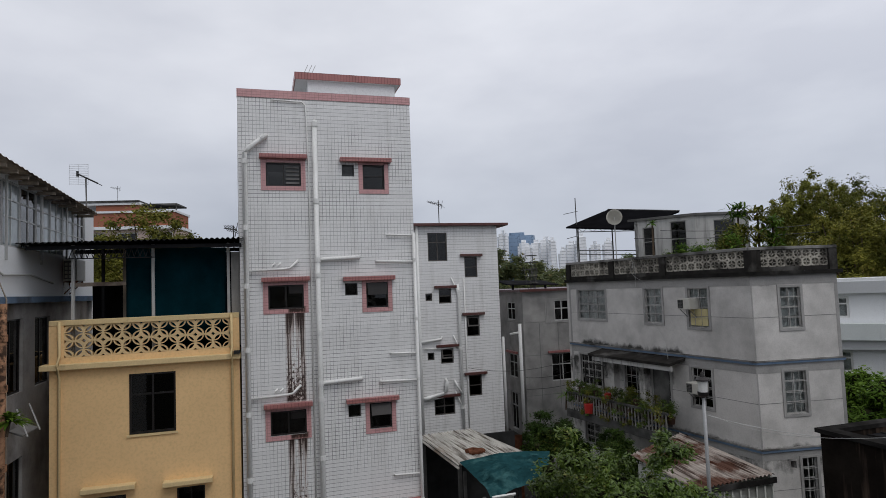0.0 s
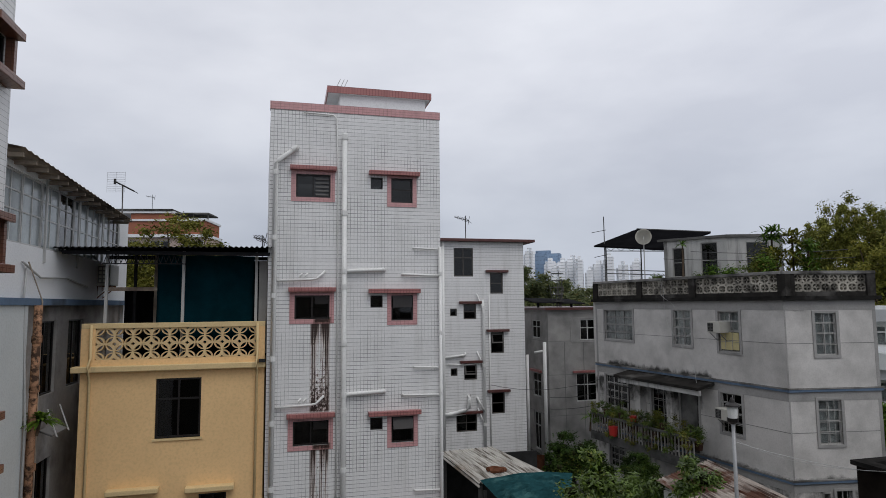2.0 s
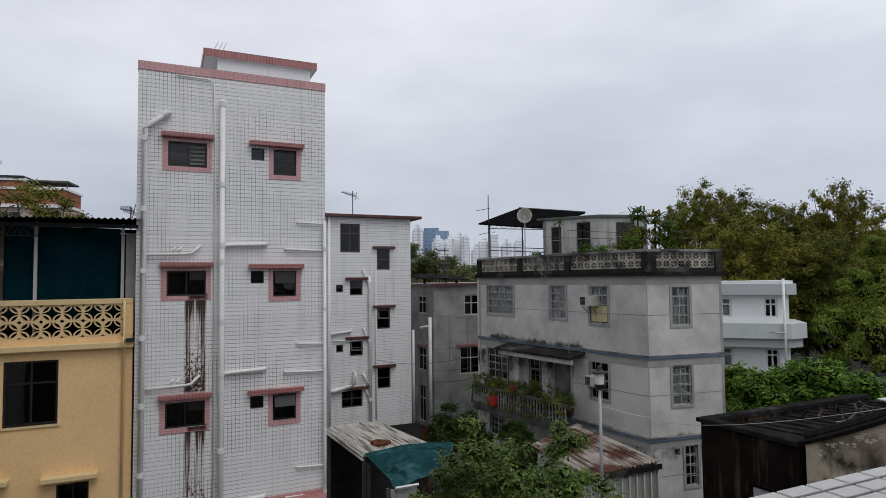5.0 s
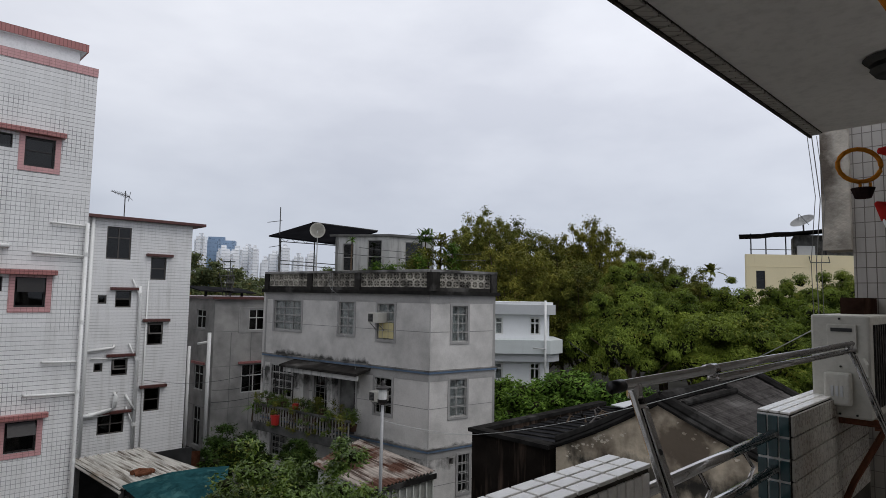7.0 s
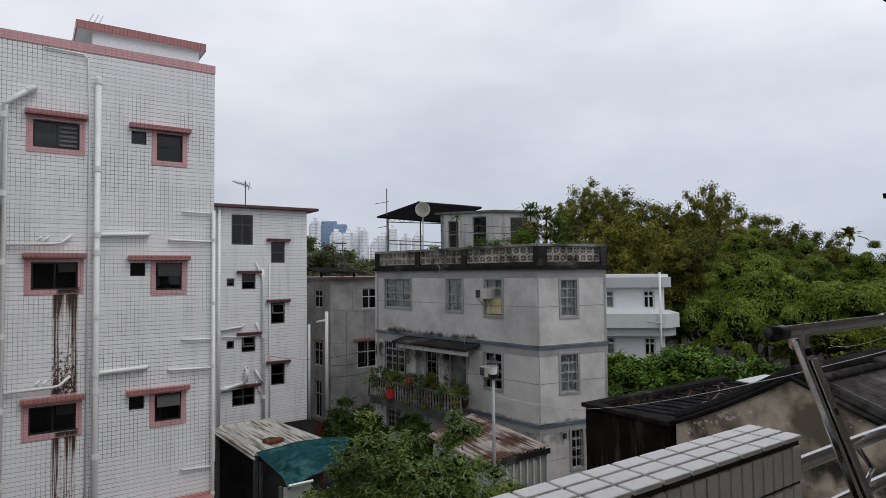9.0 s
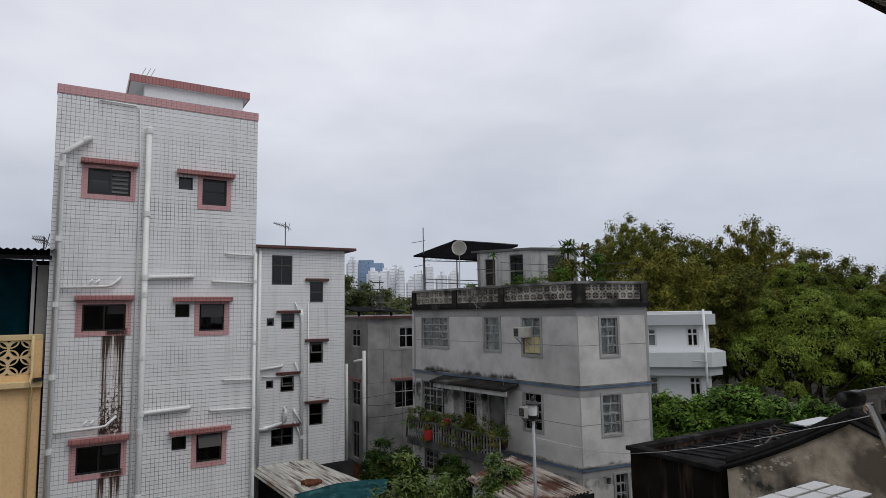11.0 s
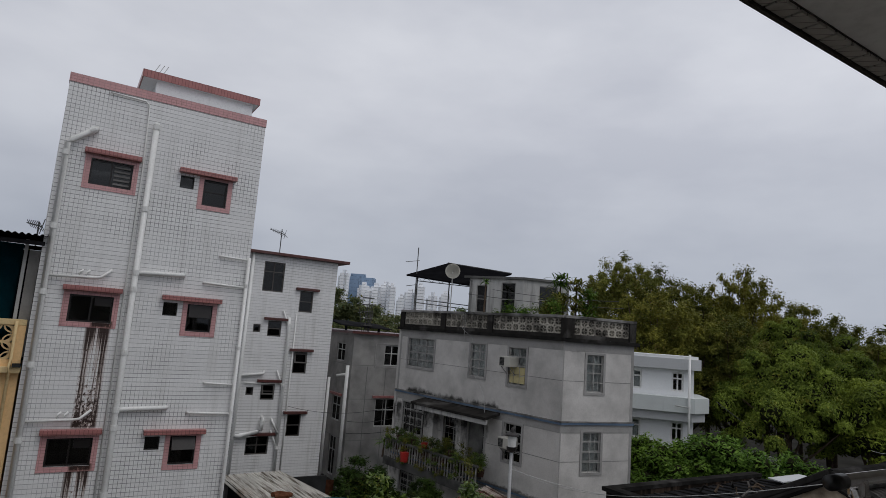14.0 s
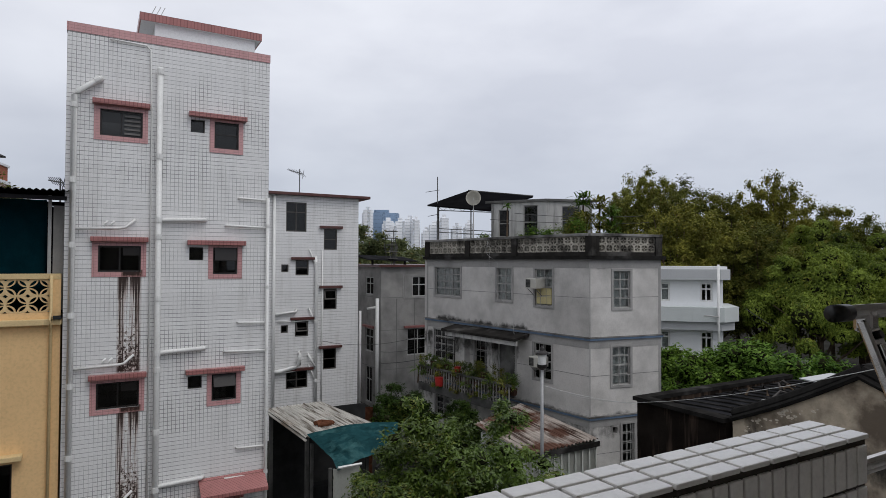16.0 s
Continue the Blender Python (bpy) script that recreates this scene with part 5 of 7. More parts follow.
part("fascia", tube(bmesh.new(), [(16.89, 26.49, 11.72), (18.06, 22.58, 11.13)], 0.04, 6), GREY_DARK, cover)
part("post", tube(bmesh.new(), [(14.26, 24.96, 8.2), (14.26, 24.96, 10.66)], 0.03, 6), GREY_DARK, cover)
part("post", tube(bmesh.new(), [(16.39, 21.49, 8.2), (16.39, 21.49, 10.43)], 0.03, 6), GREY_DARK, cover)
part("post", tube(bmesh.new(), [(16.48, 25.58, 8.2), (16.48, 25.58, 10.87)], 0.03, 6), GREY_DARK, cover)
for dz in (0.0, -0.18, -1.05, -1.22):
    part("rail", tube(bmesh.new(), [(14.26, 24.97, 10.63 + dz), (16.39, 21.50, 10.35 + dz)], 0.02, 6), GREY_DARK, cover)
bm = bmesh.new()
ra, rb = Vector((14.26, 24.97, 10.63)), Vector((16.39, 21.50, 10.35))
for k in range(16):
    tube(bm, [ra.lerp(rb, k / 16) - Vector((0, 0, 0.18 * (k % 2))), ra.lerp(rb, (k + 1) / 16) - Vector((0, 0, 0.18 * ((k + 1) % 2)))], 0.01, 5)
part("lattice", bm, GREY_DARK, cover)
dish = thing("satellite_dish", (14.69, 22.55, 8.05), "small white satellite dish on a pole", "satellite dish")
bm = bmesh.new()
c0 = Vector((14.61, 22.43, 10.84))
nrm = (Vector((0.2, 0, 8.3)) - c0).normalized()
ax, ay = nrm.orthogonal().normalized(), nrm.cross(nrm.orthogonal().normalized())
rings = [[bm.verts.new(c0 + nrm * (0.10 * (r_ / 0.31) ** 2) + (ax * math.cos(k * 6.2832 / 20) + ay * math.sin(k * 6.2832 / 20)) * r_) for k in range(20)] for r_ in (0.02, 0.16, 0.26, 0.335)]
for r0, r1 in zip(rings, rings[1:]):
    for k in range(20):
        bm.faces.new((r0[k], r0[(k + 1) % 20], r1[(k + 1) % 20], r1[k]))
bm.faces.new(rings[0])
bmesh.ops.solidify(bm, geom=bm.faces[:], thickness=0.012)
part("reflector", bm, AC_WHITE, dish, smooth=True)
part("pole", tube(bmesh.new(), [(14.69, 22.55, 8.05), (14.66, 22.5, 10.84)], 0.022, 6), GREY_PIPE, dish)
part("arm", tube(bmesh.new(), [c0 - nrm.cross(Vector((1, 0, 0))) * 0.0, c0 + nrm * 0.32 - Vector((0, 0, 0.12))], 0.012, 5), GREY_PIPE, dish)
mast = thing("radio_mast", (14.33, 25.2, 8.05), "thin grey roof mast with short cross arms", "aerial", "rooftop aerials")
part("mast", tube(bmesh.new(), [(14.33, 25.2, 8.05), (14.33, 25.2, 12.09)], 0.022, 6), GREY_DARK, mast)
part("boom", tube(bmesh.new(), [(13.93, 25.66, 11.37), (14.42, 25.17, 11.46)], 0.014, 5), GREY_DARK, mast)
part("boom", tube(bmesh.new(), [(14.05, 25.66, 10.2), (14.45, 25.25, 10.3)], 0.014, 5), GREY_DARK, mast)

# ---- white house with rounded balcony bands ----
villa = thing("white_villa", (29, 24, 0), "bright white house with grey balcony bands", "house")
VF = face_frame(23.2, 25.1, 0.715, -0.70)
vh = [(x, x + w_, z, z + 1.0) for z in (5.95, 3.4) for x, w_ in ((3.9, 0.85), (6.25, 0.6))] + [(1.5, 2.3, 5.95, 6.95)]
part("wall", wall(VF, 0, 7.35, 0, 7.4, 0.2, vh), WHITE_PAINT, villa)
bm = box(7.15, 7.35, 0.2, 7, 0, 7.4, VF)
bx(bm, 0, 0.2, 0.2, 7, 0, 7.4, VF)
bx(bm, 0, 7.35, 6.8, 7, 0, 7.395, VF)
part("side_wall", bm, WHITE_PAINT, villa)
part("roof_edge", prism(bmesh.new(), [tuple(inside(VF, *p)) for p in ((-0.1, -0.35), (7.2, -0.35), (7.75, 0.2), (7.75, 7.1), (-0.1, 7.1))], 7.1, 7.65), SHADE_PAINT, villa, "grey roof fascia")
part("roof", prism(bmesh.new(), [tuple(inside(VF, *p)) for p in ((-0.1, -0.3), (7.1, -0.3), (7.6, 0.2), (7.6, 7.0), (-0.1, 7.0))], 7.65, 7.8), WHITE_PAINT, villa)
part("balcony_band", prism(bmesh.new(), [tuple(inside(VF, *p)) for p in ((-0.1, -0.7), (7.3, -0.7), (8.15, 0.2), (8.15, 3.0), (-0.1, 3.0))], 4.95, 5.7), BAND_PAINT, villa, "pale grey balcony wall")
part("balcony_band", prism(bmesh.new(), [tuple(inside(VF, *p)) for p in ((-0.1, -0.5), (7.2, -0.5), (7.95, 0.2), (7.95, 3.0), (-0.1, 3.0))], 4.5, 4.95), SHADE_PAINT, villa, "grey underside of the balcony")
for a, b, c, d in vh:
    window(villa, VF, a, b, c, d, WHITE_FRAME, GLASS, 2, 2, 0.06, 0.09, split=[0.7], behind=CURTAIN if b - a > 0.7 else None)
run(villa, [(7.0, -0.8, 2.0), (7.0, -0.8, 7.9)], 0.06, m=VF)
run(villa, [(6.3, -0.9, 5.3), (7.0, -0.85, 5.25)], 0.03, GREY_PIPE, m=VF)

# ---- pale yellow building far behind the trees ----
cream_b = thing("pale_yellow_building", (70, 24, 0), "pale yellow building with roof shelter beyond trees", "building")
PF = face_frame(63.7, 21.3, 1.0, -1.02)
BACK = Vector((0.947, 0.320)) * 12
pf = lambda x, y: (PF @ Vector((x, 0, 0))).xy + BACK * (y / 12)
part("wall", wall(PF, 0, 16, 0, 12.75, 0.3, [(0.95, 1.85, 9.3, 11.1)]), YELLOW_WALL, cream_b)
bm = bmesh.new()
prism(bm, [tuple(pf(0.0, 0.45)), tuple(pf(0.3, 0.45)), tuple(pf(0.3, 12)), tuple(pf(0, 12))], 0, 12.745)
prism(bm, [tuple(pf(15.7, 0.45)), tuple(pf(16, 0.45)), tuple(pf(16, 12)), tuple(pf(15.7, 12))], 0, 12.745)
prism(bm, [tuple(pf(0.3, 11.6)), tuple(pf(15.7, 11.6)), tuple(pf(15.7, 12)), tuple(pf(0.3, 12))], 0, 12.74)
prism(bm, [tuple(pf(0.3, 0.6)), tuple(pf(15.7, 0.6)), tuple(pf(15.7, 11.6)), tuple(pf(0.3, 11.6))], 12.0, 12.3)
part("side_wall", bm, YELLOW_WALL, cream_b)
part("string_line", box(0, 16, -0.02, 0, 11.5, 11.56, PF), YELLOW_WALL, cream_b)
window(cream_b, PF, 0.95, 1.85, 9.3, 11.1, DARK_FRAME, DIM_GLASS, 1, 2, 0.08, 0.08)
cov = [(-0.7, 14.75), (1.5, 14.85), (3.0, 15.05), (4.5, 15.1), (7.0, 15.35), (9.0, 15.6), (13, 15.6)]
for (xa, za), (xb, zb) in zip(cov, cov[1:]):
    part("canopy_sheet", slab(bmesh.new(), [(*pf(xa, 0.5), za), (*pf(xb, 0.5), zb), (*pf(xb, 6), zb + 0.1), (*pf(xa, 6), za + 0.1)], 0.08), BLACK_SHEET, cream_b)
part("hut", prism(bmesh.new(), [tuple(pf(*q_)) for q_ in ((5.0, 2.5), (13, 2.5), (13, 8), (5.0, 8))], 12.3, 15.0), GREY_DARK, cream_b)
part("white_box", prism(bmesh.new(), [tuple(pf(*q_)) for q_ in ((5.2, 1.6), (7.0, 1.6), (7.0, 2.4), (5.2, 2.4))], 12.3, 13.8), SHADE_PAINT, cream_b)
for x in (0.5, 2.0, 4.0, 8.0):
    part("post", tube(bmesh.new(), [(*pf(x, 0.9), 12.3), (*pf(x, 0.9), 14.9)], 0.06, 6), BLACK_SHEET, cream_b)
part("rail", tube(bmesh.new(), [(*pf(0.4, 0.8), 13.3), (*pf(5.0, 0.8), 13.3)], 0.04, 5), GREY_DARK, cream_b)
part("ladder_hook", tube(bmesh.new(), [(6.1, -0.2, 12.6), (6.1, -0.4, 12.0), (8.0, -0.4, 12.0), (8.0, -0.2, 12.6)], 0.05, 5, PF), GREY_DARK, cream_b)
big = thing("satellite_dish", (*pf(5.9, 2.0), 15.2), "large dark mesh dish on a flat roof", "satellite dish")
bm = bmesh.new()
c0 = Vector((*pf(5.9, 2.0), 16.2))
nrm = Vector((-0.55, 0.2, 0.8)).normalized()
ax = nrm.orthogonal().normalized(); ay = nrm.cross(ax)
rings = [[bm.verts.new(c0 + nrm * (0.3 * (r_ / 1.15) ** 2) + (ax * math.cos(k * 6.2832 / 24) + ay * math.sin(k * 6.2832 / 24)) * r_) for k in range(24)] for r_ in (0.05, 0.5, 0.9, 1.15)]
for r0, r1 in zip(rings, rings[1:]):
    for k in range(24):
        bm.faces.new((r0[k], r0[(k + 1) % 24], r1[(k + 1) % 24], r1[k]))
bmesh.ops.solidify(bm, geom=bm.faces[:], thickness=0.03)
part("reflector", bm, GREY_PIPE, big)
part("pole", tube(bmesh.new(), [c0 + Vector((0.1, 0, -1.0)), c0], 0.08, 6), AERIAL, big)
part("feed_arm", tube(bmesh.new(), [c0 + ax * 1.0, c0 + nrm * 1.1, c0 - ax * 1.0], 0.03, 5), AERIAL, big)

# ---- red and pink building far on the other side ----
far_red = thing("terracotta_building", (-10, 61, 0), "pink building with terracotta red upper storey", "building")
RF = face_frame(-16.5, 58.6, 10.2, -1.9)
rh = [(7.4, 8.5, 12.0, 13.9), (8.75, 9.3, 12.0, 13.9), (2.2, 3.6, 12.2, 13.9), (4.6, 6.4, 12.2, 13.9)]
part("wall", wall(RF, 0, 9.6, 0, 14.4, 0.3, rh), PINKISH, far_red)
bm = box(9.3, 9.6, 0.3, 4, 0, 14.4, RF)
bx(bm, 0, 0.3, 0.3, 4, 0, 14.4, RF)
bx(bm, 0, 9.6, 3.7, 4, 0, 14.39, RF)
part("side_wall", bm, PINKISH, far_red)
part("red_storey", box(0.2, 9.5, -0.1, 3.8, 14.4, 15.6, RF), ORANGE_WALL, far_red)
part("red_storey", box(3.0, 6.5, -0.12, 3.8, 15.6, 16.5, RF), ORANGE_WALL, far_red)
part("white_band", box(-0.2, 9.7, -0.3, 4, 14.15, 14.42, RF), WHITE_PAINT, far_red)
part("white_band", box(0.0, 9.6, -0.2, 4, 15.6, 15.78, RF), WHITE_PAINT, far_red)
part("white_band", box(0.5, 6.7, -0.25, 4, 16.3, 16.5, RF), WHITE_PAINT, far_red)
part("roof", box(0.6, 6.6, -0.3, 4, 16.5, 16.68, RF), GREY_DARK, far_red)
part("roof_canopy", box(6.6, 9.6, 0.2, 3, 16.3, 16.42, RF), GREY_DARK, far_red)
for x in (6.8, 8.2, 9.5):
    part("post", tube(bmesh.new(), [(x, 0.4, 15.7), (x, 0.4, 16.35)], 0.05, 5, RF), GREY_DARK, far_red)
for a, b, c, d in rh:
    window(far_red, RF, a, b, c, d, WHITE_FRAME, DIM_GLASS, 2, 1, 0.08, 0.08)
aerial("tv_aerial", (-12.3, 60, 16.7), 0.6, 1.7, "thin television aerial on a far roof")

# ---- distant city ----
for k, (px_, w_, h_, blue) in enumerate(((-14, 8, 60, 0), (-4, 34, 59, 1), (4, 9, 50, 0), (11, 7, 44, 0), (17, 10, 49, 0), (26, 11, 52, 0), (33, 6, 50, 0),
                                         (42, 6, 40, 0), (50, 12, 46, 0), (60, 8, 52, 0), (72, 9, 44, 0), (84, 9, 47, 0))):
    c = Vector((246, 556, 0)) + Vector((0.836, -0.549, 0)) * (px_ * 1.05)
    m_ = face_frame(c.x, c.y, 0.836, -0.549)
    t = thing("tower_block", c, "distant pale blue glass tower" if blue else "distant hazy white apartment tower", "tower block", "city skyline")
    yy = 25 if blue else (k % 3) * 6
    part("shaft", box(-w_ / 2, w_ / 2, yy, yy + 12, 0, h_, m_), TOWER_BLUE if blue else TOWER_PAINT, t)
    part("roof_house", box(-w_ / 4, w_ / 5, yy + 2, yy + 8, h_, h_ + 3.5, m_), TOWER_BLUE if blue else TOWER_PAINT, t)
    if not blue:
        part("wing", box(-w_ / 2 - 2.0, -w_ / 2, yy + 3, yy + 9, 0, h_ - 3, m_), TOWER_PAINT, t)

solo("yard_wall", prism(bmesh.new(), [(31.6, 18.6), (31.4, 18.6), (29.8, 15.6), (30.0, 15.6)], 0, 3.2), HUT_PAINT, "low pale wall under the woodland trees", "wall")

# ---- sheds in the yard ----
shed = thing("tin_shed", (6.3, 17.5, 0), "tin shed with light corrugated roof and tarpaulin", "shed")
part("roof", sheet([(5.0, 20.0, 3.15), (7.05, 20.6, 3.05), (7.7, 17.4, 2.95), (5.35, 16.7, 3.0)], 0.13, 0.03), CORRUGATED, shed, "light corrugated iron roof with rust patches")
part("edge_rail", tube(bmesh.new(), [(5.0, 20.0, 3.08), (5.35, 16.7, 2.93)], 0.04, 6), CORRUGATED, shed)
for x, y in ((5.15, 19.8), (5.45, 16.9), (7.5, 17.4), (7.0, 20.4)):
    part("post", box(x - 0.05, x + 0.05, y - 0.05, y + 0.05, 0, 2.93), GREY_DARK, shed)
part("rust_pile", tube(bmesh.new(), [(6.0, 17.6, 3.06), (6.3, 17.5, 3.1), (6.5, 17.7, 3.05), (6.2, 17.9, 3.07), (5.95, 17.7, 3.1)], 0.07, 8), RUST, shed, "coil of rusty iron on the roof")
part("gate", sheet([(8.05, 20.45, 2.75), (8.95, 20.35, 2.7), (8.95, 20.35, 0.0), (8.05, 20.45, 0.0)], 0.15, 0.0), RUST, shed, "rusty sheet gate")
tent = thing("tarpaulin_lean_to", (6.9, 16, 0), "lean-to covered with wrinkled teal tarpaulin", "lean-to")
bm = bmesh.new()
n = 64
quad = [Vector((5.44, 16.88, 3.04)), Vector((5.44, 14.31, 2.95)), Vector((7.4, 15.1, 2.92)), Vector((8.95, 16.7, 2.9)), Vector((7.7, 17.8, 3.0))]
g_ = []
for i in range(n + 1):
    row_ = []
    for j in range(n + 1):
        u, v = i / n, j / n
        p = (quad[0].lerp(quad[1], v)).lerp((quad[4] * 0.4 + quad[3] * 0.6).lerp(quad[2], v), u)
        hem = min(1.0, 0.12 + 5 * min(u, 1 - u, v, 1 - v))
        p.z += hem * 0.10 * noise.noise(Vector((u * 5, v * 5, 0.3))) + hem * 0.2 * (0.3 - abs(noise.noise(Vector((u * 4 + v * 5, v * 7 - u * 3, 2))))) + hem * 0.05 * (0.3 - abs(noise.noise(Vector((u * 11 + v * 5, v * 8, 7))))) + 0.12 * math.sin(u * 3.1) - (0.18 * max(0, v - 0.86) / 0.14)
        p.y += hem * 0.05 * noise.noise(Vector((u * 7, v * 7, 5)))
        row_.append(bm.verts.new(p))
    g_.append(row_)
for i in range(n):
    for j in range(n):
        bm.faces.new((g_[i][j], g_[i + 1][j], g_[i + 1][j + 1], g_[i][j + 1]))
part("tarpaulin", bm, TARP, tent, "wrinkled teal tarpaulin", smooth=True)
part("side_sheet", sheet([(5.34, 14.36, 2.82), (6.03, 14.32, 2.82), (6.03, 14.32, 0), (5.34, 14.36, 0)], 0.1, 0.012), PALE_SHEET, tent, "pale corrugated side sheet")
part("gutter", tube(bmesh.new(), [(5.44, 14.28, 2.86), (6.05, 14.24, 2.88)], 0.035, 6), PIPE, tent)
for x, y in ((5.28, 14.41), (7.7, 15.3), (8.4, 16.7), (5.5, 16.6)):
    part("post", box(x - 0.04, x + 0.04, y - 0.04, y + 0.04, 0, 2.84), GREY_DARK, tent)
# near-black wall, board and shelf added to stand for shade under the roofs
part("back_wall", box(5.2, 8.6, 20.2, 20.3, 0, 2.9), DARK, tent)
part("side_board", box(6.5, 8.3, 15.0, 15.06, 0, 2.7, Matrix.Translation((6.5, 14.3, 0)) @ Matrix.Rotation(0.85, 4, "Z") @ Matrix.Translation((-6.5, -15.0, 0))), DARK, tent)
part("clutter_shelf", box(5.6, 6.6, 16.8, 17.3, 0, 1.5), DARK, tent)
part("crate", box(5.0, 5.45, 15.6, 16.1, 0, 0.8), SHADE_PAINT, tent)
part("crate", box(5.1, 5.5, 16.2, 16.6, 0, 1.3), GREY_DARK, tent)
part("drum", tube(bmesh.new(), [(5.75, 15.2, 0), (5.75, 15.2, 0.9)], 0.28, 14), SHADE_PAINT, tent)
part("rail", tube(bmesh.new(), [(4.6, 14.4, 1.2), (5.7, 14.0, 1.35)], 0.03, 6), GREY_PIPE, tent)

hutch = thing("rusty_shed", (12.7, 15.8, 0), "shed with rusty corrugated roof and pale walls", "shed")
part("roof", sheet([(11.0, 16.7, 2.65), (13.9, 18.0, 2.75), (13.95, 14.05, 2.45), (11.15, 13.95, 2.4)][::-1], 0.15, 0.035), RUST_SHEET, hutch, "rusty corrugated iron roof")
part("fascia", box(11.15, 13.95, 13.98, 14.02, 2.22, 2.38), COPING, hutch)
part("wall", sheet([(11.2, 14.06, 2.22), (13.9, 14.1, 2.22), (13.9, 14.1, 0), (11.2, 14.06, 0)], 0.3, 0.0), PALE_SHEET, hutch, "pale sheet wall")
bm = bmesh.new()
for k in range(10):
    bx(bm, 11.3 + k * 0.28, 11.34 + k * 0.28, 14.03, 14.055, 0, 2.2)
part("rib", bm, PALE_SHEET, hutch)
part("side_wall", box(13.85, 13.9, 14.12, 17.9, 0, 2.38), PALE_SHEET, hutch)
part("side_wall", box(11.2, 11.25, 14.1, 16.6, 0, 2.38), PALE_SHEET, hutch)

# ---- old tiled houses ----
old = thing("old_gable_house", (14.5, 5.5, 0), "old plastered gable house with grey clay tiles", "house")


def gable(bm, x, thick, prof, z0=0):
    lo = [bm.verts.new((x, y, z)) for y, z in prof] + [bm.verts.new((x, prof[-1][0], z0)), bm.verts.new((x, prof[0][0], z0))]
    hi = [bm.verts.new((v.co.x + thick, v.co.y, v.co.z)) for v in lo]
    bm.faces.new(lo)
    bm.faces.new(hi[::-1])
    for i in range(len(lo)):
        j = (i + 1) % len(lo)
        bm.faces.new((lo[i], hi[i], hi[j], lo[j]))
    return bm


curve = lambda y0, z0, y1, z1, sag, n_=10: [(y0 + (y1 - y0) * i / n_, z0 + (z1 - z0) * i / n_ - sag * math.sin(math.pi * i / n_)) for i in range(n_ + 1)]
profL = curve(8.4, 4.55, 5.8, 5.92, 0.06)
profR = curve(5.8, 5.92, 2.0, 4.5, 0.05)
part("gable_wall", gable(bmesh.new(), 12.5, 0.3, profL + profR[1:]), OLD_WALL, old, "cream lime plaster, stained and peeling")
bm = bmesh.new()
for prof in (profL, profR):
    tube(bm, [(12.6, y, z + 0.06) for y, z in prof], 0.14, 8)
    tube(bm, [(12.45, y, z - 0.02) for y, z in prof], 0.06, 6)
part("coping", bm, COPING, old, "black mouldy gable coping")
FLAKE = surface("flaking whitewash", (0.66, 0.60, 0.50), 0.95, size=6, var=0.2, fine=30, bump=0.4, stain=(0.3, 0.25, 0.19), cover=0.4, soft=0.1)
for k in range(44):
    y = random.choice((random.uniform(6.2, 8.1), random.uniform(6.9, 7.9), random.uniform(4.2, 5.4)))
    z = (5.92 - abs(y - 5.8) * (0.527 if y > 5.8 else 0.374)) - random.uniform(0.2, 0.42)
    r_ = random.uniform(0.012, 0.038)
    ring = [(y + r_ * 1.7 * random.uniform(0.5, 1.1) * math.cos(a * 0.5712), z + r_ * random.uniform(0.45, 1.1) * math.sin(a * 0.5712)) for a in range(11)]
    bm = bmesh.new()
    lo = [bm.verts.new((12.497 - k * 0.0001, p_, q_)) for p_, q_ in ring]
    hi = [bm.verts.new((12.502, p_, q_)) for p_, q_ in ring]
    bm.faces.new(lo)
    for i in range(11):
        bm.faces.new((lo[i], hi[i], hi[(i + 1) % 11], lo[(i + 1) % 11]))
    part("plaster_flake", bm, FLAKE, old)
part("long_wall", box(12.8, 20, 8.2, 8.4, 0, 4.4), OLD_WALL, old)
part("long_wall", box(12.8, 20, 2.0, 2.2, 0, 4.4), OLD_WALL, old)
part("roof", slab(bmesh.new(), [(12.7, 8.5, 4.42), (12.7, 5.8, 5.82), (16.0, 5.8, 5.82), (16.0, 8.5, 4.42)], 0.08), ROOF_TILE, old)
part("roof", slab(bmesh.new(), [(12.7, 5.8, 5.82), (12.7, 1.8, 4.32), (16.0, 1.8, 4.32), (16.0, 5.8, 5.82)], 0.08), COPING, old)
bm = bmesh.new()
tube(bm, [(12.6, 5.8, 5.98), (16.0, 5.8, 5.98)], 0.13, 8)
tube(bm, [(12.9, 5.45, 5.86), (15.9, 5.45, 5.86)], 0.07, 8)
part("ridge", bm, COPING, old)
ROLL = bmesh.new()
steps, radii = [], []
for k in range(16):
    steps += [(0, -k / 16, 0.0), (0, -(k + 0.97) / 16, 0.0)]
    radii += [0.048, 0.068]
tube(ROLL, steps, radii, 6)
roll_mesh = bpy.data.meshes.new("roof tile row")
ROLL.to_mesh(roll_mesh)
ROLL.free()
roll_mesh.materials.append(ROOF_TILE)

old2 = thing("old_tiled_house", (18, 5, 0), "old house with long grey clay tile roof", "house")
p2L, p2R = curve(8.4, 4.72, 6.06, 5.94, 0.05), curve(6.06, 5.94, 2.0, 4.05, 0.05)
for x in (16.0, 18.9):
    part("gable_wall", gable(bmesh.new(), x, 0.25, p2L + p2R[1:]), BLACK_WALL, old2)
    bm = bmesh.new()
    for prof in (p2L, p2R):
        tube(bm, [(x + 0.12, y, z + 0.05) for y, z in prof], 0.13, 8)
    part("coping", bm, COPING, old2, "black mouldy gable coping")
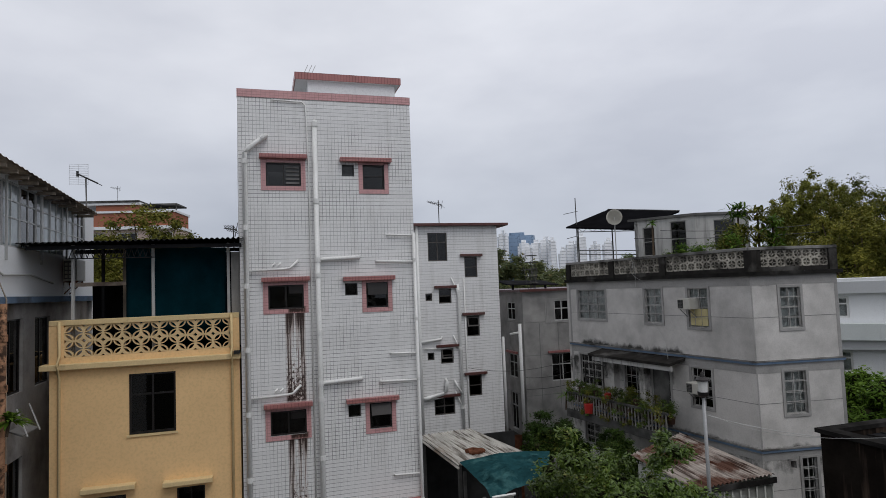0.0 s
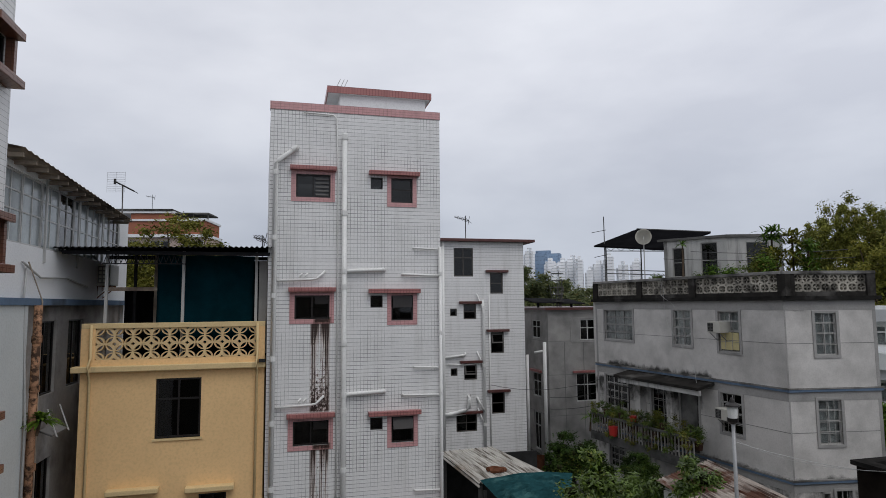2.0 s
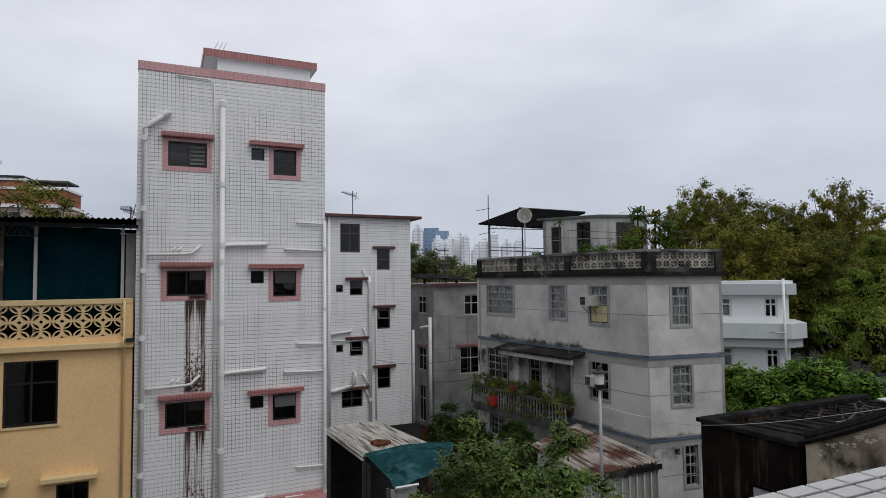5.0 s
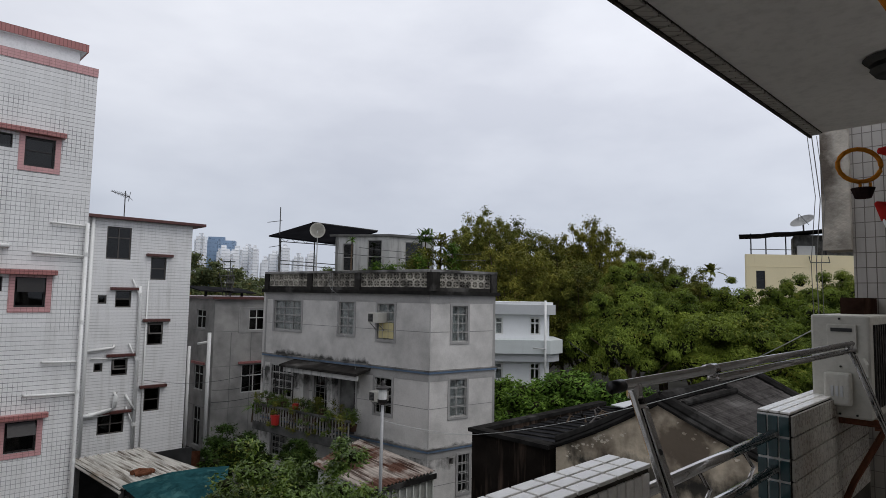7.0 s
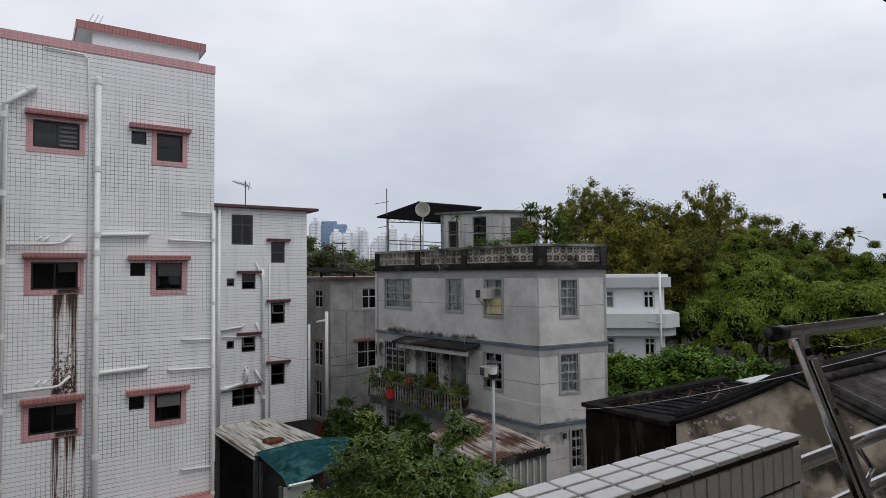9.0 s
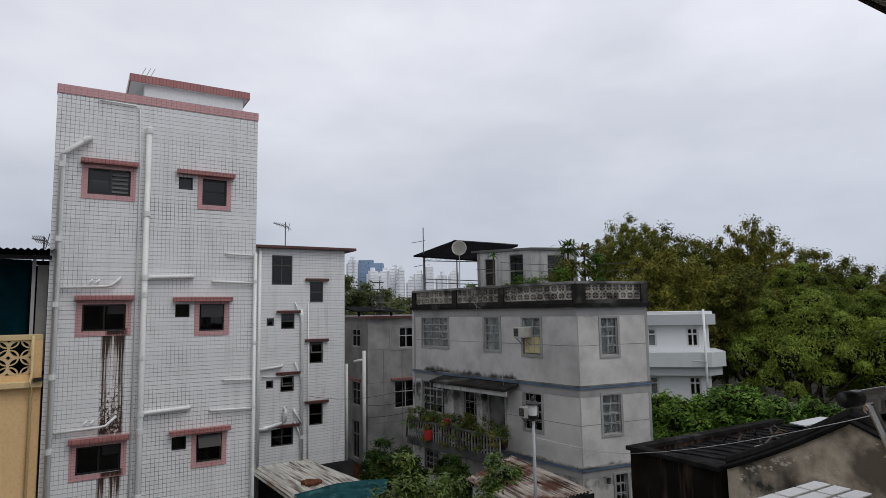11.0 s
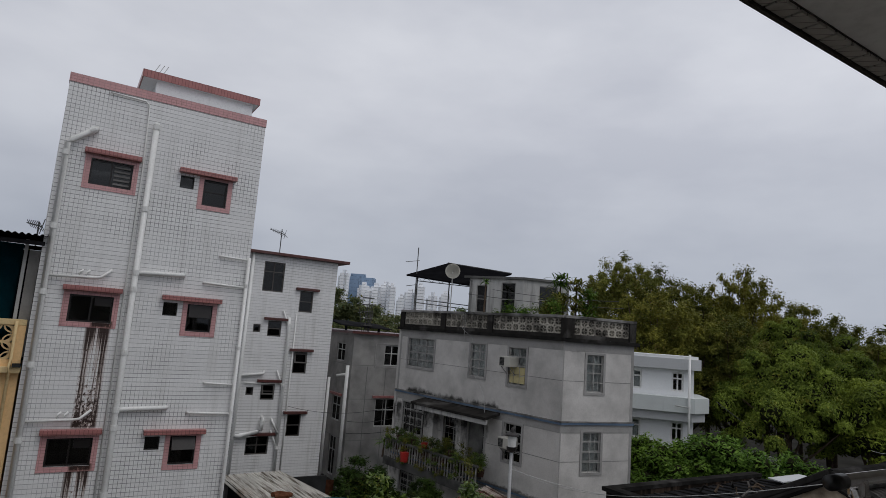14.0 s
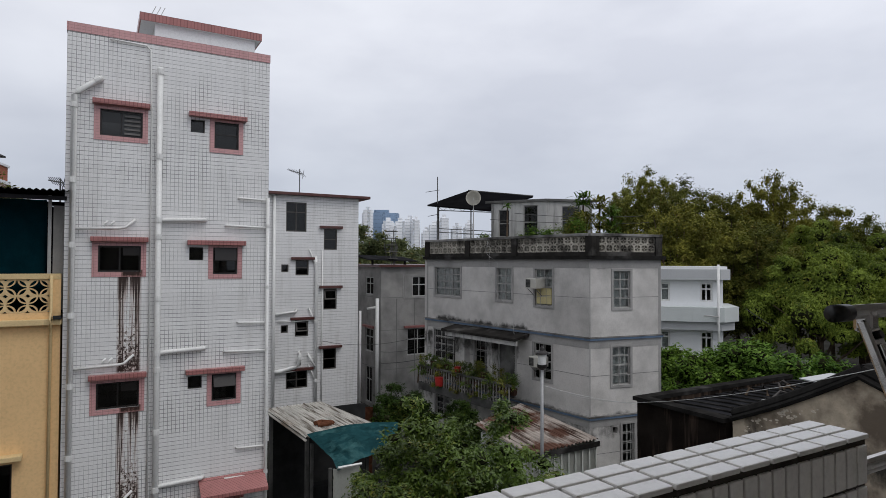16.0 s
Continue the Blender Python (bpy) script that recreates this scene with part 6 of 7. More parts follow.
part("roof", slab(bmesh.new(), [(16.25, 6.06, 5.82), (16.25, 1.9, 3.92), (18.9, 1.9, 3.92), (18.9, 6.06, 5.82)], 0.08), COPING, old2)
part("roof", slab(bmesh.new(), [(16.25, 8.5, 4.55), (16.25, 6.06, 5.82), (18.9, 6.06, 5.82), (18.9, 8.5, 4.55)], 0.08), ROOF_TILE, old2)
part("ridge", tube(bmesh.new(), [(16.1, 6.06, 5.96), (19.0, 6.06, 5.96)], 0.11, 8), COPING, old2)
part("long_wall", box(16.25, 18.9, 8.2, 8.4, 0, 4.5), OLD_WALL, old2)
part("long_wall", box(16.25, 18.9, 2.0, 2.2, 0, 3.85), OLD_WALL, old2)

lean = thing("soot_black_house", (15.5, 9.8, 0), "low house with soot-black wall and dark roof", "house")
part("wall", wall(face_frame(12.4, 11.05, 0, -1), 0, 2.55, 0, 4.42, 0.22, [(1.3, 2.1, 0, 3.3)]), BLACK_WALL, lean, "soot-black plaster with pale streaks")
part("door", box(12.5, 12.56, 9.0, 9.7, 0, 3.2), SHADE_PAINT, lean)
part("side_wall", box(12.62, 19, 10.85, 11.05, 0, 4.42), BLACK_WALL, lean)
bm = box(12.32, 12.66, 8.5, 11.13, 4.42, 4.52)
bx(bm, 12.66, 19, 10.83, 11.13, 4.42, 4.52)
part("coping", bm, COPING, lean)
part("roof", sheet([(12.66, 10.83, 4.27), (19, 10.83, 4.38), (19, 8.45, 4.5), (12.66, 8.45, 4.38)][::-1], 0.9, 0.01), BLACK_SHEET, lean, "dark boarded roof")
for k in range(14):
    x = 13.1 + k * 0.42
    part("batten", tube(bmesh.new(), [(x, 8.5, 4.41 + k * 0.008), (x + 0.05, 9.7, 4.355 + k * 0.008), (x, 10.8, 4.30 + k * 0.007)], 0.022, 5), COPING, lean)
for k in range(16):
    x, y = random.uniform(15, 18.4), random.uniform(9.0, 10.4)
    dx, dy = random.uniform(-0.45, 0.45), random.uniform(-0.4, 0.4)
    part("debris", tube(bmesh.new(), [(x, y, 4.40), (x + dx * 0.5, y + dy * 0.4, 4.58), (x + dx, y + dy, 4.53)], [0.04, 0.03, 0.015], 5), (COPING, BARK, ROOF_TILE)[k % 3], lean)

part("loose_sheet", slab(bmesh.new(), [(18.2, 9.75, 4.58), (19.9, 9.75, 4.6), (19.9, 10.2, 4.6), (18.3, 10.25, 4.58)], 0.03), SHADE_PAINT, lean, "pale sheet lying on the roof")

# ---- our own balcony ----
balc = thing("floor", (1, -0.5, 6.3), "grey tiled balcony floor", "floor", kind="structure")
part("slab", box(-3, 4.85, -2.2, 0.84, 6.25, 6.42), FLOOR, balc)
solo("ceiling", box(-3, 4.18, -2.2, 0.782, 9.08, 9.22), SOFFIT, "grey painted soffit over the balcony", "ceiling", kind="structure")
edge = thing("trim", (1, 0.8, 9.05), "tiled edge of the balcony soffit", "trim", kind="structure")
part("edge", box(-3, 4.20, 0.782, 0.795, 9.06, 9.22), GROUT, edge)
part("joint_bed", box(-0.6, 4.18, 0.722, 0.782, 9.0765, 9.0795), GROUT, edge)
T_EDGE = mesh_of(bx(bmesh.new(), -0.0455, 0.0455, -0.026, 0.026, 0, 0.011, bevel=0.002), WALL_TILE)[0]
for i in range(47):
    piece("edge_tile", T_EDGE, pose(4.12 - i * 0.1, 0.752, 9.066), edge)
solo("wall_back", box(-3, 4.85, -2.4, -2.2, 6.25, 9.22), SOFFIT, "plain grey wall behind the balcony", "wall", kind="structure")
solo("wall_left", box(-3.2, -3, -2.4, 0.84, 6.25, 9.22), SOFFIT, "plain grey wall at the balcony end", "wall", kind="structure")
end_wall = thing("wall_right", (4.8, -0.8, 0), "white tiled end wall of the balcony", "wall", kind="structure")
part("tiled_face", box(4.85, 5.05, -2.4, 0.72, 0, 9.6), WALL_TILE, end_wall)
part("peeling_pier", box(4.80, 5.05, 0.72, 0.885, 8.42, 9.6), PEELED, end_wall, "pier of bare peeling plaster")
below = thing("wall_front", (1, 0.75, 0), "facade below the balcony", "wall", kind="structure")
part("facade", box(-3.2, 4.75, 0.6, 0.80, 0, 6.25), WALL_TILE, below)

par = thing("parapet", (0, 0.75, 6.42), "balcony parapet faced with white glazed tiles", "parapet")
part("core", box(-3, 1.857, 0.675, 0.810, 6.42, 7.567), GROUT, par)
T_TOP = mesh_of(bx(bmesh.new(), -0.0458, 0.0458, -0.0218, 0.0218, 0, 0.012, bevel=0.003), GLAZED)[0]
T_SIDE = mesh_of(bx(bmesh.new(), -0.0215, 0.0215, 0, 0.012, -0.046, 0.046, bevel=0.003), GLAZED)[0]
for i in range(30):
    for j in range(3):
        piece("tile", T_TOP, pose(1.810 - i * 0.1, 0.6865 + j * 0.0500, 7.563), par)
for i in range(36):
    for j in range(3):
        piece("tile", T_SIDE, pose(1.833 - i * 0.0485, 0.674, 7.455 - j * 0.1), par)
pier = thing("tiled_pier", (3.5, 0.7, 6.42), "low tiled pier with dark green end tiles", "pier")
part("core", box(3.22, 4.85, 0.672, 0.805, 6.42, 7.55), GROUT, pier)
for i in range(16):
    for j in range(3):
        piece("tile", T_TOP, pose(3.27 + i * 0.1, 0.690 + j * 0.0485, 7.547), pier)
T_PIER = mesh_of(bx(bmesh.new(), -0.0225, 0.0225, 0, 0.012, -0.047, 0.047, bevel=0.003), RUST_TILE)[0]
part("pale_grout", box(3.213, 3.22, 0.672, 0.805, 6.42, 7.545), PIPE, pier)
for i in range(32):
    for j in range(6):
        piece("tile", T_PIER, pose(3.245 + i * 0.0485, 0.661, 7.45 - j * 0.1), pier)
G_SIDE = mesh_of(bx(bmesh.new(), 0, 0.012, -0.0205, 0.0205, -0.0445, 0.0445, bevel=0.003), GREEN_TILE)[0]
for i in range(3):
    for j in range(9):
        piece("green_tile", G_SIDE, pose(3.208, 0.690 + i * 0.048, 7.45 - j * 0.1), pier)
rails = thing("balustrade", (2.5, 0.75, 6.42), "stainless steel tube balustrade in the parapet gap", "balustrade")
for z in (7.455, 7.295, 7.135):
    part("rail", tube(bmesh.new(), [(1.855, 0.735, z), (3.22, 0.735, z)], 0.021, 14), STAINLESS, rails, smooth=True)
for x in (2.35, 2.8):
    part("scroll", tube(bmesh.new(), [(x, 0.735, 7.455), (x + 0.03, 0.70, 7.38), (x - 0.02, 0.70, 7.34), (x, 0.735, 7.295)], 0.009, 6), STAINLESS, rails)
rack = thing("drying_rack", (1.7, 0.0, 6.42), "folding stainless steel clothes drying rack", "drying rack")
BZ, BY = 7.932, 0.272
part("bar", tube(bmesh.new(), [(0.955, BY, BZ), (2.50, BY, BZ)], 0.0086, 16), STAINLESS, rack, smooth=True)
part("sleeve", tube(bmesh.new(), [(1.30, BY, BZ), (1.345, BY, BZ)], 0.0112, 16), STAINLESS, rack, smooth=True)
part("inner_bar", tube(bmesh.new(), [(1.34, BY - 0.010, BZ - 0.018), (2.48, BY - 0.012, BZ - 0.02)], 0.006, 10), STAINLESS, rack, smooth=True)
part("inner_bar", tube(bmesh.new(), [(1.34, BY + 0.010, BZ - 0.019), (2.48, BY + 0.012, BZ - 0.022)], 0.005, 10), STAINLESS, rack, smooth=True)
part("end_cap", tube(bmesh.new(), [(0.943, BY, BZ), (0.975, BY, BZ)], 0.0100, 16), BLACK_CAP, rack, "black plastic end cap", smooth=True)
for x0 in (1.015, 2.46):
    d = Vector((0.0, -0.36, -1.0)).normalized()
    s = Matrix.Translation((x0, BY, BZ - 0.01)) @ d.to_track_quat("Z", "Y").to_matrix().to_4x4()
    leg = part("leg", box(-0.0135, 0.0135, -0.006, 0.006, 0, 1.60, s, bevel=0.003), STAINLESS, rack)
    part("brace", box(-0.008, 0.008, 0.0065, 0.0105, 0.03, 1.2, s, bevel=0.0015), STAINLESS, rack)
    for k in (0.02, 0.10, 0.25, 0.45):
        part("rivet", tube(bmesh.new(), [(0, -0.009, k), (0, 0.011, k)], 0.005, 8, s), DARK_FRAME, leg)
    part("hinge", box(-0.012, 0.012, -0.0105, 0.0105, -0.02, 0.007, Matrix.Translation((x0, BY, BZ - 0.005)), bevel=0.006), STAINLESS, rack)
post = thing("steel_gate_post", (-0.2, 0.5, 6.42), "stainless steel gate post with water stains", "gate post")
part("tube", box(-0.315, -0.245, 0.47, 0.53, 6.42, 9.08, bevel=0.005), POST_STEEL, post)
part("stop", box(-0.39, -0.316, 0.47, 0.53, 6.42, 9.08, bevel=0.004), BLACK_CAP, post)

ac = thing("outdoor_ac_unit", (4.2, 0.57, 7.40), "off-white outdoor cooling unit on rusty bracket", "air conditioner")
part("casing", box(4.0, 4.74, 0.49, 0.77, 7.445, 8.0, bevel=0.012), AC_WHITE, ac)
part("cover_plate", box(3.988, 4.0, 0.55, 0.69, 7.80, 7.95, bevel=0.004), AC_WHITE, ac)
part("grip", box(3.982, 3.988, 0.57, 0.67, 7.91, 7.93), BLACK_CAP, ac)
part("valve_cover", box(3.935, 4.0, 0.575, 0.70, 7.515, 7.69, bevel=0.012), AC_WHITE, ac, "raised valve cover with faint marks")
bm = bmesh.new()
for k in range(3):
    bx(bm, 3.931, 3.935, 0.61 + k * 0.022, 0.622 + k * 0.022, 7.565, 7.62)
part("faint_mark", bm, SHADE_PAINT, ac)
for y, z in ((0.63, 7.98), (0.72, 7.465), (0.64, 7.465), (0.56, 7.465), (0.63, 7.72)):
    part("screw", tube(bmesh.new(), [(3.992, y, z), (4.004, y, z)], 0.006, 8), DARK_FRAME, ac)
bm = bmesh.new()
for k in range(10):
    bx(bm, 4.07 + k * 0.06, 4.10 + k * 0.06, 0.48, 0.49, 7.50, 7.95)
part("fan_grille", bm, DARK_FRAME, ac)
part("handle_loop", tube(bmesh.new(), [(3.99, 0.52, 7.77), (3.96, 0.50, 7.74), (3.96, 0.50, 7.68), (3.99, 0.52, 7.65)], 0.008, 6), AC_WHITE, ac)
bracket = thing("iron_bracket", (4.2, 0.5, 7.1), "rusty iron wall bracket under the cooling unit", "bracket")
for x in (4.05, 4.67):
    part("shelf_bar", box(x - 0.02, x + 0.02, 0.44, 0.80, 7.41, 7.445), RUST, bracket)
part("shelf_bar", box(4.02, 4.85, 0.46, 0.49, 7.395, 7.409), RUST, bracket)
part("strut", tube(bmesh.new(), [(4.05, 0.44, 7.42), (4.08, 0.60, 7.1), (4.1, 0.66, 6.95)], 0.016, 6), RUST, bracket)
part("cardboard_flap", box(4.45, 4.84, 0.60, 0.72, 8.0, 8.10, Matrix.Identity(4)), CARD, bracket)
wires = thing("hanging_cables", (4.5, 0.8, 7.97), "thin cables hanging from the soffit", "cable")
for x, y, r_ in ((4.15, 0.80, 0.002), (4.30, 0.81, 0.0028), (4.33, 0.79, 0.002)):
    part("cable", tube(bmesh.new(), [(x, y, 9.1), (x + 0.03, y - 0.03, 8.7), (x - 0.02, y - 0.01, 8.3), (x, y - 0.02, 7.5)], r_, 6), STEEL_FRAME, wires)
lampc = thing("ceiling_light", (3.09, 0.20, 9.08), "round dark glass ceiling light", "ceiling light")
for z, r_ in ((9.05, 0.12), (9.005, 0.095)):
    part("shade", tube(bmesh.new(), [(3.09, 0.20, z), (3.09, 0.20, z + 0.025)], [r_ * 0.8, r_], 20), GREY_DARK, lampc, smooth=False)
part("stem", tube(bmesh.new(), [(3.09, 0.20, 9.0), (3.09, 0.20, 9.09)], 0.02, 8), DARK_FRAME, lampc)
charm = thing("hanging_ornament", (2.0, 0.08, 8.1), "red and gold festive ornament with hoop", "ornament")
OC = Vector((1.519, 0.051, 8.342))
u_ = Vector((0.7, -0.714, 0)); v_ = Vector((0, 0, 1))
part("hoop", tube(bmesh.new(), [OC + u_ * 0.043 * math.cos(k * 0.3307) + v_ * 0.033 * math.sin(k * 0.3307) for k in range(20)], 0.0045, 8), ORANGE_GOLD, charm, "golden hoop", smooth=True)
part("basket", tube(bmesh.new(), [OC + Vector((0.004, -0.004, -0.066)), OC + Vector((0.004, -0.004, -0.046))], [0.014, 0.021], 14), DARK_BASKET, charm, "small dark woven basket")
for s in (0.0, 0.02):
    part("thread", tube(bmesh.new(), [OC + u_ * s + Vector((0, 0, -0.034)), OC + u_ * s + Vector((0, 0, -0.05))], 0.003, 5), ORANGE_GOLD, charm)
part("ribbon", tube(bmesh.new(), [OC + u_ * 0.04 + v_ * 0.03, OC + u_ * 0.075 + v_ * 0.03, OC + u_ * 0.11 + v_ * 0.06, OC + u_ * 0.13 + v_ * 0.14], [0.006, 0.016, 0.03, 0.02], 8), RED_CLOTH, charm, smooth=True)
part("tail", tube(bmesh.new(), [OC + u_ * 0.030 + v_ * -0.075, OC + u_ * 0.055 + v_ * -0.092, OC + u_ * 0.09 + v_ * -0.105], [0.004, 0.022, 0.012], 8), RED_CLOTH, charm, "red and gold paper tail", smooth=True)
part("tassel", tube(bmesh.new(), [OC + u_ * 0.055 + v_ * -0.105, OC + u_ * 0.06 + v_ * -0.13], [0.012, 0.008], 8), WHITE_FRAME, charm, smooth=True)
part("cord", tube(bmesh.new(), [OC + u_ * 0.13 + v_ * 0.14, OC + u_ * 0.09 + v_ * 0.30, OC + u_ * 0.05 + v_ * 0.36, OC + u_ * 0.04 + v_ * 0.76], 0.008, 8), ORANGE_GOLD, charm)

# ---- street lamp ----
LPX, LPY = 11.45, 13.75
street = thing("street_lamp", (LPX, LPY, 0), "grey street lamp on a plain pole", "street lamp")
part("pole", tube(bmesh.new(), [(LPX, LPY, 0), (LPX, LPY, 4.9)], [0.06, 0.045], 12), LAMP_GREY, street, smooth=True)
part("head_base", tube(bmesh.new(), [(LPX, LPY, 4.86), (LPX, LPY, 4.93), (LPX, LPY, 5.02)], [0.05, 0.14, 0.15], 14), DARK_FRAME, street)
part("lantern", tube(bmesh.new(), [(LPX, LPY, 5.02), (LPX, LPY, 5.32)], [0.115, 0.135], 14), PIPE, street, "pale frosted lantern")
part("cap", tube(bmesh.new(), [(LPX, LPY, 5.32), (LPX, LPY, 5.36), (LPX, LPY, 5.42)], [0.19, 0.18, 0.10], 14), DARK_FRAME, street)
part("sensor", tube(bmesh.new(), [(LPX, LPY, 5.42), (LPX, LPY, 5.5), (LPX, LPY, 5.56)], [0.07, 0.05, 0.02], 10), DARK_FRAME, street)


def wire(name, a, b, sag, r, label, material=None):
    a, b = Vector(a), Vector(b)
    pts = [a.lerp(b, i / 16) - Vector((0, 0, sag * 4 * (i / 16) * (1 - i / 16))) for i in range(17)]
    return solo(name, tube(bmesh.new(), pts, r, 5), material or GREY_PIPE, label, "cable", "overhead cables")


wire("overhead_cable", (LPX, LPY, 4.41), (16.0, 9.0, 4.6), 0.45, 0.008, "thin pale overhead cable")
wire("overhead_cable", (LPX, LPY, 4.5), (4.5, 0.80, 7.75), 0.5, 0.0035, "thin overhead cable to the balcony")
wire("overhead_cable", (9.25, 27.0, 4.3), (14.0, 25.3, 4.6), 0.35, 0.010, "slack grey cable between houses", AERIAL)
wire("overhead_cable", (4.22, 0.82, 7.90), (14.20, 5.80, 6.38), 0.12, 0.004, "thin pale cable from the balcony")
wire("overhead_cable", (13.28, 29.4, 3.2), (16.4, 28.9, 3.6), 0.18, 0.014, "slack grey cable along the rendered house", AERIAL)
wire("overhead_cable", (13.28, 29.4, 2.6), (16.4, 28.9, 2.9), 0.12, 0.016, "slack grey cable along the rendered house", AERIAL)
wire("overhead_cable", (15.0, 19.9, 10.0), (19.5, 17.2, 9.9), 0.1, 0.012, "cable over the roof garden", AERIAL)
wire("overhead_cable", (14.2, 20.5, 9.75), (19.5, 16.9, 9.6), 0.08, 0.012, "cable over the roof garden", AERIAL)
wire("overhead_cable", (29.4, 19.3, 5.6), (34, 14.5, 2.6), 0.5, 0.02, "dark cable from the white house", AERIAL)


# ---- plants ----
def leaves(name, spots, count, size, material, spread, seed, flat=0.85, shell=False, core=0.0):
    """A mesh of many small leaves, gathered in clumps round the given spots (x, y, z, radius); core: size of the dark
    blob added in each clump as painted shade.
    """
    rng = np.random.default_rng(seed)
    spots = np.array(spots, float)
    pick = rng.integers(0, len(spots), count)
    d = rng.normal(size=(count, 3))
    d /= np.linalg.norm(d, axis=1)[:, None]
    rad = spots[pick, 3] * np.minimum(np.abs(rng.normal(size=count)) * 0.5 + 0.15, 1.02) * spread
    if shell:
        d[:, 2] = np.where(d[:, 2] < -0.45, -d[:, 2], d[:, 2])
        rad = spots[pick, 3] * (0.62 + 0.44 * rng.uniform(size=count) ** 0.7 + 0.25 * (rng.uniform(size=count) > 0.92))
    c = spots[pick, :3] + d * rad[:, None] * np.array([1, 1, 0.75])
    nrm = d * (1.1 if shell else 0.6) + rng.normal(size=(count, 3)) * (0.4 if shell else 0.5) + np.array([0, 0, flat])
    nrm /= np.linalg.norm(nrm, axis=1)[:, None]
    a = np.cross(nrm, rng.normal(size=(count, 3)))
    a /= np.linalg.norm(a, axis=1)[:, None]
    b = np.cross(nrm, a)
    s = size * rng.uniform(0.6, 1.3, count)[:, None]
    drop = nrm * s * 0.18
    quad_ = np.stack([c - a * s, c - b * s * 0.42 - drop, c + a * s, c + b * s * 0.42 - drop], 1).reshape(-1, 3)
    faces = np.arange(count * 4).reshape(-1, 4).tolist()
    # added blobs: block light and paint the shaded inside of each clump
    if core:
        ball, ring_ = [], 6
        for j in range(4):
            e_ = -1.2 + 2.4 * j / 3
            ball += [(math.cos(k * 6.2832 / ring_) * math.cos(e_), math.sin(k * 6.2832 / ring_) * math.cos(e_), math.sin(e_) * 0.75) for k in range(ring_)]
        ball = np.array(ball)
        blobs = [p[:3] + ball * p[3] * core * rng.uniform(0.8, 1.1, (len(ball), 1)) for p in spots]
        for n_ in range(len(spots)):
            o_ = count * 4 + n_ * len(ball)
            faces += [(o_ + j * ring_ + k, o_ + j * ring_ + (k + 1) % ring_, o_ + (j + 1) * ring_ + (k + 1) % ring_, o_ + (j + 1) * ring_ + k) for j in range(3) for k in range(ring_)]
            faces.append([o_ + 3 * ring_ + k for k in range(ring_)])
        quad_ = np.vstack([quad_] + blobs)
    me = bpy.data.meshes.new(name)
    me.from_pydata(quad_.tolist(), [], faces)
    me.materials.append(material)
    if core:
        me.materials.append(CROWN_SHADE)
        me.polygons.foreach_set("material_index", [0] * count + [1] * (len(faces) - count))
    return me


def clumps(rng, n_, rx, ry, rz, zc, r0, r1, low=-0.5):
    out = []
    while len(out) < n_:
        p = rng.normal(size=3)
        p /= np.linalg.norm(p)
        if p[2] < low:
            continue
        k = rng.uniform(0.45, 1.0)
        out.append((p[0] * rx * k, p[1] * ry * k, zc + p[2] * rz * k, rng.uniform(r0, r1)))
    return out


def limbs(bm, spots, height, r, rng, n_=9):
    tube(bm, [(0, 0, 0), (0.06 * height * rng.uniform(-1, 1) * 0.3, 0.02 * height, height * 0.35), (0, 0, height * 0.62)], [r, r * 0.75, r * 0.4], 8)
    for k in rng.choice(len(spots), min(n_, len(spots)), replace=False):
        s = Vector(spots[k][:3])
        a = Vector((0, 0, height * rng.uniform(0.25, 0.55)))
        mid_ = a.lerp(s, 0.5) + Vector((0, 0, -0.05 * height * rng.uniform(0, 1)))
        tube(bm, [a, mid_, s], [r * 0.4, r * 0.25, r * 0.08], 6)
    return bm


def tree_kind(seed, height, rx, rz, n_clump, count, size, material, r0, r1, trunk=0.16, low=-0.5, shell=False, core=0.0):
    rng = np.random.default_rng(seed)
    sp = clumps(rng, n_clump, rx, rx * rng.uniform(0.8, 1.1), rz, height - rz * 0.95, r0, r1, low)
    crown = leaves("crown", sp, count, size, material, 1.0, seed, 0.2 if shell else 0.85, shell, core)
    bm = limbs(bmesh.new(), sp, height, trunk, rng, 34 if height > 11 and not shell else 9)
    bmesh.ops.recalc_face_normals(bm, faces=bm.faces)
    me = bpy.data.meshes.new("trunk")
    bm.to_mesh(me)
    bm.free()
    me.materials.append(BARK)
    return me, crown


def plant(name, kind_, at, label, category, scale=1.0, turn=0.0, group="", wide=1.0):
    t = new(name)
    t.matrix_basis = pose(*at, 0, 0, turn) @ Matrix.Diagonal((scale * wide, scale * wide, scale, 1))
    tagged(t, label, category, group)
    for n_, me in zip(("trunk", "crown"), kind_):
        o = new(n_, me)
        o.parent = t
    return t


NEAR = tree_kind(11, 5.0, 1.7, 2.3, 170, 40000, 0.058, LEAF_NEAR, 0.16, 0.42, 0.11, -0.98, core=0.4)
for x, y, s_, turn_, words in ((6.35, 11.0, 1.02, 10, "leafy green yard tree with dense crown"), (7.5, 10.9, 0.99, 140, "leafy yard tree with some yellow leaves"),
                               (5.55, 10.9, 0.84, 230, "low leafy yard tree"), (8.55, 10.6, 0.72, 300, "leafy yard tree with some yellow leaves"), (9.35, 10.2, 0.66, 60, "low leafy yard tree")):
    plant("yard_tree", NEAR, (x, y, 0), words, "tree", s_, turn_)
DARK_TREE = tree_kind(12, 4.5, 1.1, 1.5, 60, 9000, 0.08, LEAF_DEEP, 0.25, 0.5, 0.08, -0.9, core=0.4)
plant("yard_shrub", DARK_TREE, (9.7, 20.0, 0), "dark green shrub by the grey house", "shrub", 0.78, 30)
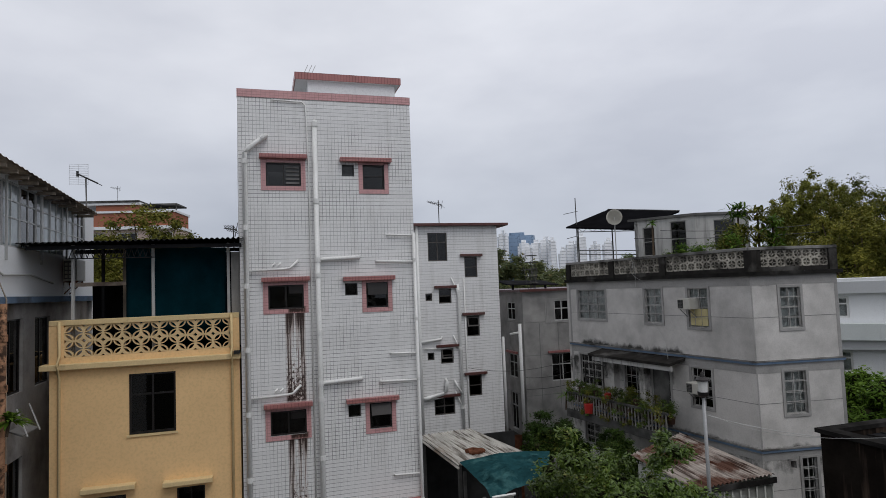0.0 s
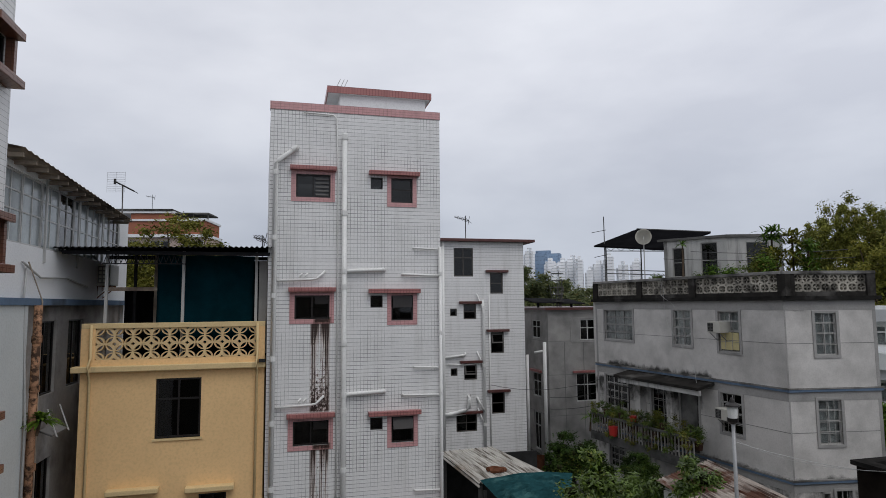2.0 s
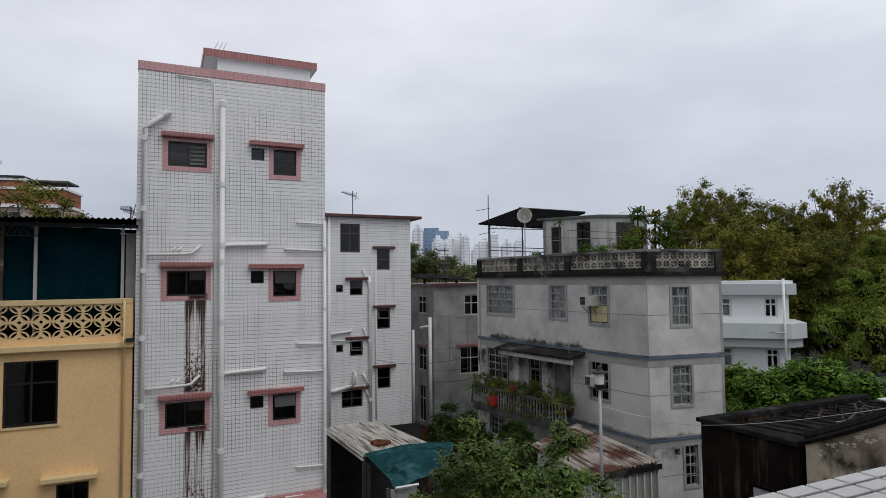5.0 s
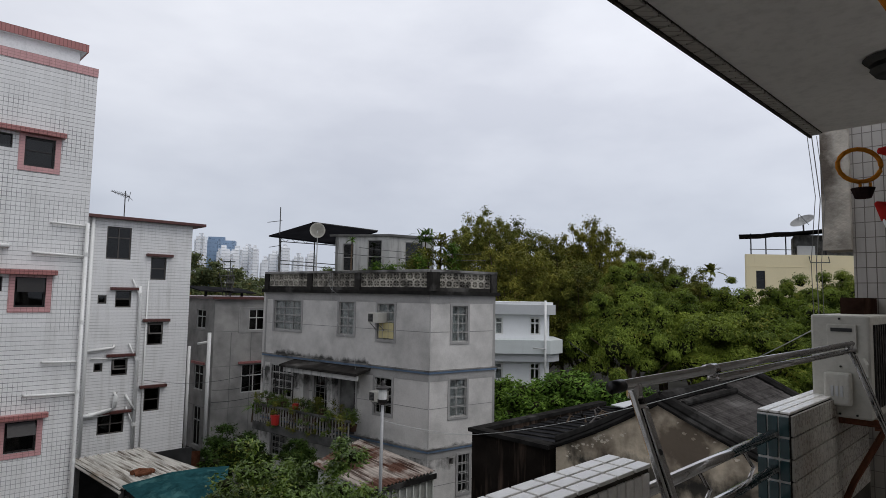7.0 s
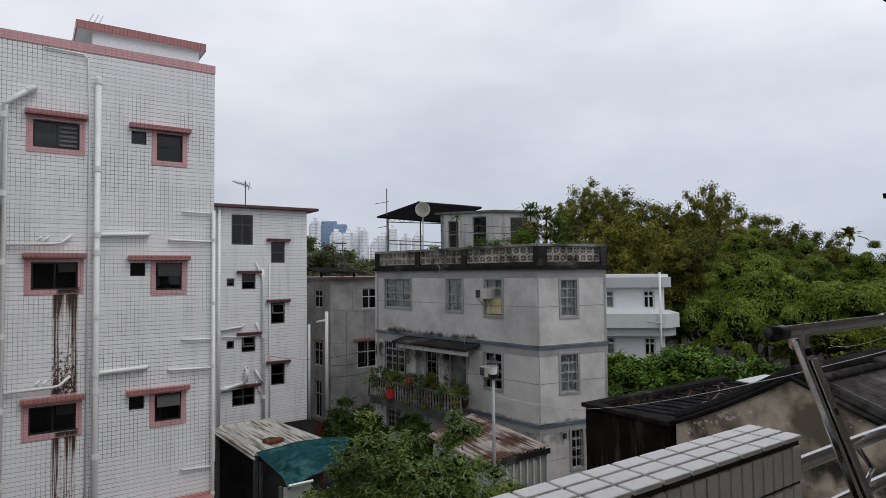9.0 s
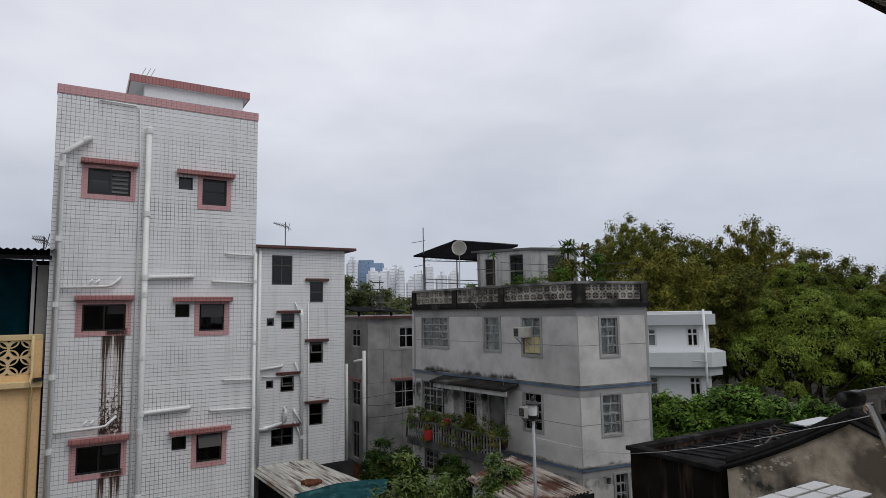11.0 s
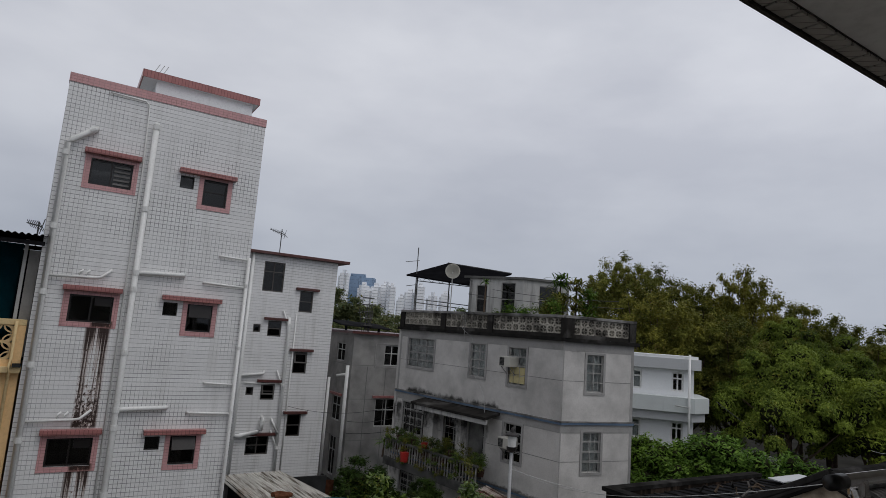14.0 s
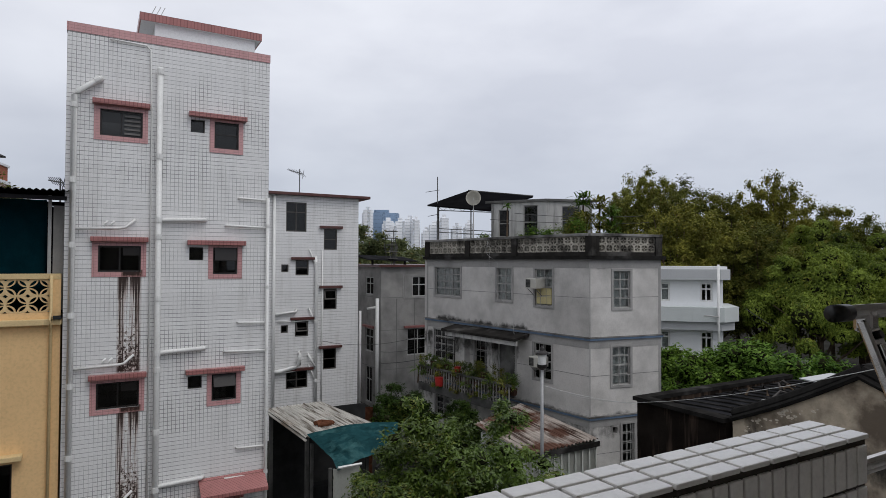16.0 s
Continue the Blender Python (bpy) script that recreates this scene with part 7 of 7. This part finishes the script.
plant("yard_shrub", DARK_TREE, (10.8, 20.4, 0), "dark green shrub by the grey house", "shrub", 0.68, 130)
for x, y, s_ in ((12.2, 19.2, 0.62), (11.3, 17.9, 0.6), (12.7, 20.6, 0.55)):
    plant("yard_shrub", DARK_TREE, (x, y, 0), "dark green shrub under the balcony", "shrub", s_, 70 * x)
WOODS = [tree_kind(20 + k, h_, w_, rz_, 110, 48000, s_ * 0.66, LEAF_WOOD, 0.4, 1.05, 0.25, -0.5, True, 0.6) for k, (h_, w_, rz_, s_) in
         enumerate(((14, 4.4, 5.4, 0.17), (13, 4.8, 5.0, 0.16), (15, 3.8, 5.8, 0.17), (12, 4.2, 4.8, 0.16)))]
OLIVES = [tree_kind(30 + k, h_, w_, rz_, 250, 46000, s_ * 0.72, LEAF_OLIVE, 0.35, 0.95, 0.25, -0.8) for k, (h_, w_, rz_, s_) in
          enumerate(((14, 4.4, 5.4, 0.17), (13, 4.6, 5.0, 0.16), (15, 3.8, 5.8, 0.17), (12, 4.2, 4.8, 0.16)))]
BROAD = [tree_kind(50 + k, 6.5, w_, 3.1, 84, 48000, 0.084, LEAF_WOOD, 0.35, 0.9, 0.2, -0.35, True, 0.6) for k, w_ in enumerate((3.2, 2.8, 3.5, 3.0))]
rng = np.random.default_rng(5)
ROW = [(34.3, 30.2, 14.3, 0.72), (35.8, 28.8, 13.7, 0.8), (37.3, 27.3, 13.2, 0.8), (40, 24.6, 14.1, 0.6), (38.8, 26, 12.8, 0.8), (41.5, 23.4, 12.2, 0.8), (42.9, 22, 11.8, 0.8), (44.4, 20.7, 10.8, 0.9), (45.9, 19.2, 10.3, 0.9), (47.4, 17.8, 9.4, 0.9), (32.9, 31.8, 12.8, 0.5), (31.3, 25, 11.3, 0.9), (32.9, 23.5, 10.8, 0.9), (34.7, 21.8, 10.4, 0.9), (36.6, 19.9, 10.1, 0.9), (38.5, 18.1, 9.4, 0.9), (40.4, 16.3, 8.9, 0.9), (42.4, 14.5, 8.6, 0.8), (44.4, 12.6, 9.3, 0.7), (46.2, 10.7, 10.0, 0.8), (47.9, 8.9, 10.2, 0.8), (49.7, 7.1, 9.9, 0.9), (33.4, 17.8, 8.1, 0.9), (36.2, 15.1, 7.6, 0.9), (38.9, 12.4, 7.5, 0.9), (41.5, 9.9, 7.9, 0.9), (44.2, 7.2, 8.4, 0.9)]
HEIGHTS = (14, 13, 15, 12)
for k, (x, y, h_, w_) in enumerate(ROW):
    j = k % 4
    if h_ < 8.7:
        plant("woodland_tree", BROAD[j], (x, y, 0), "dark green spreading tree in the wooded slope", "tree", h_ / 6.5 * rng.uniform(0.9, 1.06), rng.uniform(0, 360), "woodland behind the houses", 0.78 if x < 34 else 1.05)
        continue
    plant("woodland_tree", (OLIVES if h_ > 10.2 else WOODS)[j], (x, y, 0), "olive-green tree on the wooded slope" if h_ > 10.2 else "dark green tree in the wooded slope", "tree", h_ / HEIGHTS[j] * rng.uniform(0.97, 1.03), rng.uniform(0, 360), "woodland behind the houses", w_ * (1.0 if h_ > 9 else 13 / h_ * 0.75))
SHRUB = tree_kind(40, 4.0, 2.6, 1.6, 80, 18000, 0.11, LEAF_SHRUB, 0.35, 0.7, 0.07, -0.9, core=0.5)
for k, (x, y, s) in enumerate(((21.5, 16.0, 1.0), (23.5, 14.8, 1.12), (25.5, 13.4, 1.0), (24.5, 16.8, 1.05), (27.5, 11.9, 0.8), (22, 18, 1.0), (29.5, 10.6, 0.7))):
    plant("green_bush", SHRUB, (x, y, 0), "fresh green spreading bush behind the corner house", "bush", s, 50 * k, "bushes by the white house")
plant("roof_tree", OLIVES[1], (-6.4, 40.0, 0), "green tree beyond the yellow house", "tree", 1.03, 20, wide=1.0)
plant("roof_tree", OLIVES[3], (-9.3, 41.0, 0), "green tree beyond the yellow house", "tree", 1.0, 160, wide=0.65)
plant("roof_tree", OLIVES[3], (-5.6, 41, 0), "green tree beyond the yellow house", "tree", 0.98, 80, wide=0.6)
plant("roof_tree", OLIVES[3], (-3.0, 40, 0), "green tree beyond the yellow house", "tree", 0.9, 80)
hill = []
CREST = [(45, 116, 18.4), (47, 115, 17.3), (47, 110, 15.3), (49, 109, 13.8), (53, 113, 13.1), (59, 117, 12.7), (64, 119, 12.5)]
for k in range(170):
    u = rng.uniform(0, len(CREST) - 1.001)
    a_, b_ = Vector(CREST[int(u)]), Vector(CREST[int(u) + 1])
    q_ = a_.lerp(b_, u % 1)
    hill.append((q_.x + rng.normal(), q_.y + rng.normal() * 4, max(1.5, (q_.z - 1.8) * rng.uniform(0.15, 1.0)), rng.uniform(1.3, 2.2)))
ho = new("hillside_woods", leaves("hillside woods", hill, 30000, 0.42, LEAF_FAR, 1.0, 9))
tagged(ho, "dark wooded hillside in the distance", "woods", kind="stuff")
far_ = []
for k in range(260):
    far_.append((rng.uniform(-60, 330), rng.uniform(330, 420), rng.uniform(1, 9), rng.uniform(3, 6)))
fo = new("distant_woods", leaves("distant woods", far_, 20000, 1.9, LEAF_FAR, 1.0, 10))
tagged(fo, "low band of distant trees before the city", "woods", kind="stuff")


def pot_plant(name, at, spots, count, size, material, seed, label, pot=True):
    t = thing(name, at, label, "plant", "pot plants")
    o = new("leaves", leaves("leaves", [(at[0] + x, at[1] + y, at[2] + z, r_) for x, y, z, r_ in spots], count, size, material, 1.0, seed))
    o.parent = t
    o.matrix_parent_inverse = world_of(t).inverted()
    if pot:
        part("pot", tube(bmesh.new(), [at, Vector(at) + Vector((0, 0, 0.25))], [0.12, 0.16], 10), CLAY, t)
    bm = bmesh.new()
    for x, y, z, r_ in spots[:4]:
        tube(bm, [Vector(at) + Vector((0, 0, 0.1)), Vector(at) + Vector((x, y, z))], 0.012, 5)
    part("stem", bm, BARK, t)
    return t


for k in range(15):
    x = b0 + 0.25 + k * (b1 - b0 - 0.5) / 14
    h_ = 0.3 + 0.75 * rng.uniform() ** 1.5
    base = FL @ Vector((x + rng.uniform(-0.2, 0.2), -0.62 - 0.1 * rng.uniform(), 2.85))
    pot_plant("pot_plant", tuple(base), [(rng.uniform(-0.2, 0.2), rng.uniform(-0.2, 0.2), 0.42 + h_ * rng.uniform(-0.3, 0.95), rng.uniform(0.10, 0.26)) for _ in range(11)], 620, 0.045,
              (LEAF_OLIVE, LEAF_NEAR, LEAF_NEAR)[k % 3], 60 + k, "bushy pot plant on the balcony rail")
for k in range(8):
    x = b0 + 0.5 + k * (b1 - b0 - 0.9) / 7 + rng.uniform(-0.25, 0.25)
    base = FL @ Vector((x, -0.98, 3.0))
    pot_plant("hanging_plant", tuple(base), [(rng.uniform(-0.28, 0.28), rng.uniform(-0.16, 0.08), rng.uniform(-0.5, 0.45), rng.uniform(0.1, 0.24)) for _ in range(7)], 420, 0.05,
              (LEAF_NEAR, LEAF_OLIVE)[k % 2], 160 + k, "trailing plant hanging over the balcony rail", False)
for k, (y_, h_, r_, mat_) in enumerate(((22.6, 0.75, 0.2, LEAF_NEAR), (22.0, 0.95, 0.22, LEAF_NEAR), (21.3, 0.8, 0.2, LEAF_WOOD), (20.3, 0.95, 0.24, LEAF_NEAR), (19.7, 0.85, 0.2, LEAF_WOOD),
                                     (18.9, 1.25, 0.3, LEAF_SHRUB), (18.5, 1.1, 0.26, LEAF_SHRUB), (17.6, 1.1, 0.28, LEAF_NEAR), (17.0, 1.6, 0.34, LEAF_OLIVE), (16.6, 1.4, 0.32, LEAF_SHRUB))):
    base = FL @ Vector((min(lx(y_), LL - 0.5), 0.5 + 0.3 * rng.uniform(), 8.05))
    pot_plant("roof_plant", tuple(base), [(rng.uniform(-0.3, 0.3), rng.uniform(-0.25, 0.25), h_ * rng.uniform(0.55, 1.1), r_ * 1.25) for _ in range(9)], 900, 0.055, mat_, 90 + k, "leafy pot plant in the roof garden")


def fan_plant(name, at, height, n_, length, label, seed, blade=0.035, material=None, tiers=(1.0,)):
    """A slim trunk with a tuft of long arching leaves."""
    r = np.random.default_rng(seed)
    t = thing(name, at, label, "plant", "pot plants")
    top = Vector(at) + Vector((0.05, 0.03, height))
    part("trunk", tube(bmesh.new(), [at, top], [0.05, 0.03], 7), BARK, t)
    bm = bmesh.new()
    for k in range(n_):
        a, e_ = r.uniform(0, 6.28), r.uniform(0.1, 1.2)
        top = Vector(at) + Vector((0.05, 0.03, height)) * tiers[k % len(tiers)] + (Vector((r.uniform(-0.22, 0.22), r.uniform(-0.22, 0.22), 0)) if len(tiers) > 1 else Vector())
        d = Vector((math.cos(a) * math.cos(e_), math.sin(a) * math.cos(e_), math.sin(e_)))
        s = d.cross(Vector((0, 0, 1))).normalized() * blade
        L_ = length * r.uniform(0.7, 1.1)
        pts = [top + d * L_ * f - Vector((0, 0, 0.5 * L_ * f * f)) for f in (0, 0.35, 0.7, 1.0)]
        vs = [(bm.verts.new(p - s * w_), bm.verts.new(p + s * w_)) for p, w_ in zip(pts, (0.5, 1, 0.8, 0.05))]
        for (p, q_), (u, v) in zip(vs, vs[1:]):
            bm.faces.new((p, q_, v, u))
    part("leaves", bm, material or LEAF_SHRUB, t)
    return t


TIERS = (1.0, 0.88, 0.7, 0.55)
fan_plant("dracaena", (16.66, 17.67, 8.05), 2.5, 220, 0.6, "tall dracaena with tufted narrow leaves", 1, tiers=TIERS)
fan_plant("dracaena", (16.98, 17.10, 8.05), 2.3, 220, 0.62, "tall dracaena with tufted narrow leaves", 2, tiers=TIERS, material=LEAF_OLIVE)
fan_plant("dracaena", (17.26, 16.73, 8.05), 1.95, 180, 0.62, "dracaena with tufted narrow leaves", 3, tiers=TIERS)
fan_plant("dracaena", (16.4, 17.2, 8.05), 1.7, 170, 0.6, "dracaena with tufted narrow leaves", 9, tiers=TIERS, material=LEAF_OLIVE)
fan_plant("dracaena", (15.71, 17.35, 8.05), 1.25, 34, 0.5, "dracaena with tufted narrow leaves", 4)
fan_plant("dracaena", (14.75, 20.08, 8.05), 2.24, 22, 0.45, "slim dracaena by the hut", 5)
fan_plant("spiky_plant", FL @ Vector((b0 - 0.1, -0.9, 2.4)), 0.6, 26, 0.7, "spiky palm at the balcony end", 6)
fan_plant("low_palm", (32.0, 17.0, 0), 3.1, 44, 1.2, "low palm at the foot of the woodland", 12, 0.05)
fan_plant("far_palm", (51.0, 19.8, 0), 10.4, 44, 1.7, "palm rising over the woodland", 7, 0.16, LEAF_OLIVE)

# ---- pierced blocks and roof tile rows ----
YB = breeze(0.355, 0.325, 0.11, "star")
YB.materials.append(CREAM_BLOCK)
for i in range(9):
    for j in range(2):
        piece("breeze_block", YB, YF @ pose(-3.86 + 3.23 / 9 * (i + 0.5), 0.07, 6.967 + 0.327 * (j + 0.5)) @ Matrix.Diagonal((3.23 / 9 / 0.355, 1, 1, 1)), yellow)


for parent, x0, x1, yr, zr, ye, ze in ((old, 12.8, 15.95, 5.8, 5.86, 1.8, 4.36), (old2, 16.28, 18.88, 6.0, 5.86, 1.9, 3.98)):
    d = Vector((0, ye - yr, ze - zr))
    n_ = int((x1 - x0) / 0.16)
    for i in range(n_):
        m_ = Matrix.Translation((x0 + (x1 - x0) * (i + 0.5) / n_, yr, zr)) @ Matrix.Rotation(-math.atan2(d.z, -d.y), 4, "X") @ Matrix.Diagonal((1, d.length, 1, 1))
        piece("cover_tile", roll_mesh, m_, parent)

fan_plant("wall_fern", (-4.38, 12.66, 5.75), 0.25, 70, 0.5, "fern rooted in the stained white wall", 8)
